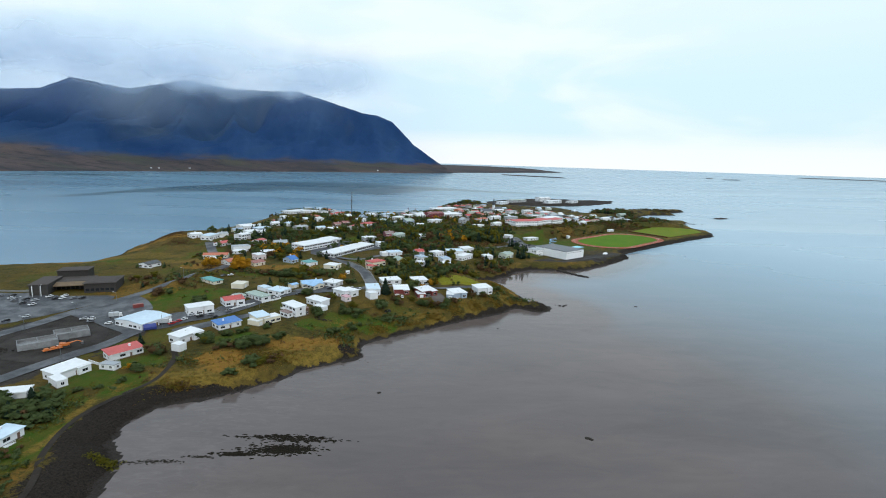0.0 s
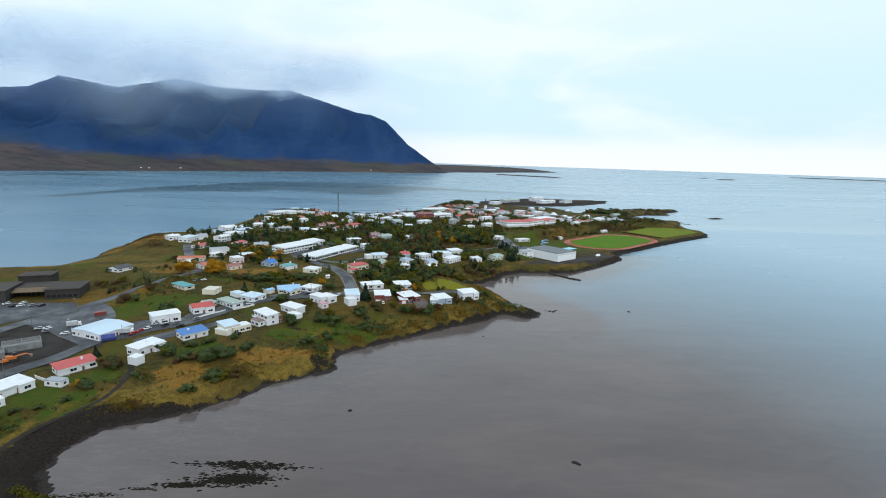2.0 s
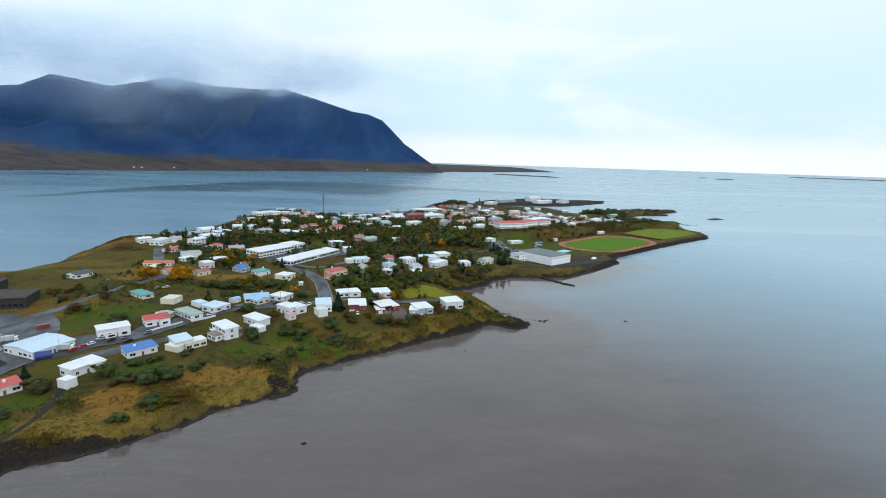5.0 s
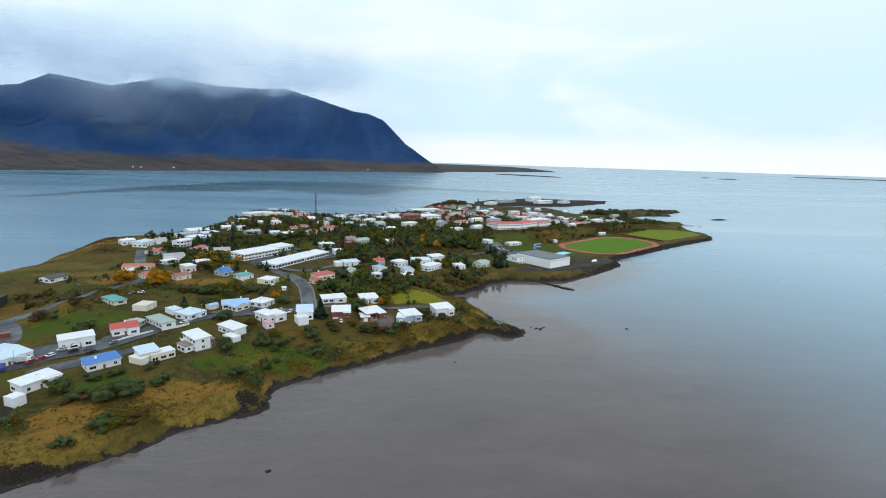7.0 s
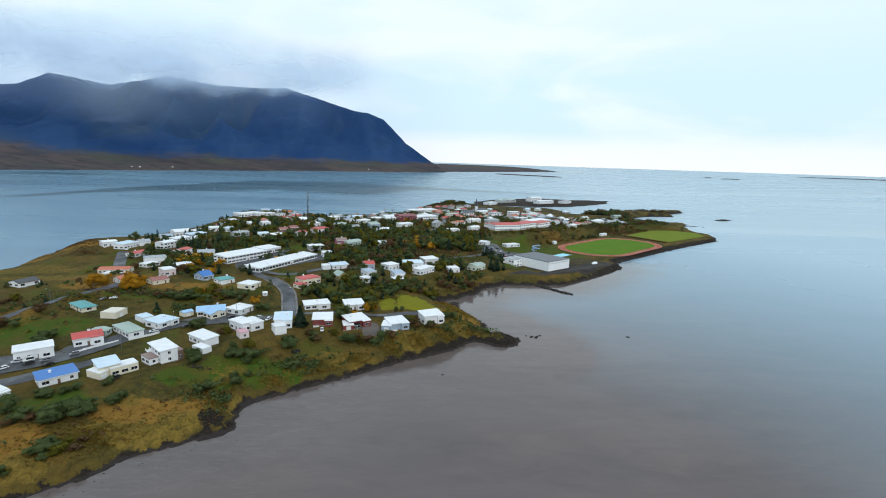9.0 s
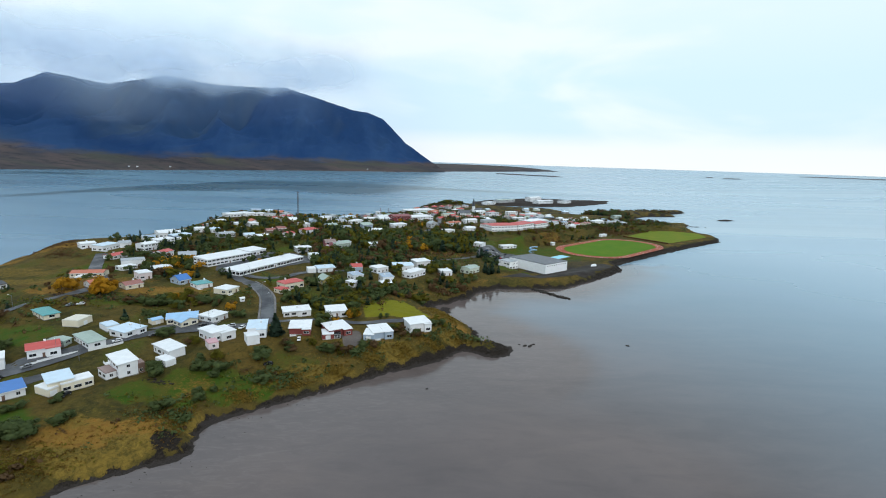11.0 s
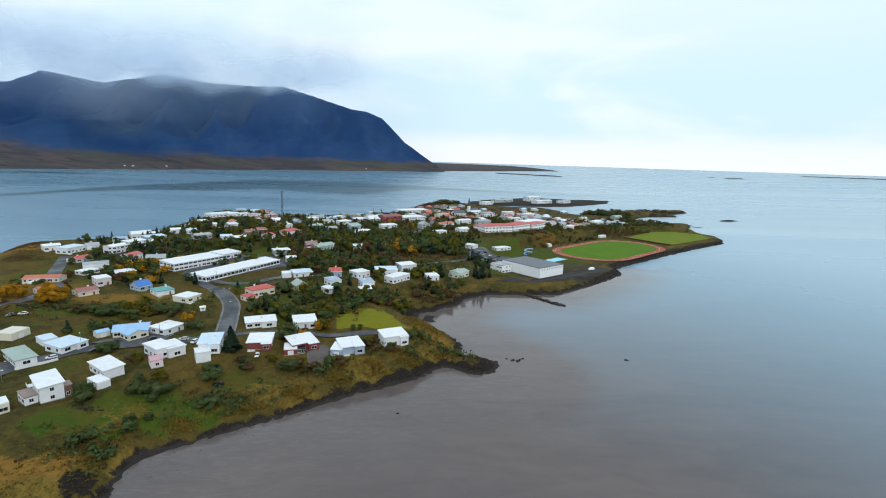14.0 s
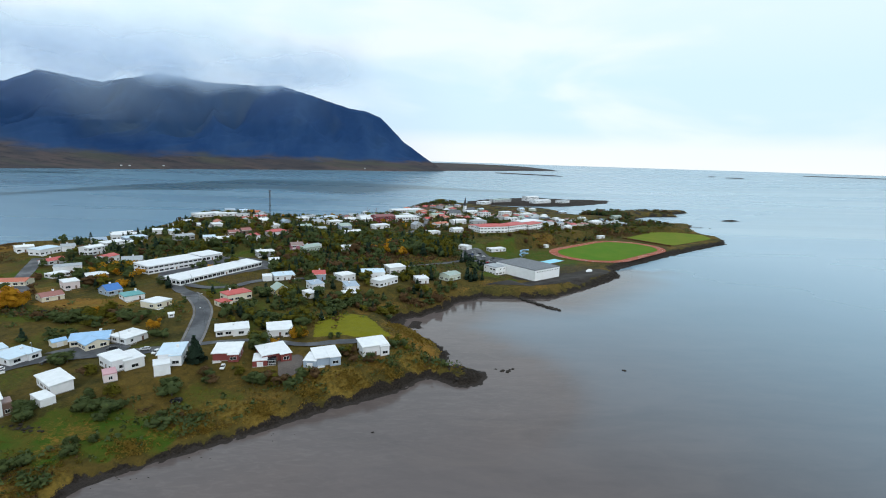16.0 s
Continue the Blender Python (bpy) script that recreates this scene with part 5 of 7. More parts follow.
# low spit of land running out from the mountain's foot, and far skerries on the horizon
def far_land(label, edge, height, seed):
    """Low land far off. edge: rows of (direction, near distance, far distance)."""
    t = np.linspace(edge[0][0], edge[-1][0], 90)
    near, far = (np.interp(t, [e[0] for e in edge], [e[k] for e in edge]) for k in (1, 2))
    u = np.linspace(0, 1, 9)
    T, U = np.meshgrid(t, u)
    y = near[None] * (1 - U) + far[None] * U
    x = -6 + T * (y + 10)
    z = -1 + height * np.sin(np.pi * np.clip(U, 0.0, 1)) ** 0.5 * (0.75 + 0.35 * wave(x, y, 700, seed)) * np.clip(np.minimum(T - t[0], t[-1] - T) / (0.12 * (t[-1] - t[0])), 0, 1) ** 0.5
    a, b, c = drawn_in(x, y, z)
    me = mesh_of("far_land", np.stack([a, b, c], -1).reshape(-1, 3), grid_faces(90, 9), M_MOUNT, True)
    give(me, "moor", np.ones(x.size))
    give(me, "hazy_moss", np.zeros(x.size))
    return tagged(new("far_land", me), label, "land", kind="structure")


far_land("low brown spit of land far across the water", [(-0.06, 5150, 30000), (0.05, 5600, 40000), (0.098, 6100, 40000), (0.167, 6900, 30000), (0.24, 8600, 14000), (0.275, 9300, 9600)], 12, 1.0)
far_land("thin dark tongue of land far across the water", [(0.15, 5500, 6000), (0.22, 5150, 5500), (0.287, 4900, 5000)], 8, 2.0)
far_land("dark skerry on the horizon", [(0.577, 8000, 8300), (0.592, 8000, 8300)], 9, 3.0)
far_land("dark skerry on the horizon", [(0.612, 7100, 7500), (0.650, 7100, 7500)], 10, 4.0)
far_land("faint low coast on the horizon", [(0.77, 16000, 19000), (1.10, 13000, 17000)], 12, 5.0)

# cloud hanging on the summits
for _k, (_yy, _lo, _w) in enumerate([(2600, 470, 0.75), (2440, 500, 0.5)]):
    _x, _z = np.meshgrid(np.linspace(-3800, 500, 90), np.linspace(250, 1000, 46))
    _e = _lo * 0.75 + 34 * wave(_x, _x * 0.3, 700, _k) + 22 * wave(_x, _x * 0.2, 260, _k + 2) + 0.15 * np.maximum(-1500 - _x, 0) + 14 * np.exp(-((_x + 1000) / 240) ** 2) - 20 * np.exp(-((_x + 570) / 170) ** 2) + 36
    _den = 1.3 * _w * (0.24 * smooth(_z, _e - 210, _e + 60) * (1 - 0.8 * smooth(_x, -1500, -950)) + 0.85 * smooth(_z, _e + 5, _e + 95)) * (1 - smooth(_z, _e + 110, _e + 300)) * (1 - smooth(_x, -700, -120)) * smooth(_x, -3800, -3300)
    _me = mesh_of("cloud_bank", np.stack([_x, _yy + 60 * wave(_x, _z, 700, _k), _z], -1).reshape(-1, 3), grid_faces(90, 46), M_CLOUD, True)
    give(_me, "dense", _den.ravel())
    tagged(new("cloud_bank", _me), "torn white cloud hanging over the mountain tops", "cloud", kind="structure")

# ---------------------------------------------------------------- roads, yards and the sports ground
def along(points, step=2.5):
    """Even points along a rounded line through the given ones."""
    p = [Vector((*q, 0)) for q in points]
    p = [2 * p[0] - p[1]] + p + [2 * p[-1] - p[-2]]
    out = []
    for a, b, c, d in zip(p, p[1:], p[2:], p[3:]):
        n = max(1, int((c - b).length / step))
        for i in range(n):
            t = i / n
            out.append(0.5 * ((2 * b) + (c - a) * t + (2 * a - 5 * b + 4 * c - d) * t * t + (3 * b - a - 3 * c + d) * t ** 3))
    return out + [p[-2]]


def ribbon(name, points, width, material, lift=0.3, across=5):
    line = along(points)
    verts, n = [], len(line)
    for c in line:
        keep_clear(c.x, c.y, width / 2 + 0.4)
    for i, c in enumerate(line):
        go = (line[min(i + 1, n - 1)] - line[max(i - 1, 0)]).normalized()
        side = Vector((go.y, -go.x, 0))
        for k in range(across):
            q = c + side * width * (k / (across - 1) - 0.5)
            verts.append((q.x, q.y))
    v = np.array(verts)
    z = ground(v[:, 0], v[:, 1]).reshape(n, across)
    z = 0.5 * z + 0.5 * z.mean(1, keepdims=True)
    for _ in range(10):
        z[1:-1] = (z[:-2] + 2 * z[1:-1] + z[2:]) / 4
    z = np.maximum(z, ground(v[:, 0], v[:, 1]).reshape(n, across) - 0.1)
    me = mesh_of(name, np.c_[v, z.ravel() + lift], grid_faces(across, n), material, True)
    return part(name, me)


def road(label, points, width, material=M_ROAD, name="road", lift=0.3):
    return tagged(ribbon(name, points, width, material, lift), label, "road", kind="structure")


road("grey asphalt street with a bend up the hill", HILL_ROAD + [(-92, 445), (-104, 470), (-120, 492), (-150, 512), (-182, 524), (-218, 547)], 7.4, lift=0.22)
def beside(points, off):
    """The given line moved sideways by off metres."""
    p = [Vector(q) for q in points]
    out = []
    for i, c in enumerate(p):
        go = (p[min(i + 1, len(p) - 1)] - p[max(i - 1, 0)]).normalized()
        out.append((c.x + go.y * off, c.y - go.x * off))
    return out


for _off in (-4.4, 4.4):
    tagged(ribbon("pavement", beside(HILL_ROAD, _off), 1.2, M_KERB, 0.36, 3), "pale concrete pavement beside the bending hill street", "pavement", kind="structure")
road("asphalt street between rows of houses", [(-199, 186), (-196, 204), (-193, 220), (-188, 235), (-181, 251), (-176, 268), (-168, 280), (-157, 290), (-145, 297), (-133, 307), (-124, 318), (-115, 332), (-102, 345), (-80, 350), (-63, 350), (-52, 353), (-43, 362)], 8, lift=0.25)
road("wide asphalt main road", [(-268, 170), (-254, 212), (-243, 256), (-238, 278), (-234, 302), (-225, 321), (-214, 341), (-202, 361), (-190, 384), (-180, 402), (-178, 424), (-192, 450), (-216, 480), (-242, 530)], 9, lift=0.22)
road("asphalt side street to the car park", [(-174, 270), (-194, 282), (-218, 299), (-234, 304)], 9, lift=0.28)
road("narrow asphalt lane between the rows of houses", [(-44, 358), (-30, 364), (-12, 367.5), (8, 366), (26, 370), (36, 375)], 4.2, lift=0.24)
road("asphalt lane past the school", [(-88, 449), (-74, 450), (-62, 458), (-55, 471), (-40, 480), (-20, 484)], 6, lift=0.26)
road("asphalt lane down to the sports hall", [(30, 545), (60, 560), (92, 580), (112, 610), (132, 640)], 6)
road("narrow street on the hill", [(-70, 640), (-92, 690), (-104, 730), (-112, 770)], 6)
road("narrow street in the old town", [(40, 700), (62, 760), (68, 830), (84, 880), (130, 900), (200, 880)], 6)
road("worn dirt track along the shore", [(-132, 229), (-131, 209), (-138, 192), (-142, 173), (-137, 151), (-127, 130), (-121, 92)], 2.2, M_PATH, "dirt_track", 0.1)
road("curved earth drive up to the house", [(-132, 227), (-135, 238), (-142, 249)], 3, M_PATH, "dirt_track", 0.12)


def pad(name, label, ring, material, lift=0.25, cell=2.6):
    """A surfaced area with rounded outline that follows the ground."""
    line = along(list(ring) + [ring[0]], 2.0)[:-1]
    bm = bmesh.new()
    bm.faces.new([bm.verts.new((q.x, q.y, 0)) for q in line])
    for axis in (0, 1):
        lo, hi = min(q[axis] for q in line), max(q[axis] for q in line)
        for k in range(1, max(2, int((hi - lo) / cell))):
            co, no = [0, 0, 0], [0, 0, 0]
            co[axis], no[axis] = lo + k * cell, 1
            bmesh.ops.bisect_plane(bm, geom=bm.verts[:] + bm.edges[:] + bm.faces[:], plane_co=co, plane_no=no)
    bm.normal_update()
    bm.faces.ensure_lookup_table()
    if bm.faces[0].normal.z < 0:
        bmesh.ops.reverse_faces(bm, faces=bm.faces[:])
    z = ground(np.array([v.co.x for v in bm.verts]), np.array([v.co.y for v in bm.verts]))
    for v, h in zip(bm.verts, z):
        v.co.z = h + lift
        keep_clear(v.co.x, v.co.y, 1.0)
    for f in bm.faces:
        f.smooth = True
    return tagged(part(name, bm, material), label, "paving", kind="structure")


pad("car_park", "wide grey asphalt car park before the college", [(-312, 337), (-296, 337), (-284, 340), (-262, 336), (-246, 338), (-229, 340), (-226, 328), (-234, 315), (-244, 298), (-258, 274), (-280, 268), (-304, 282)], M_ROAD, 0.2)
pad("building_site", "dark gravel building site", [(-229, 236), (-212, 226), (-196, 226), (-190, 244), (-186, 262), (-196, 278), (-214, 282), (-230, 266)], M_YARD, 0.14)
pad("forecourt", "asphalt forecourt before the white store", [(-178, 274), (-166, 274), (-150, 291), (-146, 300), (-158, 306), (-172, 302), (-190, 292), (-196, 284)], M_ROAD, 0.18)
pad("forecourt", "dark worn asphalt between main road and store", [(-232, 300), (-224, 320), (-213, 338), (-204, 334), (-192, 321), (-185, 306), (-196, 293), (-215, 291)], M_ROAD, 0.15)
pad("school_yard", "asphalt yard between the school wings", [(-118, 470), (-92, 452), (-62, 494), (-50, 520), (-92, 540), (-128, 528)], M_ROAD, 0.26)
pad("hall_car_park", "asphalt car park behind the sports hall", [(104, 596), (140, 610), (150, 640), (122, 652), (98, 626)], M_ROAD, 0.28)
pad("shore_yard", "dark gravel yard before the sports hall", [(112, 520), (168, 526), (238, 584), (226, 600), (170, 552)], M_YARD, 0.2)
pad("driveway", "dark asphalt forecourt along the street", [(-160, 294), (-146, 302), (-134, 312), (-122, 324), (-114, 334), (-120, 336), (-130, 326), (-142, 314), (-156, 304)], M_ROAD, 0.16, 2)
pad("driveway", "dark asphalt yard below the store", [(-150, 272), (-138, 280), (-126, 291), (-114, 300), (-120, 303), (-134, 294), (-148, 284), (-156, 276)], M_ROAD, 0.16, 2)
pad("driveway", "dark asphalt driveway beside the houses", [(-106, 352), (-82, 346), (-70, 356), (-84, 362)], M_ROAD, 0.3, 2)
pad("driveway", "paved drive beside the red house", [(2, 339), (10, 343), (8, 356), (-1, 352)], M_PAVE, 0.3, 1.5)


def oval(name, cx, cy, rot, half, radius, material, z, inner=0.0):
    """A flat stadium shape or ring: straights of twice half, ends of the given radius."""
    pts = []
    for k in range(33):
        a = -math.pi / 2 + math.pi * k / 32
        pts.append((half + radius * math.cos(a), radius * math.sin(a)))
    for k in range(33):
        a = math.pi / 2 + math.pi * k / 32
        pts.append((-half + radius * math.cos(a), radius * math.sin(a)))
    m = pose(cx, cy, 0, 0, 0, rot)
    outer = [m @ Vector((x, y, z)) for x, y in pts]
    if not inner:
        return mesh_of(name, outer, [tuple(range(len(outer)))], material)
    s = (radius - inner) / radius
    ins = [m @ Vector(((x - math.copysign(half, x)) * s + math.copysign(half, x), y * s, z)) for x, y in pts]
    n = len(pts)
    return mesh_of(name, outer + ins, [(i, (i + 1) % n, n + (i + 1) % n, n + i) for i in range(n)], material)


TRACK_AT = (286, 710, 42.5)
track = tagged(new("running_track"), "red running track round a green football pitch", "sports field")
part("track", oval("track", *TRACK_AT, 43, 47, M_TRACK, 4.62, 8), parent=track)
part("apron", oval("apron", *TRACK_AT, 43, 39.2, M_TRACK, 4.56), parent=track, label="red surfaced apron")
part("infield", oval("infield", *TRACK_AT, 41, 38, M_TURF, 4.58), parent=track, label="mown green turf")
for _r in (40.4, 43.2, 45.8):
    part("lane_line", oval("lane_line", *TRACK_AT, 43, _r, M_LINE, 4.63, 0.12), parent=track, label="white lane line")
pitch = tagged(new("practice_pitch"), "green practice pitch on the point by the sea", "sports field")
part("turf", mesh_of("turf", [(345, 812, 4.55), (392, 762, 4.55), (486, 833, 4.55), (492, 872, 4.55), (462, 894, 4.55), (420, 890, 4.55)], [(0, 1, 2, 3, 4, 5)], M_TURF_WORN), parent=pitch)
_bm = bmesh.new()
box(_bm, -36, 36, -1.2, 1.2, 3.8, 6.0)
bmesh.ops.transform(_bm, matrix=pose(364, 784, 0, 0, 0, -58), verts=_bm.verts)
tagged(part("hedge", _bm, M_BROWNLEAF), "dark clipped hedge between the pitches", "hedge")

for _u in range(-9, 10):
    for _v in range(-5, 6):
        _q = pose(TRACK_AT[0], TRACK_AT[1], 0, 0, 0, TRACK_AT[2]) @ Vector((_u * 9.5, _v * 9.0, 0))
        keep_clear(_q.x, _q.y, 6)
        _q = pose(428, 838, 0, 0, 0, 38) @ Vector((_u * 7.5, _v * 7.0, 0))
        keep_clear(_q.x, _q.y, 5)

# ---------------------------------------------------------------- other buildings and things
# the long dark college building with stepped roofs
college = tagged(new("college_building"), "low dark-clad college building with stepped flat roofs", "college")
_z = level(-258, 351)
college.matrix_basis = pose(-262, 348, _z, 0, 0, 17)
for _x0, _x1, _y0, _y1, _h, _nm in ((-24, -13, -8, 18, 7.6, "west_wing"), (-13, 8, 6, 24, 5.6, "middle"), (-18, 2, 24.5, 38, 10.4, "upper_hall"), (8, 28, -6, 16, 6.6, "east_wing")):
    _bm = bmesh.new()
    box(_bm, _x0, _x1, _y0, _y1, -2, _h)
    _w = part("wall", _bm, M_DARKBOARD, college, "dark brown cladding")
    _bm = bmesh.new()
    box(_bm, _x0 - 0.6, _x1 + 0.6, _y0 - 0.8, _y1 + 0.4, _h, _h + 0.5)
    box(_bm, _x0 + 2, _x1 - 2, _y0 + 2, _y1 - 2, _h + 0.5, _h + 0.62)
    part("roof", _bm, M_COLLEGE, college, "dark brown flat roof")
for _i in range(7):
    _bm = bmesh.new()
    box(_bm, -12.4 + _i * 2.9, -10.2 + _i * 2.9, 5.86, 6.02, 0.4, 3.4)
    part("window", _bm, M_GLASS, college, "tall dark window")
for _i in range(6):
    _bm = bmesh.new()
    box(_bm, 9 + _i * 3.1, 11.2 + _i * 3.1, -6.14, -5.98, 1.2, 3.0)
    part("window", _bm, M_GLASS, college, "dark ribbon window")
for _i in (-21.5, -16.5):
    _bm = bmesh.new()
    tube(_bm, (_i, -10, -1), (_i, -10, 7.5), 0.3)
    part("column", _bm, M_TRIM, college, "slim white column")

_bm = bmesh.new()
prism(_bm, [(-1.5, 4.4), (5.1, 5.9), (5.1, 6.3), (-1.5, 4.8)], -12.3, 7.3)
part("canopy", _bm, M_TANROOF, college, "tan sloping canopy roof over the entrance")

# concrete cellars on the building site
for _x, _y, _t, _l, _w, _hh in ((-211, 246, 40, 17, 11, 3.2), (-205, 263, 40, 16, 11, 3.4)):
    site = tagged(new("concrete_cellar"), "unfinished grey concrete cellar walls on the building site", "foundation", "concrete cellars")
    site.matrix_basis = pose(_x, _y, level(_x, _y), 0, 0, _t)
    for _x0, _x1, _y0, _y1 in ((-_l / 2, _l / 2, -_w / 2, -_w / 2 + 0.4), (-_l / 2, _l / 2, _w / 2 - 0.4, _w / 2), (-_l / 2, -_l / 2 + 0.4, -_w / 2 + 0.4, _w / 2 - 0.4), (_l / 2 - 0.4, _l / 2, -_w / 2 + 0.4, _w / 2 - 0.4),
                                (-0.2, 0.2, -_w / 2 + 0.4, _w / 2 - 0.4), (-_l / 2 + 0.4, -0.2, -0.2, 0.2), (0.2, _l / 2 - 0.4, 1.0, 1.3)):
        _bm = bmesh.new()
        box(_bm, _x0, _x1, _y0, _y1, -0.6, _hh)
        part("concrete_wall", _bm, M_CONC, site)
    _bm = bmesh.new()
    box(_bm, -_l / 2, _l / 2, -_w / 2, _w / 2, -0.7, 0.1)
    part("slab", _bm, M_CONC, site)
    _bm = bmesh.new()
    box(_bm, -_l / 2 + 0.42, -0.22, -_w / 2 + 0.42, -0.22, 2.5, 2.8)
    box(_bm, 0.22, _l / 2 - 0.42, -_w / 2 + 0.42, 0.98, 2.2, 2.5)
    part("deck", _bm, M_CONC, site, "rough half-laid concrete deck")

# orange tracked excavator
digger = tagged(new("excavator"), "orange tracked excavator parked on the building site", "excavator")
digger.matrix_basis = pose(-196.5, 246, level(-196.5, 246) + 0.25, 0, 0, 40)
for _s in (-1.4, 1.4):
    _bm = bmesh.new()
    prism(_bm, [(_s - 0.35, 0), (_s + 0.35, 0), (_s + 0.35, 1.0), (_s - 0.35, 1.0)], -2.3, 2.3)
    part("track", _bm, M_TYRE, digger, "black crawler track")
_bm = bmesh.new()
box(_bm, -2.4, 1.6, -1.4, 1.4, 1.15, 2.4)
box(_bm, -2.6, -1.2, -1.3, 1.3, 1.3, 2.7)
part("body", _bm, M_ORANGE, digger)
_bm = bmesh.new()
box(_bm, 0.1, 1.6, 0.3, 1.4, 2.4, 3.6)
part("cab", _bm, M_GLASS, digger, "glazed cab")
for _nm, _p, _q, _r in (("boom", (1.2, -0.3, 2.0), (5.2, -0.3, 2.7), 0.38), ("stick", (5.2, -0.3, 2.7), (7.2, -0.3, 1.5), 0.30)):
    _bm = bmesh.new()
    tube(_bm, _p, _q, _r, _r * 0.8, 6)
    part(_nm, _bm, M_ORANGE, digger)
_bm = bmesh.new()
prism(_bm, [(-0.9, 0.5), (0.4, 0.5), (0.4, 1.8), (-0.9, 1.6)], 6.6, 7.7)
part("bucket", _bm, M_STEEL, digger, "steel bucket")
trailer = tagged(new("flatbed_trailer"), "orange flatbed trailer loaded with boards", "trailer")
trailer.matrix_basis = pose(-199, 240, level(-199, 240) + 0.25, 0, 0, 52)
_bm = bmesh.new()
box(_bm, -4.2, 4.2, -1.2, 1.2, 0.9, 1.15)
part("bed", _bm, M_ORANGE, trailer)
for _x in (-2.6, 0.4, 3.0):
    _bm = bmesh.new()
    box(_bm, _x - 0.9, _x + 0.9, -1.0, 1.0, 1.15, 1.9)
    part("load", _bm, M_ORANGE, trailer, "orange stacked load")
for _x in (-2.8, 2.8):
    for _y in (-1.1, 1.1):
        _bm = bmesh.new()
        tube(_bm, (_x, _y - 0.14, 0.45), (_x, _y + 0.14, 0.45), 0.45, None, 12)
        part("wheel", _bm, M_TYRE, trailer)

# covered trailer by the store
cover_heap = tagged(new("covered_trailer"), "trailer under a sagging bright blue tarpaulin", "trailer")
cover_heap.matrix_basis = pose(-168, 275, level(-168, 275) + 0.25, 0, 0, 35)
_bm = bmesh.new()
prism(_bm, [(-2.0, 0.25), (2.0, 0.25), (2.1, 1.6), (1.3, 2.9), (0.2, 3.2), (-1.2, 2.8), (-2.1, 1.7)], -3.4, 3.2)
bmesh.ops.subdivide_edges(_bm, edges=_bm.edges[:], cuts=2, use_grid_fill=True)
for _vx in _bm.verts:
    _vx.co += Vector((0, 0, 0.22)) * noise.noise(_vx.co * 0.8) + Vector((0.15, 0.1, 0)) * noise.noise(_vx.co * 0.6 + Vector((5, 3, 1)))
part("tarpaulin", _bm, M_TARP, cover_heap)
for _y in (-1.5, 1.5):
    _bm = bmesh.new()
    tube(_bm, (0, _y - 0.15, 0.3), (0, _y + 0.15, 0.3), 0.4, None, 10)
    part("wheel", _bm, M_TYRE, cover_heap)

# the lattice mast on the hill
mast = tagged(new("radio_mast"), "tall dark steel lattice mast with antennas on the hill", "mast")
_mz = level(-111.6, 698)
mast.matrix_basis = pose(-111.6, 698, _mz)
_mh = 66.0 - _mz
_bm = bmesh.new()
_leg = [(0.9 * math.cos(a), 0.9 * math.sin(a)) for a in (0.5, 2.6, 4.7)]
for _lx, _ly in _leg:
    tube(_bm, (_lx, _ly, -1), (_lx * 0.6, _ly * 0.6, _mh), 0.22, 0.16, 6)
part("legs", _bm, M_IRON, mast)
for _k in range(16):
    _bm = bmesh.new()
    _z0, _z1 = _k * _mh / 16, (_k + 1) * _mh / 16
    for _i in range(3):
        (_ax, _ay), (_bx, _by) = _leg[_i], _leg[(_i + 1) % 3]
        _s0, _s1 = 1 - 0.4 * _z0 / _mh, 1 - 0.4 * _z1 / _mh
        tube(_bm, (_ax * _s0, _ay * _s0, _z0), (_bx * _s1, _by * _s1, _z1), 0.08, None, 4)
    part("brace", _bm, M_IRON, mast)
for _z0 in (_mh - 2.5, _mh - 6, _mh - 9):
    for _i, (_lx, _ly) in enumerate(_leg):
        _bm = bmesh.new()
        box(_bm, -0.22, 0.22, -0.14, 0.14, 0, 1.7)
        part("antenna", _bm, M_STEEL, mast, "grey panel antenna").matrix_basis = pose(_lx * 1.3, _ly * 1.3, _z0, 0, 0, 120 * _i)

# church with its spire
church = tagged(new("church"), "white church with dark roof and pointed black spire", "church")
_cx, _cy = 141, 985
church.matrix_basis = pose(_cx, _cy, level(_cx, _cy), 0, 0, 35)
part("wall", wall_mesh("gable", 20, 9, 6, 5, 1.5), WALL_MAT["white"], church)
part("roof", roof_mesh("gable", 20, 9, 6, 5), ROOF_MAT["darkgrey"], church)
_bm = bmesh.new()
box(_bm, -12.5, -8.5, -2, 2, -1, 15)
part("tower", _bm, WALL_MAT["white"], church)
_bm = bmesh.new()
tube(_bm, (-10.5, 0, 15), (-10.5, 0, 30), 3.0, 0.1, 8)
part("spire", _bm, ROOF_MAT["dark"], church, "black pointed spire")
for _i in range(4):
    set_window(church, -6 + _i * 4.5, -4.5, 1.8, 0, 1.2, 1.25)

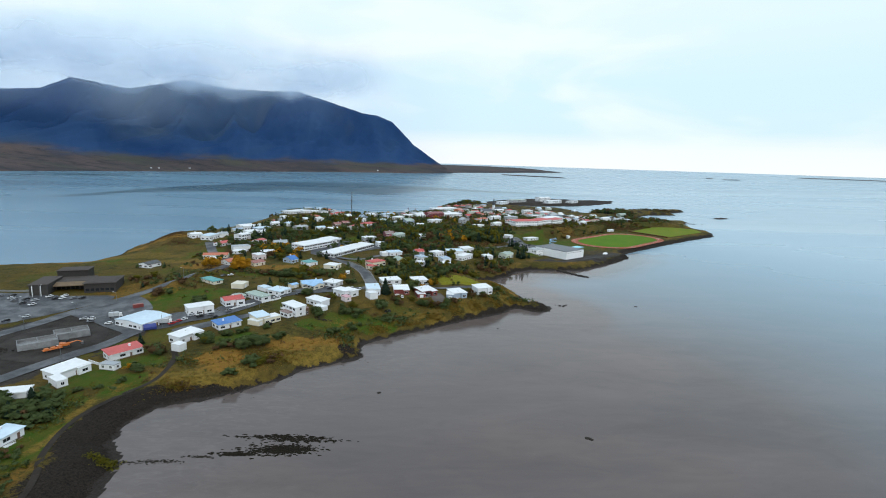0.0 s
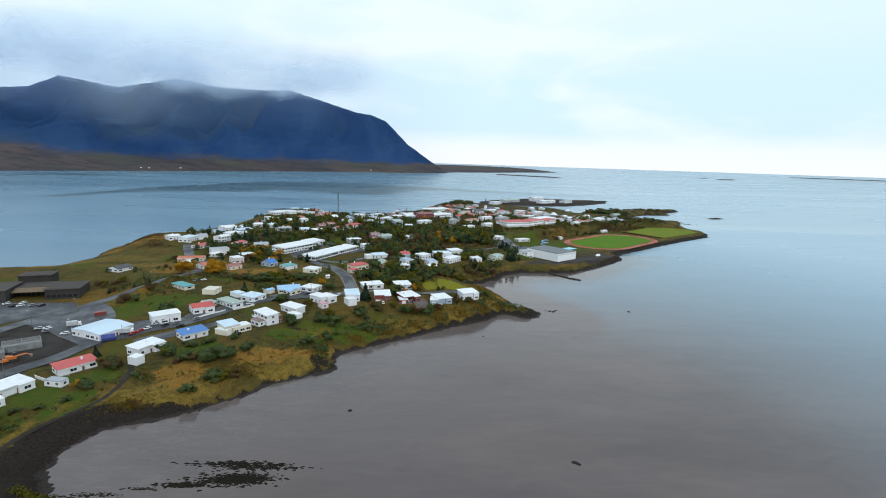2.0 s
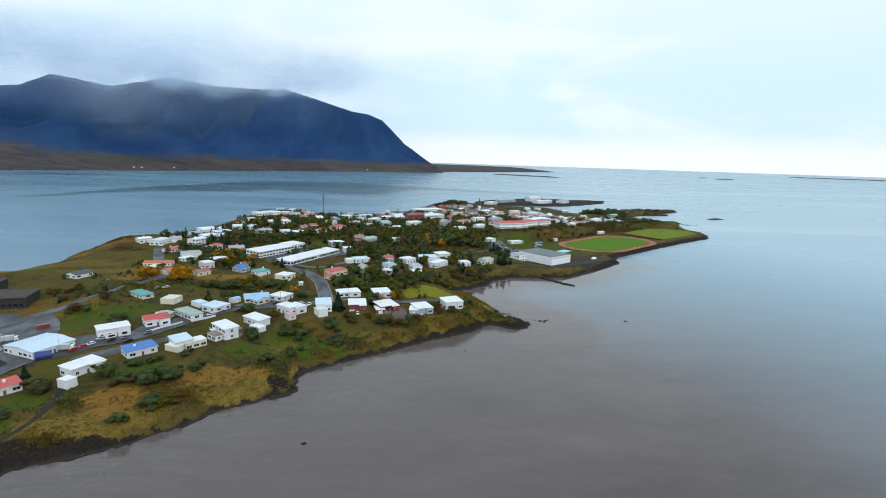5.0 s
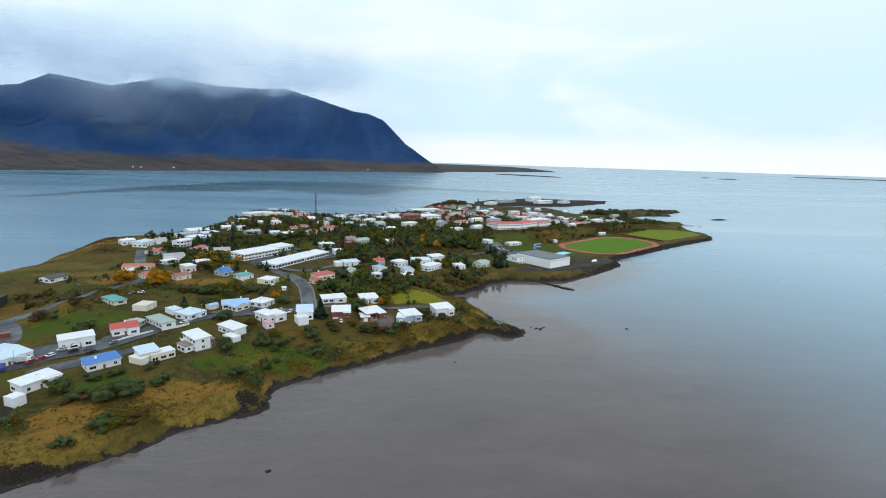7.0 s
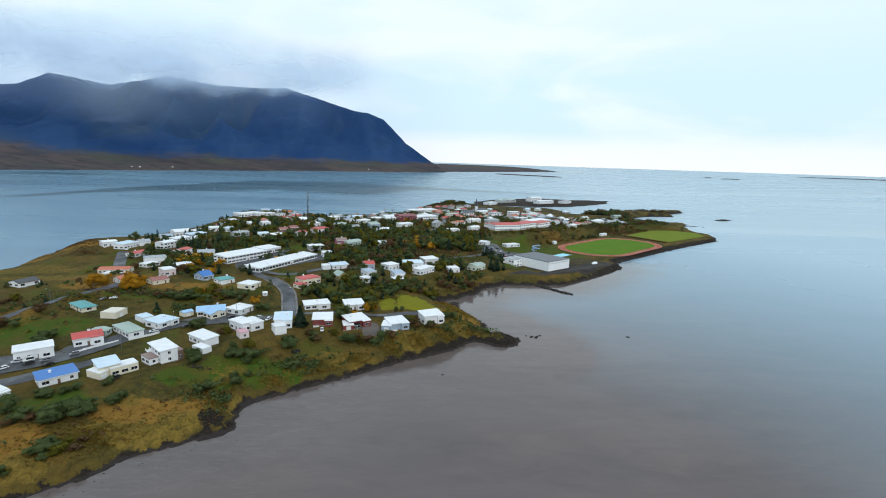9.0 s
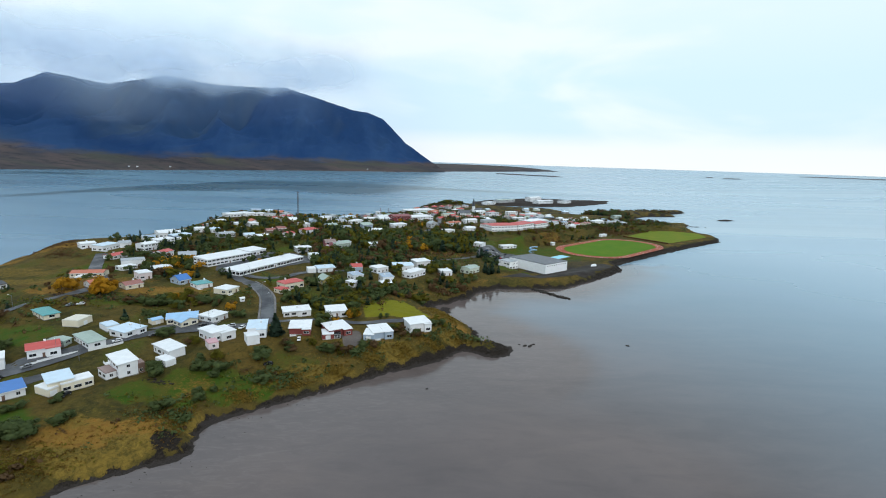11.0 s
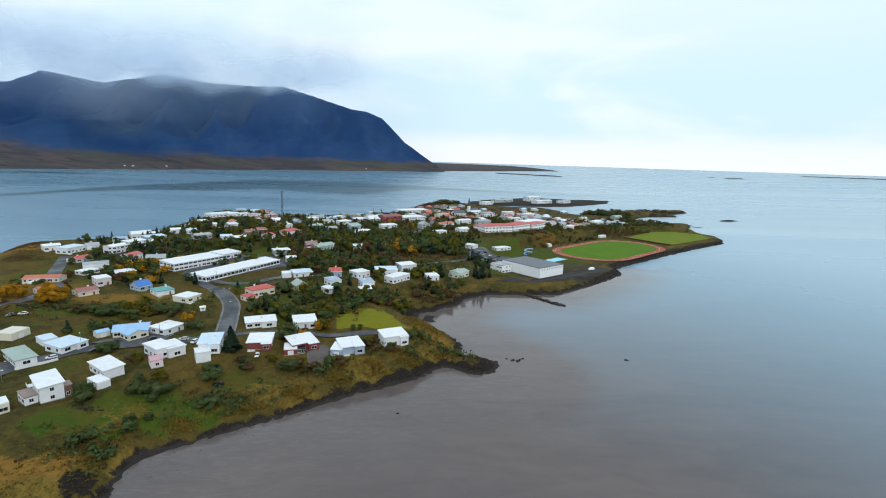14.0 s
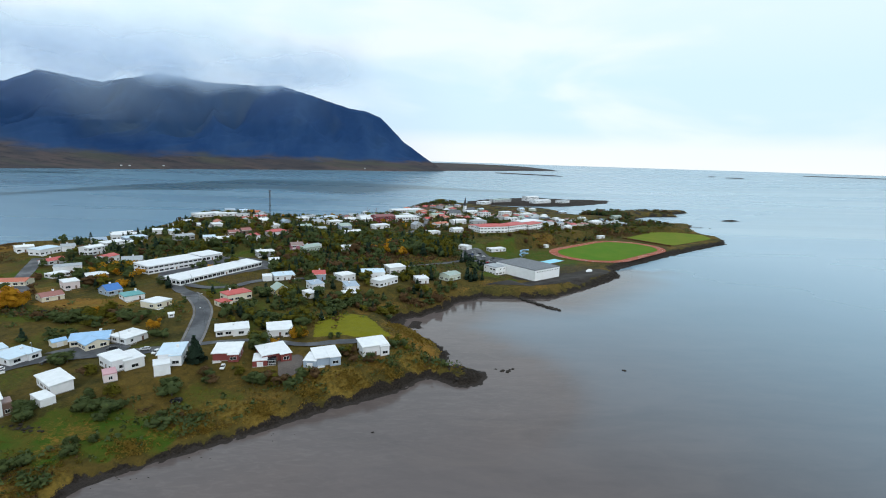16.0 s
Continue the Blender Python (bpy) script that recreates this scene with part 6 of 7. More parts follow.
# harbour mast with derricks on the dark red warehouse
derrick = tagged(new("ship"), "dark red cargo ship with masts moored in the harbour", "ship")
derrick.matrix_basis = pose(-34, 1045, 0, 0, 0, 20)
_bm = bmesh.new()
prism(_bm, [(-4, -0.6), (4, -0.6), (4.6, 4.5), (-4.6, 4.5)], -20, 20)
part("hull", _bm, WALL_MAT["darkred"], derrick, "dark red hull")
_bm = bmesh.new()
box(_bm, -17, -9, -3.4, 3.4, 4.5, 9.5)
part("wheelhouse", _bm, WALL_MAT["white"], derrick, "white wheelhouse")
for _x in (-8, 8):
    _bm = bmesh.new()
    tube(_bm, (_x, 0, 0), (_x, 0, 16), 0.45, 0.3)
    part("mast", _bm, WALL_MAT["darkred"], derrick)
    for _s in (-1, 1):
        _bm = bmesh.new()
        tube(_bm, (_x, 0, 9), (_x + _s * 5, 0, 14), 0.22, 0.15, 6)
        part("derrick_arm", _bm, WALL_MAT["darkred"], derrick)

# outdoor pool beside the hall, and its slide
pool = tagged(new("swimming_pool"), "turquoise outdoor swimming pool beside the sports hall", "swimming pool")
pool.matrix_basis = pose(197.5, 634, level(197.5, 634) + 0.1, 0, 0, 42)
_bm = bmesh.new()
box(_bm, -14, 14, -7, 7, -0.6, 0.3)
part("basin", _bm, M_PAVE, pool, "pale tiled basin edge")
_bm = bmesh.new()
box(_bm, -12.8, 12.8, -5.8, 5.8, 0.1, 0.34)
part("pool_water", _bm, M_POOL, pool, "bright turquoise water")
slide = tagged(new("water_slide"), "blue water slide with stair tower by the pool", "water slide")
slide.matrix_basis = pose(172, 655, level(172, 655))
_bm = bmesh.new()
for _x, _y in ((-1, -1), (1, -1), (1, 1), (-1, 1)):
    tube(_bm, (_x, _y, 0), (_x, _y, 8), 0.15)
for _k in range(5):
    box(_bm, -1.2, 1.2, -1.2, 1.2, 1.5 + _k * 1.6, 1.62 + _k * 1.6)
part("stair_tower", _bm, M_STEEL, slide)
_pv = None
_bm = bmesh.new()
for _k in range(26):
    _a, _q = _k * 0.42, 1 - _k / 26
    _pt = (4.5 + 4.2 * math.cos(_a) - 4.2, 4.2 * math.sin(_a) + _k * 0.15, 0.8 + 7.2 * _q)
    if _pv:
        tube(_bm, _pv, _pt, 0.7, None, 7)
    _pv = _pt
part("chute", _bm, ROOF_MAT["lightblue"], slide, "light blue chute")

# small stands and huts by the pitches
for _x, _y, _t, _l, _w, _h, _lab in ((312, 812, 36, 14, 4, 3.2, "long white shelter beside the running track"), (212, 720, 30, 5, 4, 3.2, "small white hut on the grass by the track")):
    hut = tagged(new("shelter"), _lab, "shelter")
    hut.matrix_basis = pose(_x, _y, level(_x, _y), 0, 0, _t)
    part("wall", wall_mesh("mono", _l, _w, _h, 0.4, 0.5), WALL_MAT["white"], hut)
    part("roof", roof_mesh("mono", _l, _w, _h, 0.4, 0.3), ROOF_MAT["white"], hut)
# white dome shelter on the shore
dome = tagged(new("boat"), "white upturned boat hull lying on the grassy bank", "boat")
dome.matrix_basis = pose(222, 590, level(222, 590) + 0.1, 0, 0, 40)
_bm = bmesh.new()
bmesh.ops.create_uvsphere(_bm, u_segments=18, v_segments=10, radius=1)
bmesh.ops.delete(_bm, geom=[v for v in _bm.verts if v.co.z < -0.1], context="VERTS")
for _vx in _bm.verts:
    _vx.co = Vector((_vx.co.x * 5.4, _vx.co.y * (2.6 - 1.2 * abs(_vx.co.x)), max(0, _vx.co.z) * 2.2))
part("hull", _bm, WALL_MAT["white"], dome)

tagged(copy_thing(dome, pose(-204.7, 449.6, level(-204.7, 449.6) + 0.1, 0, 0, 20)), "small white boat hull laid up on a lawn", "boat")

# stone groyne into the bay and rocks off the cape
stone_meshes = []
for _k in range(5):
    _bm = bmesh.new()
    bmesh.ops.create_icosphere(_bm, subdivisions=2, radius=1)
    for _vx in _bm.verts:
        _vx.co *= 1 + 0.35 * noise.noise(_vx.co * 1.3 + Vector((_k * 7, 0, 0)))
        _vx.co.z *= 0.6
    _me = bpy.data.meshes.new("boulder")
    _bm.to_mesh(_me)
    _bm.free()
    _me.materials.append(M_STONE)
    stone_meshes.append(_me)


def stone(parent, x, y, z, s, rnd, name="boulder"):
    ob = part(name, rnd.choice(stone_meshes), parent=parent)
    ob.matrix_basis = Matrix.LocRotScale((x, y, z), Euler((0, 0, rnd.uniform(0, 6))), (s * rnd.uniform(0.8, 1.3), s * rnd.uniform(0.7, 1.1), s * rnd.uniform(0.6, 0.9)))
    return ob


groyne = tagged(new("stone_groyne"), "narrow groyne of black stones running into the bay", "groyne")
_rn = random.Random(4)
for _k in range(70):
    _t = _k / 69
    stone(groyne, 139 + 23 * _t + _rn.uniform(-1.6, 1.6), 503 - 29 * _t + _rn.uniform(-1.6, 1.6), 0.5 * (1 - _t), _rn.uniform(0.9, 1.7), _rn)
cape = tagged(new("rocky_cape"), "knobbly black rocks at the end of the cape", "rocks")
for _k in range(70):
    _x, _y = 85.5 + _rn.gauss(0, 5), 359 + _rn.gauss(0, 4.2)
    stone(cape, _x, _y, level(_x, _y) - 0.15, _rn.uniform(0.3, 1.0), _rn)
for _x, _y, _n, _sp, _lab in ((106, 369, 9, 2.6, "small dark skerry off the rocky cape"), (-26.6, 212.6, 2, 0.4, "single dark rock in the shallow bay"), (64, 174, 2, 0.6, "lone dark stone on the mud flat"),
                              (168, 371, 2, 1.0, "low dark rocks awash in the bay"), (560, 1005, 14, 8, "dark skerry off the sports ground point"), (45, 310, 1, 1, "single small dark stone on the mud")):
    sk = tagged(new("skerry"), _lab, "rocks")
    for _k in range(_n):
        stone(sk, _x + _rn.gauss(0, _sp), _y + _rn.gauss(0, _sp * 0.5), 0.05, _rn.uniform(0.5, 1.1) * (2.2 if _y > 900 else 1), _rn)
heap = tagged(new("rubble_heap"), "low heap of grey stones dumped on the lawn", "rubble")
for _k in range(26):
    _x, _y = -70.5 + _rn.gauss(0, 2.6), 295.4 + _rn.gauss(0, 1.1)
    stone(heap, _x, _y, level(_x, _y) + 0.15, _rn.uniform(0.3, 0.7), _rn)
heap = tagged(new("rubble_heap"), "heap of pale broken rubble on the building site", "rubble")
for _k in range(60):
    _x, _y = -226 + _rn.gauss(0, 4.0), 236 + _rn.gauss(0, 2.2)
    _s = stone(heap, _x, _y, level(_x, _y) + 0.3, _rn.uniform(0.4, 0.9), _rn)
# stone bank along the sports ground
bank = tagged(new("stone_bank"), "sloping bank of black boulders along the sports ground", "embankment")
_line = along([(212, 549), (249, 588), (256, 615), (300, 656), (378, 724), (490, 811)], 1.6)
for _q in _line:
    for _j in range(1):
        _o = _rn.uniform(-1.5, 4.5)
        stone(bank, _q.x - 0.6 * _o + _rn.uniform(-1, 1), _q.y + 0.75 * _o, 0.4 + 0.5 * max(0, _o), _rn.uniform(1.0, 1.9), _rn)


# ---------------------------------------------------------------- cars
CAR_PAINT = {k: paint("car_" + k, c, 0.25, 0.06, tint=0.03) for k, c in {"white": (0.75, 0.76, 0.77), "black": (0.02, 0.02, 0.022), "red": (0.42, 0.02, 0.025), "grey": (0.20, 0.21, 0.23), "silver": (0.48, 0.50, 0.52), "blue": (0.04, 0.09, 0.25)}.items()}
_car_kit = {}


def car(x, y, turn, color, tall=0.0):
    key = (color, tall)
    where = "on the car park" if x < -236 else "beside the street"
    if key in _car_kit:
        c = copy_thing(_car_kit[key], pose(x, y, level(x, y) + 0.27, 0, 0, turn))
        return tagged(c, f"{color} parked car {where} near the houses")
    c = tagged(new("car"), f"{color} parked car {where} near the houses", "car", "parked cars")
    bm = bmesh.new()
    prism(bm, [(-2.2, 0.35), (2.2, 0.35), (2.25, 0.75), (2.1, 0.95), (-2.1, 1.0), (-2.25, 0.7)], -0.88, 0.88)
    bmesh.ops.bevel(bm, geom=bm.edges[:], offset=0.07, segments=2, affect="EDGES")
    bmesh.ops.rotate(bm, matrix=Matrix.Rotation(math.pi / 2, 3, "Z"), verts=bm.verts)
    part("body", bm, CAR_PAINT[color], c)
    bm = bmesh.new()
    prism(bm, [(-2.0, 0.97), (1.15, 0.97), (0.45, 1.45 + tall), (-1.6, 1.45 + tall)], -0.78, 0.78)
    bmesh.ops.rotate(bm, matrix=Matrix.Rotation(math.pi / 2, 3, "Z"), verts=bm.verts)
    part("window", bm, M_GLASS, c, "dark car glazing")
    bm = bmesh.new()
    prism(bm, [(-1.65, 1.44 + tall), (0.5, 1.44 + tall), (0.35, 1.52 + tall), (-1.5, 1.53 + tall)], -0.74, 0.74)
    bmesh.ops.rotate(bm, matrix=Matrix.Rotation(math.pi / 2, 3, "Z"), verts=bm.verts)
    part("roof", bm, CAR_PAINT[color], c)
    for wx in (-1.4, 1.4):
        for wy in (-0.82, 0.82):
            bm = bmesh.new()
            tube(bm, (wx, wy - 0.1, 0.33), (wx, wy + 0.1, 0.33), 0.33, None, 12)
            wheel = part("wheel", bm, M_TYRE, c)
            bm = bmesh.new()
            tube(bm, (wx, wy - 0.11, 0.33), (wx, wy + 0.11, 0.33), 0.19, None, 8)
            part("rim", bm, M_STEEL, wheel)
    c.matrix_basis = pose(x, y, level(x, y) + 0.27, 0, 0, turn)
    _car_kit[key] = c
    return c


for _x, _y, _t, _c in ((-284, 322, 60, "grey"), (-292, 331, 60, "black"), (-274, 316, 60, "black"), (-278, 324, 60, "black"), (-266, 314, 60, "white"), (-271, 323, 60, "silver"), (-268, 332, 60, "white"), (-261, 328, 62, "black"),
                       (-257.5, 329.5, 62, "white"), (-259, 334, 62, "white"), (-250, 330, 62, "grey"), (-245, 331, 62, "black"), (-252, 291, 50, "silver"), (-257, 282, 50, "black"), (-289, 326, 60, "silver"), (-299, 329, 60, "grey")):
    car(_x, _y, _t, _c)
for _x, _y, _t, _c in ((-218, 292, 30, "silver"), (-214, 293, 30, "white"), (-211, 288, 30, "grey"), (-197, 283, 20, "white"), (-160, 284.5, 60, "red"), (-158, 288, 60, "red"), (-156, 291.5, 60, "white"), (-148, 296, 40, "black"),
                       (-143, 299.5, 40, "grey"), (-139, 296, 40, "black"), (-154, 297, 40, "silver"), (-168, 383, 70, "grey"), (-163, 385, 20, "white"), (-90, 448, 30, "silver"), (-60, 350, 10, "silver"), (-111, 334, 40, "white"),
                       (-53, 346, 80, "white"), (-30, 316, 10, "black"), (-21, 338, 100, "white"), (-97, 341, 45, "black"), (-134, 306, 50, "grey"), (-112, 598, 30, "white"), (118, 624, 30, "white"), (124, 630, 30, "grey"),
                       (112, 618, 30, "blue"), (108, 612, 30, "black"), (115, 628, 30, "silver"), (121, 634, 30, "black"), (126, 638, 30, "white"), (133, 632, 30, "grey"), (127, 616, 30, "red"), (136, 640, 30, "black"), (119, 612, 30, "grey"), (130, 622, 30, "silver"), (-99.6, 281.0, 75, "black"), (-77, 354, 20, "black")):
    car(_x, _y, _t, _c)
for _x, _y, _t in ((-170, 284, 25), (-150, 299, 40)):
    car(_x, _y, _t, "white", 0.55)


# lorry, container and box trailer round the store
def lorry(x, y, turn, label):
    c = tagged(new("lorry"), label, "lorry")
    bm = bmesh.new()
    box(bm, -3.4, 2.0, -1.2, 1.2, 1.0, 3.5)
    bmesh.ops.bevel(bm, geom=bm.edges[:], offset=0.06, segments=1, affect="EDGES")
    part("cargo_box", bm, CAR_PAINT["silver"], c, "pale grey cargo box")
    bm = bmesh.new()
    prism(bm, [(-2.15, 0.6), (-4.0, 0.6), (-4.05, 1.6), (-3.7, 2.7), (-2.15, 2.7)], -1.1, 1.1)
    bmesh.ops.rotate(bm, matrix=Matrix.Rotation(math.pi / 2, 3, "Z"), verts=bm.verts)
    part("cab", bm, CAR_PAINT["white"], c, "white driver's cab")
    bm = bmesh.new()
    box(bm, 3.55, 4.02, -0.95, 0.95, 1.7, 2.45)
    part("windscreen", bm, M_GLASS, c, "dark windscreen")
    bm = bmesh.new()
    box(bm, -3.3, 3.6, -0.5, 0.5, 0.55, 1.0)
    part("chassis", bm, M_IRON, c)
    for wx in (-2.4, 3.0):
        for wy in (-1.0, 1.0):
            bm = bmesh.new()
            tube(bm, (wx, wy - 0.15, 0.5), (wx, wy + 0.15, 0.5), 0.5, None, 12)
            part("wheel", bm, M_TYRE, c)
    c.matrix_basis = pose(x, y, level(x, y) + 0.3, 0, 0, turn)
    return c


lorry(-201, 296, 28, "pale grey box lorry parked beside the white store")
lorry(-164, 284.5, 20, "white box lorry standing by the blue tarpaulin")
container = tagged(new("shipping_container"), "rust-red steel shipping container behind the white store", "container")
container.matrix_basis = pose(-198, 316, level(-198, 316) + 0.05, 0, 0, 40)
_bm = bmesh.new()
for _k in range(24):
    box(_bm, -3 + _k * 0.25, -2.8 + _k * 0.25, -1.2 + 0.05 * (_k % 2), 1.2 - 0.05 * (_k % 2), 0.1, 2.5)
    box(_bm, -2.8 + _k * 0.25, -2.75 + _k * 0.25, -1.15, 1.15, 0.1, 2.5)
part("side", _bm, WALL_MAT["red"], container, "ribbed red steel side")
_bm = bmesh.new()
box(_bm, -3.02, 3.02, -1.22, 1.22, 2.5, 2.6)
part("top", _bm, ROOF_MAT["brownred"], container, "faded red steel top")

# white table and benches on the green
table = tagged(new("picnic_table"), "white picnic table with two benches on the green", "table")
table.matrix_basis = pose(6.5, 408, level(6.5, 408) + 0.02, 0, 0, 30)
for _nm, _y0, _y1, _zz in (("tabletop", -0.45, 0.45, 0.78), ("bench", -1.0, -0.68, 0.46), ("bench", 0.68, 1.0, 0.46)):
    _bm = bmesh.new()
    for _k in range(3):
        _q = (_y1 - _y0) / 3
        box(_bm, -1.2, 1.2, _y0 + _k * _q, _y0 + (_k + 0.9) * _q, _zz - 0.05, _zz)
    box(_bm, -1.1, 1.1, _y0 + 0.05, _y1 - 0.05, _zz - 0.1, _zz - 0.05)
    part(_nm, _bm, M_TRIM, table)
for _x in (-0.9, 0.9):
    _bm = bmesh.new()
    prism(_bm, [(-0.95, 0.0), (-0.82, 0.0), (-0.2, 0.7), (-0.35, 0.7)], _x - 0.05, _x + 0.05)
    prism(_bm, [(0.82, 0.0), (0.95, 0.0), (0.35, 0.7), (0.2, 0.7)], _x - 0.05, _x + 0.05)
    box(_bm, _x - 0.06, _x + 0.06, -1.0, 1.0, 0.34, 0.42)
    part("leg", _bm, M_TRIM, table)

# bare rock breaking out of the slope below the old houses
outcrop = tagged(new("rock_outcrop"), "grey bare rock breaking out of the grassy slope", "rocks")
for _k in range(46):
    _t = _rn.random()
    _x, _y = -176 + 34 * _t + _rn.gauss(0, 1.5), 391 + 11 * _t + _rn.gauss(0, 2.2)
    _s = stone(outcrop, _x, _y, level(_x, _y) - 0.1, _rn.uniform(0.4, 1.2), _rn)

# ---------------------------------------------------------------- street lamps, walls, fences
def street_lamp(x, y, turn):
    c = tagged(new("street_lamp"), "slim grey steel street lamp beside the road", "street lamp", "street lamps")
    bm = bmesh.new()
    tube(bm, (0, 0, -0.5), (0, 0, 8), 0.13, 0.08, 6)
    tube(bm, (0, 0, 7.95), (1.6, 0, 8.4), 0.07, 0.06, 6)
    part("pole", bm, M_STEEL, c)
    bm = bmesh.new()
    box(bm, 1.4, 2.2, -0.16, 0.16, 8.3, 8.5)
    part("lamp_head", bm, M_TRIM, c)
    c.matrix_basis = pose(x, y, level(x, y), 0, 0, turn)
    return c


_lamp = street_lamp(-49, 385, 180)
for _x, _y, _t in ((-62, 408, 0), (-116, 313.5, 40), (-74, 355, 270), (-106, 346, 300), (-130, 319, 300), (-163, 279, 120), (-186, 228, 160), (-235, 268, 180), (-228, 300, 180), (-217, 324, 180), (-197, 378, 180), (-292, 318, 0), (-268, 306, 0), (-196, 287, 270), (-276, 334, 0), (-84, 447, 150)):
    copy_thing(_lamp, pose(_x, _y, level(_x, _y), 0, 0, _t))


def garden_wall(points, height, thick, material, label, name="garden_wall"):
    w = tagged(new(name), label, "wall")
    line = along(points, 3.0)
    for p, q in zip(line, line[1:]):
        bm = bmesh.new()
        m, go = (p + q) / 2, (q - p)
        box(bm, -go.length / 2 - 0.02, go.length / 2 + 0.02, -thick / 2, thick / 2, -0.6, height)
        part("wall_panel", bm, material, w).matrix_basis = pose(m.x, m.y, level(m.x, m.y), 0, 0, math.degrees(math.atan2(go.y, go.x)))
    return w


garden_wall([(-135.5, 307), (-132.5, 310), (-122, 321.5)], 1.1, 0.3, M_TRIM, "low white concrete garden wall along the street")
garden_wall([(-117.3, 321.7), (-113, 326), (-107.6, 333.2)], 1.1, 0.3, M_TRIM, "low white garden wall by the driveway")
garden_wall([(-174, 230), (-155, 219)], 1.4, 0.25, M_TRIM, "white garden wall at the edge of the lawn")
garden_wall([(-182, 190), (-175, 194)], 1.5, 0.3, M_RUBBLE, "pale low wall beside the shrubs")
garden_wall([(-308, 340), (-285, 343)], 1.2, 0.4, M_CONC, "low grey concrete wall round the car park")

# seaweed on the mud flat
def weed(label, spots, count, size, seed):
    rnd = random.Random(seed)
    verts, faces = [], []
    for _ in range(count):
        cx, cy, rx, ry = rnd.choice(spots)
        x, y, s = cx + rnd.gauss(0, rx), cy + rnd.gauss(0, ry), size * rnd.uniform(0.4, 1.5)
        n, k = 7, len(verts)
        verts.append((x, y, 0.16 + 0.12 * s))
        for i in range(n):
            a, r = 6.2832 * i / n, s * rnd.uniform(0.5, 1.3)
            verts.append((x + r * 1.5 * math.cos(a), y + 0.7 * r * math.sin(a), -0.02))
        faces += [(k, k + 1 + i, k + 1 + (i + 1) % n) for i in range(n)]
    return tagged(part("seaweed", mesh_of("seaweed", verts, faces, M_WEED)), label, "seaweed", kind="stuff")


M_WEED = paint("seaweed_brown", (0.016, 0.013, 0.009), 0.9, 0.4)
M_WEED.node_tree.nodes["Principled BSDF"].inputs["Specular IOR Level"].default_value = 0.1
weed("dark brown seaweed clumps on the shallow mud flat", [(-62, 163.5, 6, 1.5), (-55, 164.5, 5, 1.4), (-58, 164, 4, 1.2), (-58, 164, 6, 1.8), (-52, 171, 7, 0.9), (-62, 173, 7, 0.8), (-75, 161, 4, 0.6)], 1700, 0.5, 1)
weed("thin line of seaweed reaching out from the shore", [(-110, 155, 5, 0.5), (-100, 156, 4, 0.5), (-88, 159, 3, 0.4)], 260, 0.3, 2)
weed("scattered seaweed along the low water line", [(x, y - 4, 7, 2.5) for x, y in COAST_NEAR[8:19]], 110, 0.2, 3)

# ---------------------------------------------------------------- trees and scrub
def leaf_cloud(points, size, rnd):
    """Small bent leaves or needle sprays at the given points."""
    verts, faces = [], []
    for p in points:
        s = size * rnd.uniform(0.6, 1.4)
        a = Vector((rnd.gauss(0, 1), rnd.gauss(0, 1), rnd.gauss(0, 0.6))).normalized()
        b = a.cross(Vector((rnd.gauss(0, 1), rnd.gauss(0, 1), rnd.gauss(0, 1)))).normalized()
        k = len(verts)
        verts += [p - a * s, p + b * s * 0.6, p + a * s, p - b * s * 0.6 + Vector((0, 0, -0.2 * s))]
        faces += [(k, k + 1, k + 2), (k, k + 2, k + 3)]
    return verts, faces


def outward(verts, faces, axis_z):
    """Turns each face so that it looks away from the middle of its crown."""
    out = []
    for f in faces:
        a, b, c = (verts[i] for i in f)
        n, m = (b - a).cross(c - a), (a + b + c) / 3
        out.append(f if n.dot(Vector((m.x, m.y, m.z - axis_z))) > 0 else f[::-1])
    return out


ICO = bmesh.new()
bmesh.ops.create_icosphere(ICO, subdivisions=1, radius=1)
ICO_V, ICO_F = [v.co.copy() for v in ICO.verts], [tuple(v.index for v in f.verts) for f in ICO.faces]
ICO.free()


def lumps(clumps, rnd):
    """The shaded inner mass of a crown: one uneven lump for each clump of leaves."""
    verts, faces = [], []
    for c, r in clumps:
        k = len(verts)
        verts += [c + v * r * rnd.uniform(0.6, 0.95) for v in ICO_V]
        faces += [tuple(i + k for i in f) for f in ICO_F]
    return verts, faces


def joined(one, two):
    k = len(one[0])
    return one[0] + two[0], one[1] + [tuple(i + k for i in f) for f in two[1]]


def soft_normals(me, axis_z=0.45, flat=1.0):
    """Lets leaves take the light of the crown that they belong to."""
    out = []
    for v in me.vertices:
        n = Vector((v.co.x, v.co.y, (v.co.z - axis_z) * flat + 0.10))
        out.append(n.normalized() if n.length > 1e-6 else Vector((0, 0, 1)))
    me.normals_split_custom_set_from_vertices(out)
    return me


def stem(limbs, rnd):
    bm = bmesh.new()
    tube(bm, (0, 0, -0.05), (0, 0, 0.42 if limbs else 0.85), 0.03 if limbs else 0.022, 0.018 if limbs else 0.006, 6)
    for c, r in limbs:
        tube(bm, (0, 0, rnd.uniform(0.2, 0.4)), c, 0.014, 0.005, 5)
    trunk = bpy.data.meshes.new("trunk")
    bm.to_mesh(trunk)
    bm.free()
    trunk.materials.append(M_BARK)
    return trunk


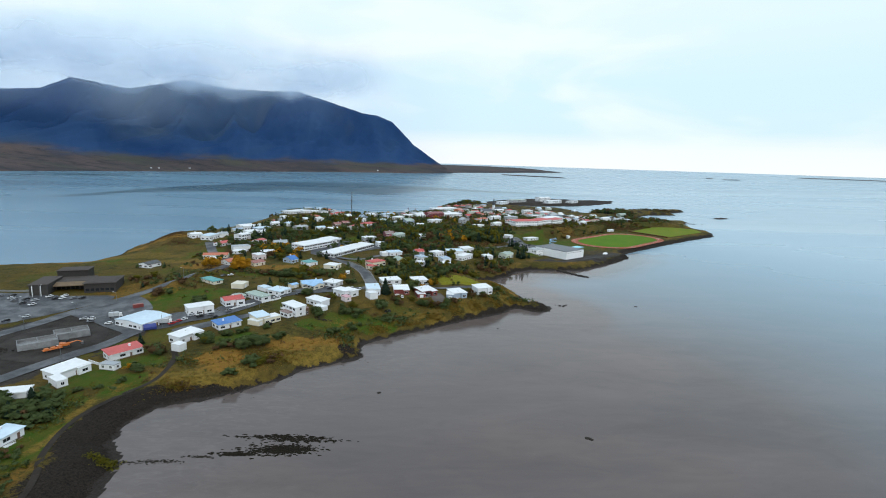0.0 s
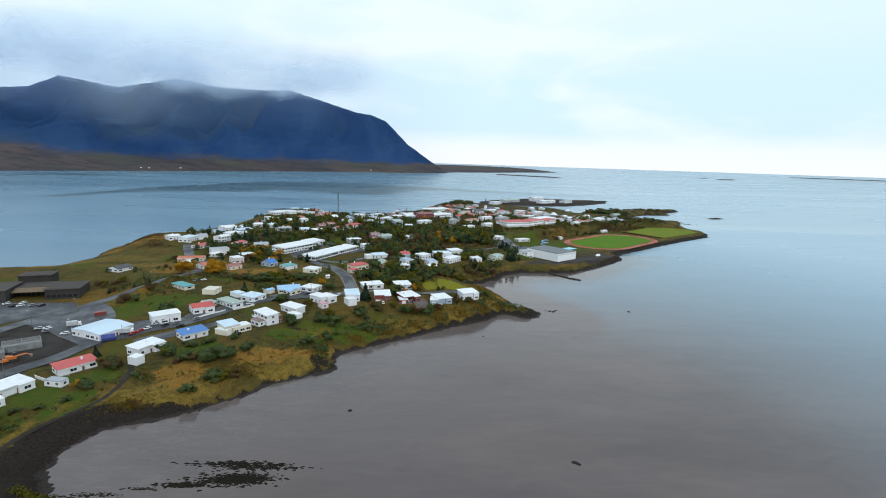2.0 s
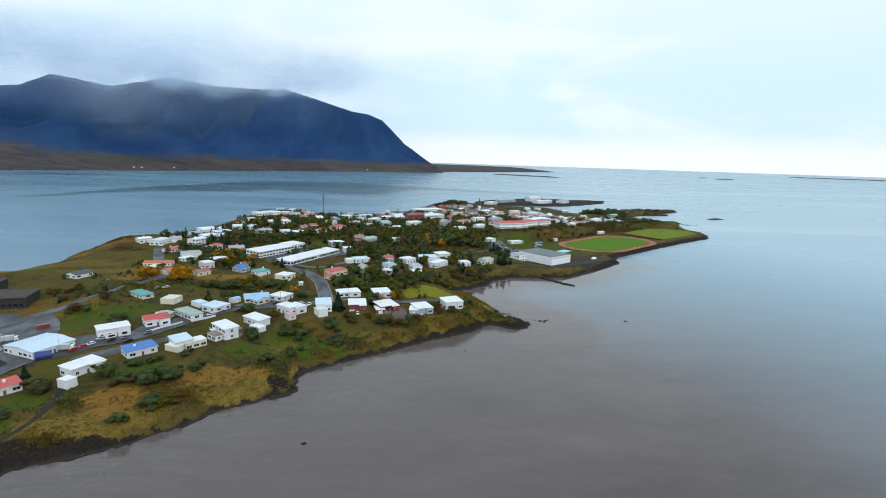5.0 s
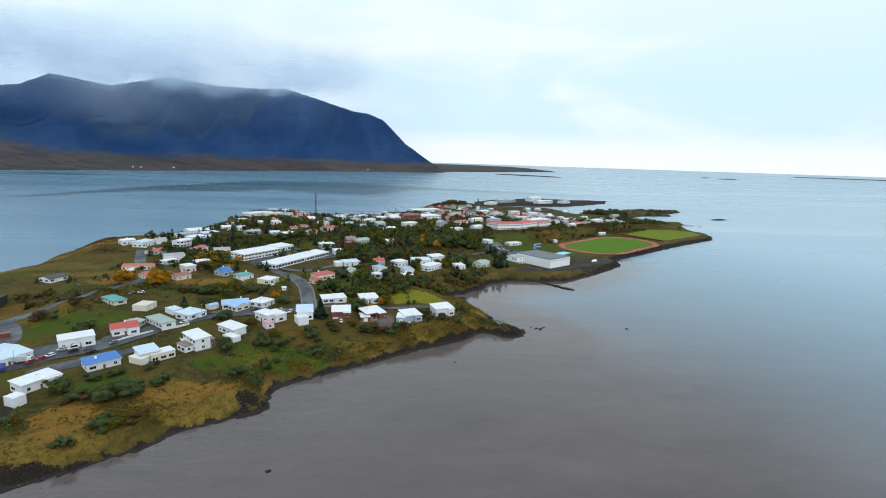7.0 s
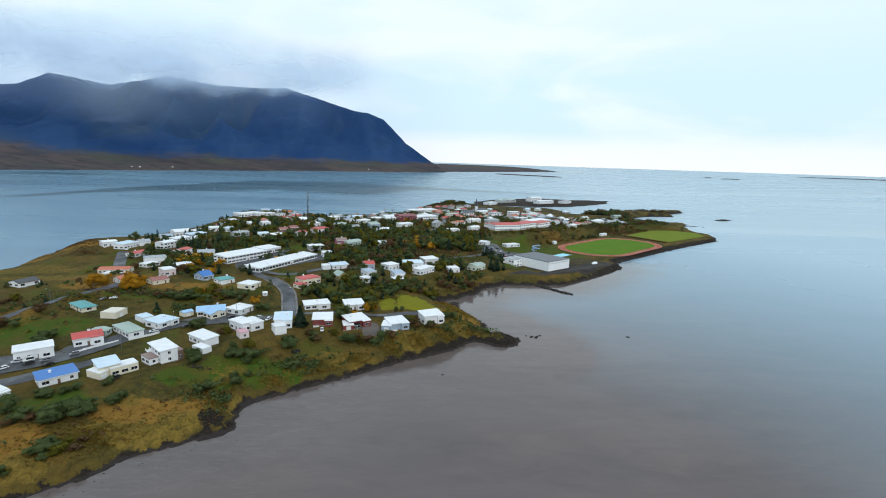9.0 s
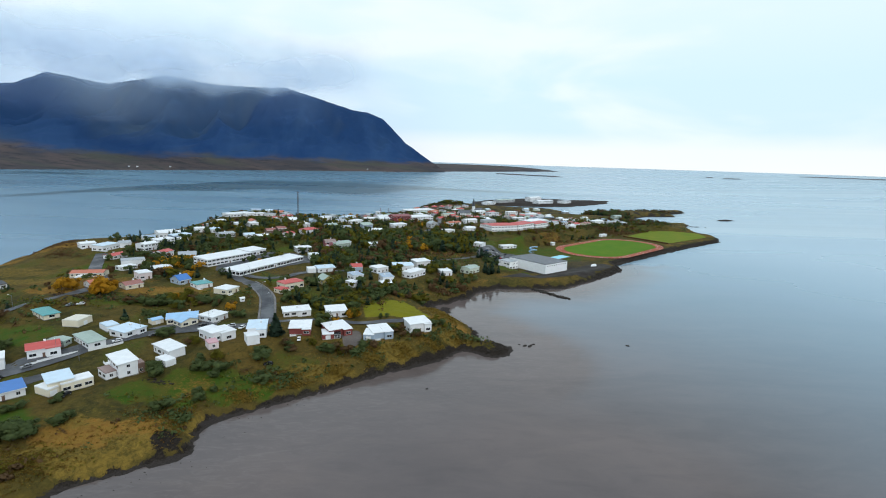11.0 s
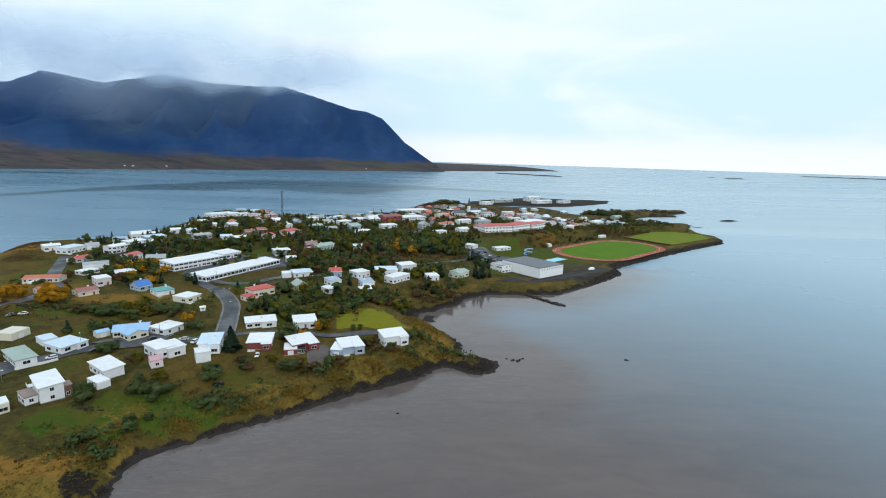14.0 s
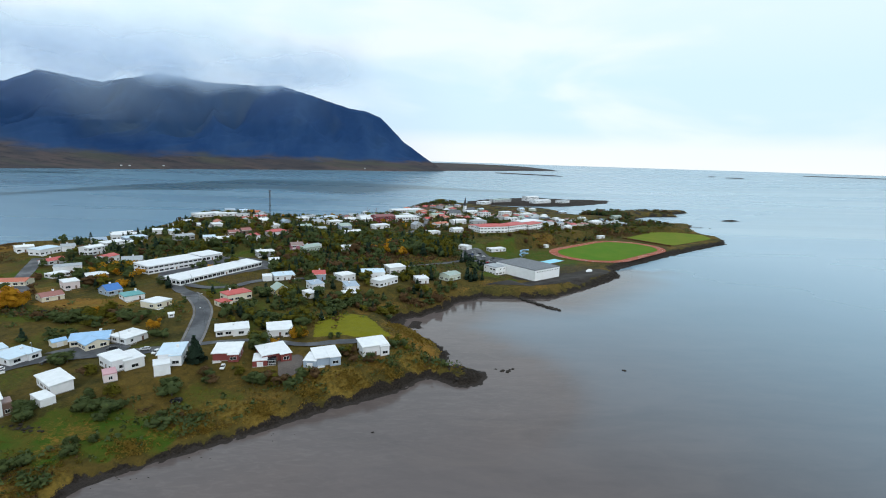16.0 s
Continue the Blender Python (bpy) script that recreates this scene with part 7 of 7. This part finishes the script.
def spruce_mesh(seed, far=False):
    rnd = random.Random(seed)
    pts = []
    for _ in range(170 if far else 800):
        t = rnd.random() ** 1.35
        tier = 0.82 + 0.18 * math.sin(t * 26)
        r = (1 - t) * 0.31 * tier * (0.55 + 0.45 * rnd.random()) + 0.008
        a = rnd.uniform(0, 6.283)
        pts.append(Vector((r * math.cos(a), r * math.sin(a), 0.08 + 0.92 * t - 0.12 * r)))
    core = lumps([(Vector((0, 0, 0.1 + 0.17 * k)), 0.23 - 0.045 * k) for k in range(5)][: 3 if far else 5], rnd)
    v, f = joined(core, leaf_cloud(pts, 0.075 if far else 0.04, rnd))
    return None if far else stem([], rnd), soft_normals(mesh_of("crown", v, outward(v, f, 0.3), M_SPRUCE), 0.3, 0.5)


def broad_mesh(seed, mat, far=False):
    rnd = random.Random(seed)
    clumps = [(Vector((rnd.gauss(0, 0.17), rnd.gauss(0, 0.17), rnd.uniform(0.30, 0.82))), rnd.uniform(0.12, 0.23)) for _ in range(6 if far else 13)]
    pts = []
    for _ in range(160 if far else 950):
        c, r = rnd.choice(clumps)
        d = Vector((rnd.gauss(0, 1), rnd.gauss(0, 1), rnd.gauss(0, 0.8))).normalized() * r * rnd.uniform(0.7, 1.1)
        pts.append(c + d)
    core = lumps(clumps[:3] if far else clumps[:8], rnd)
    v, f = joined(core, leaf_cloud(pts, 0.085 if far else 0.042, rnd))
    return None if far else stem(clumps[:7], rnd), soft_normals(mesh_of("crown", v, outward(v, f, 0.4), mat))


TREE_MAT = {"green": M_GREENLEAF, "olive": M_OLIVELEAF, "yellow": M_YELLOWLEAF, "brown": M_BROWNLEAF}
TREE_KIT = {k: [broad_mesh(20 + 10 * i + s, m) for s in range(4)] for i, (k, m) in enumerate(TREE_MAT.items())}
TREE_KIT["spruce"] = [spruce_mesh(s) for s in range(5)]
FAR_KIT = {k: [broad_mesh(70 + 10 * i + s, m, True)[1] for s in range(4)] for i, (k, m) in enumerate(TREE_MAT.items())}
FAR_KIT["spruce"] = [spruce_mesh(60 + s, True)[1] for s in range(4)]
TREE_LABEL = {"spruce": "dark green spruce tree among the houses", "green": "leafy green garden tree among the houses", "olive": "garden tree with fading yellow-green leaves",
              "yellow": "autumn tree with bright golden-yellow leaves", "brown": "half-bare brown autumn tree on the slope"}
_tr = random.Random(77)
SINGLE, WOOD = [], {}


def tree(x, y, kind, tall, wide=1.0):
    if inland(np.array([x]), np.array([y]), LAND)[0] < 3:
        return None
    trunk, crown = _tr.choice(TREE_KIT[kind])
    tall = tall * (1.25 if 432 < y < 680 else 1.0)
    if y > 432 or len(SINGLE) >= 300:
        WOOD.setdefault(kind, []).append((x, y, tall * _tr.uniform(0.85, 1.15), wide, _tr.uniform(0, 6.28), _tr.choice(FAR_KIT[kind])))
        return True
    SINGLE.append(1)
    t = part("tree", trunk)
    t.name = "tree"
    tagged(t, TREE_LABEL[kind], "tree", "trees of the town")
    s = tall * _tr.uniform(0.85, 1.15)
    t.matrix_basis = Matrix.LocRotScale((x, y, level(x, y) - 0.05 * s), Euler((0, 0, _tr.uniform(0, 6.28))), (s * wide, s * wide, s))
    part("crown", crown, parent=t)
    return t


def grove(x, y, rx, ry, count, kinds, tall, wide=1.0):
    """Scatters trees in an oval, clear of the houses. kinds: a string of initials to draw from."""
    full = {"s": "spruce", "g": "green", "o": "olive", "y": "yellow", "b": "brown"}
    made = tries = 0
    while made < count and tries < count * 12:
        tries += 1
        a, q = _tr.uniform(0, 6.283), math.sqrt(_tr.random())
        px, py = x + rx * q * math.cos(a), y + ry * q * math.sin(a)
        if free(px, py) and tree(px, py, full[_tr.choice(kinds)], tall * _tr.uniform(0.75, 1.25), wide):
            made += 1


# garden bushes and trees round the nearest houses
GARDENS = [(-122, 268, 4.5, 8, "g", 2.6, 1.6), (-112, 271, 4, 6, "g", 2.4, 1.6), (-101, 276, 4, 5, "g", 2.4, 1.6), (-91, 232, 6, 9, "ggo", 2.2, 2.0), (-99, 220, 3.5, 4, "go", 1.9, 2.0), (-84, 234, 4, 3, "gb", 2.0, 2.0), (-125, 256, 4.5, 5, "ggo", 6, 1.3), (-113, 247, 4.5, 5, "gb", 4, 1.5), (-104, 250, 5.3, 7, "g", 5, 1.6), (-96, 253, 4.7, 6, "g", 5, 1.6), (-93, 231, 3.9, 4, "g", 3.5, 1.7), (-99, 217, 2.4, 2, "g", 3, 1.7),
           (-164, 256, 2.4, 1, "s", 9, 1.2), (-149.5, 222, 1.4, 1, "y", 4.6, 1.3), (-143, 219, 2.0, 2, "g", 4, 1.5), (-147, 244, 5.0, 7, "gbo", 4.5, 1.5), (-195, 340, 4.9, 3, "gb", 5, 1.5), (-230, 379, 9.3, 5, "ob", 4.5, 1.5),
           (-158, 320, 7.2, 4, "g", 5, 1.5), (-73, 302, 4.4, 3, "g", 5, 1.5), (-145, 207, 1.6, 3, "g", 1.8, 1.8), (-150, 200, 1.6, 3, "g", 1.8, 1.8), (-156, 196, 1.6, 3, "g", 1.8, 1.8), (-101, 254, 5.3, 7, "g", 4.5, 1.6), (-89, 263, 3.5, 3, "g", 3.5, 1.7),
           (-92, 344, 4.7, 3, "g", 5, 1.5), (-58, 309, 4.8, 4, "gg", 5, 1.5), (-59, 277, 3.1, 3, "g", 3.5, 1.6), (-187, 359, 5.7, 4, "gb", 4, 1.6), (-189, 413, 4.5, 4, "y", 7.5, 1.1), (-161, 405, 4.5, 7, "y", 10, 1.0),
           (-64, 367, 3.7, 3, "g", 5, 1.4), (-162, 325, 5.1, 3, "g", 4, 1.6), (-51, 306, 5.5, 5, "g", 4.5, 1.6), (-54, 315, 2.0, 2, "o", 4, 1.4), (-71, 329, 3.4, 3, "ob", 4, 1.5), (-35.5, 342, 2.6, 4, "s", 9.5, 1.35), (18, 372, 0.8, 1, "g", 4.2, 1.1), (22.5, 372.5, 0.8, 1, "g", 3.8, 1.1),
           (-34, 320, 3.3, 4, "g", 5, 1.4), (-25, 331, 4.1, 4, "gb", 4, 1.5), (-119, 389, 7.1, 7, "g", 5, 1.5), (-101, 388, 8.7, 6, "go", 5, 1.5), (-136, 394, 6.9, 6, "gb", 4, 1.6), (-83, 388, 8.7, 8, "g", 4.5, 1.5),
           (-117, 337, 3.5, 3, "g", 5, 1.4), (-135, 448, 7.6, 4, "yo", 5, 1.4), (-147, 455, 7.5, 5, "ob", 5, 1.4), (-98, 450, 6.8, 5, "gs", 7, 1.3), (-72, 309, 3.0, 3, "g", 5.5, 1.4), (-17, 365, 3.7, 3, "og", 6, 1.4),
           (-14, 338, 2.5, 2, "o", 3.5, 1.2), (-29, 304, 4.5, 4, "g", 2.8, 1.8), (-48, 289, 3.9, 4, "g", 3.2, 1.8), (-6, 334, 3.3, 3, "g", 4.5, 1.4)]
for _x, _y, _q, _n, _k, _h, _w in GARDENS:
    grove(_x, _y, _q, _q * 0.9, _n, _k, _h, _w)
for _x, _y, _q, _n in ((-150, 462, 3, 1), (-127, 467, 3, 1), (-113, 397, 3.5, 3), (-70, 377, 3, 1), (-51, 367, 2, 1), (-172, 413, 4, 4), (30, 609, 6, 5), (44, 602, 6, 6), (12, 612, 5, 2)):
    grove(_x, _y, _q, _q, _n, "y", 6.5, 1.15)
grove(-112, 398, 9, 6, 6, "oog", 6.5, 1.2)
grove(-2, 398, 5, 10, 7, "oogy", 7.5, 1.1)
grove(-10, 360, 8, 5, 4, "yog", 6.0, 1.2)
grove(8, 336, 12, 5, 10, "ogbb", 4.0, 1.5)
grove(2, 372, 5, 5, 5, "oy", 6.5, 1.1)
grove(34, 357, 12, 6, 12, "bobg", 3.6, 1.5)
grove(58, 372, 10, 7, 6, "bog", 3.2, 1.5)
grove(-170, 182, 16, 11, 22, "gggs", 4.5, 1.5)
grove(-161, 168, 12, 12, 20, "gggb", 3.4, 1.6)
grove(-158, 174, 10, 7, 20, "gsgs", 3.4, 1.7)
grove(-145, 146, 4, 6, 12, "ggb", 1.9, 1.8)
grove(-138, 135, 4, 8, 14, "gggo", 1.7, 1.9)
grove(-134, 124, 4, 6, 10, "ggg", 1.7, 1.9)
grove(-114, 366, 14, 8, 8, "gggs", 5.0, 1.4)
grove(-156, 146, 8, 22, 26, "gggb", 2.8, 1.8)
# behind the row
grove(-18, 396, 22, 10, 26, "sggo", 6.0, 1.2)
grove(4, 438, 34, 16, 36, "sggo", 6.5, 1.0)
grove(-40, 408, 10, 12, 10, "sgo", 6.5, 1.1)
grove(-90, 392, 26, 9, 8, "gob", 4.5, 1.3)
grove(-214, 372, 20, 16, 8, "gbs", 4.0, 1.4)
grove(-230, 420, 30, 12, 8, "bgs", 3.5, 1.3)
# gardens all through the town
grove(-130, 540, 120, 60, 150, "gggsgo", 5.5, 1.2)
grove(-40, 560, 70, 60, 130, "gggssbo", 6.0, 1.2)
grove(20, 500, 70, 40, 90, "ggosogb", 5.5, 1.2)
grove(-120, 650, 110, 60, 170, "ggosogb", 5.5, 1.2)
grove(40, 730, 110, 60, 190, "ggosgob", 6.0, 1.2)
grove(150, 850, 140, 60, 190, "ggosgob", 6.0, 1.2)
grove(60, 940, 120, 70, 120, "ggosgob", 6.0, 1.2)
grove(340, 900, 90, 50, 110, "gggob", 5.0, 1.3)
grove(-190, 545, 40, 45, 45, "gggsb", 5.0, 1.2)
grove(-170, 470, 60, 40, 50, "ggobs", 4.5, 1.3)
# the point and the far side
grove(75, 1215, 60, 50, 160, "ggbso", 5.0, 1.7)
grove(440, 1120, 60, 60, 160, "ggsb", 7.0, 1.5)
grove(420, 960, 70, 50, 70, "ggbs", 5.0, 1.4)
grove(580, 1240, 70, 40, 90, "gb", 3.0, 2.0)
grove(-200, 790, 60, 50, 50, "gosb", 4.5, 1.3)
grove(-120, 840, 80, 40, 70, "gosy", 6.0, 1.3)
grove(0, 900, 60, 60, 70, "gosg", 6.0, 1.3)
grove(-30, 420, 50, 24, 60, "gggso", 6.0, 1.2)
grove(-120, 500, 60, 30, 40, "ggoy", 5.5, 1.3)
grove(60, 480, 14, 20, 16, "bgb", 4.0, 1.5)
grove(30, 440, 26, 14, 26, "gob", 5.0, 1.4)
# middle of the town
grove(-25, 510, 26, 30, 30, "sgggob", 6.5)
grove(20, 540, 30, 20, 34, "sgggob", 6.5)
grove(56, 530, 26, 16, 20, "sgo", 7.0)
grove(-78, 505, 14, 26, 12, "sgyo", 7.0)
grove(-150, 480, 26, 20, 18, "yogs", 6.0)
grove(-195, 560, 30, 24, 22, "ssg", 7.0)
grove(-120, 585, 40, 22, 34, "sgggo", 7.0)
grove(-60, 630, 34, 30, 36, "sgggo", 6.5)
grove(0, 620, 50, 40, 100, "sggbogo", 8.5, 1.1)
grove(70, 640, 44, 40, 120, "ssggogo", 9.0, 1.1)
grove(106, 585, 16, 18, 18, "ssg", 8.0)
grove(106, 535, 10, 10, 8, "ssg", 7.5)
grove(28, 628, 16, 8, 8, "y", 7.0)
grove(60, 690, 60, 30, 50, "sgggo", 7.0)
grove(-160, 640, 40, 30, 30, "gos", 6.5)
grove(-110, 720, 60, 36, 50, "gos", 6.0)
grove(-210, 620, 26, 20, 14, "ssg", 7.0)
grove(-250, 590, 26, 14, 12, "ssg", 6.0)
grove(-30, 760, 50, 30, 40, "sgo", 7.0)
grove(60, 770, 50, 24, 30, "sgoy", 7.0)
grove(160, 720, 50, 14, 30, "gobb", 5.0, 1.3)
grove(250, 780, 60, 26, 40, "gobs", 5.0, 1.2)
grove(330, 880, 60, 34, 44, "gobs", 6.0, 1.2)
grove(180, 840, 70, 40, 40, "sgo", 7.0)
grove(120, 920, 80, 50, 40, "sgo", 7.0)
grove(430, 940, 50, 40, 26, "gob", 5.0, 1.3)
grove(320, 440 + 480, 30, 20, 14, "sgo", 7.0)


def join_wood():
    """The trees past the nearest ones, joined kind by kind."""
    names = {"spruce": "dense dark spruces between the far houses", "green": "dark green leafy trees between the far houses", "olive": "fading yellow-green trees between the far houses",
             "yellow": "golden autumn trees between the far houses", "brown": "brown half-bare trees on the far slopes"}
    cache = {}
    for kind, rows in WOOD.items():
        verts, faces, base = [], [], 0
        zz = ground(np.array([r[0] for r in rows]), np.array([r[1] for r in rows]))
        normals = []
        for (x, y, s, wide, a, crown), z in zip(rows, zz):
            if crown.name not in cache:
                co, no = np.empty(len(crown.vertices) * 3), np.empty(len(crown.vertices) * 3)
                crown.vertices.foreach_get("co", co)
                co = co.reshape(-1, 3)
                no = co - np.array([0, 0, 0.35])
                no /= np.linalg.norm(no, axis=1, keepdims=True) + 1e-9
                cache[crown.name] = (co, no, np.array([p.vertices[:] for p in crown.polygons]))
            co, no, fa = cache[crown.name]
            c, sn = math.cos(a), math.sin(a)
            verts.append(np.c_[x + s * wide * (co[:, 0] * c - co[:, 1] * sn), y + s * wide * (co[:, 0] * sn + co[:, 1] * c), z - 0.1 * s + s * co[:, 2]])
            normals.append(np.c_[no[:, 0] * c - no[:, 1] * sn, no[:, 0] * sn + no[:, 1] * c, no[:, 2]])
            faces.append(fa + base)
            base += len(co)
        me = mesh_of("wood", np.concatenate(verts), np.concatenate(faces).tolist(), crown.materials[0])
        me.normals_split_custom_set_from_vertices(np.concatenate(normals))
        tagged(part("wood", me), names[kind], "trees", kind="stuff")


def scrub(label, rings, count, size, material, seed, low=0.4, edge=5):
    """Low bushes and tussocks, far too many to count, over ovals of the plan."""
    rnd = random.Random(seed)
    verts, faces, ups = [], [], []
    weights = [rx * ry for _, _, rx, ry in rings]
    spots = []
    while len(spots) < count:
        cx, cy, rx, ry = rnd.choices(rings, weights)[0]
        a, q = rnd.uniform(0, 6.283), abs(rnd.gauss(0, 0.62))
        spots.append((cx + rx * q * math.cos(a), cy + ry * q * math.sin(a)))
    xy = np.array(spots)
    z, d = ground(xy[:, 0], xy[:, 1]), shore(xy[:, 0], xy[:, 1])
    for (x, y), zz, dd in zip(spots, z, d):
        if dd < edge or not free(x, y):
            continue
        s = size * rnd.uniform(0.5, 1.5)
        n = rnd.randint(9, 15)
        pts = [Vector((x + rnd.gauss(0, s * 0.5), y + rnd.gauss(0, s * 0.5), zz + abs(rnd.gauss(low * s, 0.3 * s)))) for _ in range(n)]
        v, f = leaf_cloud(pts, s * 0.34, rnd)
        k = len(verts)
        verts += v
        base = Vector((x, y, zz - 0.5 * s))
        f = [(p, q, r) if (v[q] - v[p]).cross(v[r] - v[p]).dot(v[p] - base) > 0 else (p, r, q) for p, q, r in f]
        ups += [(w - base).normalized() for w in v]
        faces += [(a + k, b + k, c + k) for a, b, c in f]
    me = mesh_of("scrub", verts, faces, material)
    me.normals_split_custom_set_from_vertices(ups)
    ob = part("scrub", me)
    return tagged(ob, label, "scrub", kind="stuff")


join_wood()
SLOPE = [(-118, 206, 22, 12), (-85, 240, 26, 18), (-50, 272, 24, 20), (-20, 306, 24, 14), (10, 336, 22, 12), (45, 356, 22, 10), (68, 368, 18, 12), (-153, 172, 8, 26), (-128, 232, 14, 10)]
BACK = [(-110, 400, 60, 14), (-180, 380, 40, 30), (-205, 372, 24, 16), (-150, 398, 40, 8), (-60, 400, 30, 16), (60, 450, 10, 30), (0, 410, 30, 14), (20, 590, 80, 26), (-60, 600, 60, 30), (170, 745, 100, 26),
        (-130, 720, 90, 60), (300, 850, 110, 60), (20, 690, 80, 60), (60, 560, 50, 30), (420, 930, 80, 60), (-150, 560, 60, 50), (60, 1000, 160, 90), (-20, 860, 110, 70)]
scrub("rust-brown tussocks and heather over the shore slopes", SLOPE, 4500, 0.42, M_TUSSOCK, 1, 0.1)
scrub("faded green and yellow bushes over the shore slopes", SLOPE, 1500, 0.55, M_OLIVELEAF, 2, 0.25)
scrub("pale dry grass tufts over the shore slopes", SLOPE, 3500, 0.45, M_DRYGRASS, 16, 0.2)
BANK = [(-34, 292, 8, 5), (-16, 305, 10, 5), (2, 317, 10, 6), (18, 330, 10, 6), (34, 340, 11, 6), (50, 350, 10, 6), (64, 363, 8, 5), (60, 392, 12, 10), (50, 405, 8, 6)]
scrub("tall dry ochre grass along the top of the bank", BANK, 2600, 0.75, M_DRYGRASS, 15, 0.3, 4)
scrub("dark brown dwarf scrub over the shore slopes", SLOPE, 60, 1.6, M_BROWNLEAF, 7, 0.25)
scrub("dark green low bushes over the shore slopes", SLOPE[2:], 420, 1.8, M_GREENLEAF, 3)
scrub("brown autumn scrub between the houses", BACK, 2600, 1.7, M_BROWNLEAF, 4)
scrub("brown leafless thicket on the hillside and above the cove", [(20, 592, 80, 22), (-60, 600, 50, 20), (60, 464, 22, 9), (76, 482, 14, 9), (170, 748, 90, 16), (330, 850, 80, 22)], 2400, 1.9, M_BROWNLEAF, 14)
scrub("dark heather over the hilltop", [(-296, 556, 34, 24), (-270, 520, 20, 12)], 900, 0.9, M_BROWNLEAF, 17, 0.15)
scrub("green low bushes between the houses", BACK, 4200, 1.8, M_GREENLEAF, 5)
scrub("yellowing low bushes between the houses", BACK, 2000, 1.6, M_OLIVELEAF, 6)
scrub("tuft of yellow dune grass by the water line", [(-118, 152, 4, 2.5)], 160, 0.8, M_OLIVELEAF, 9, 0.4, -6)
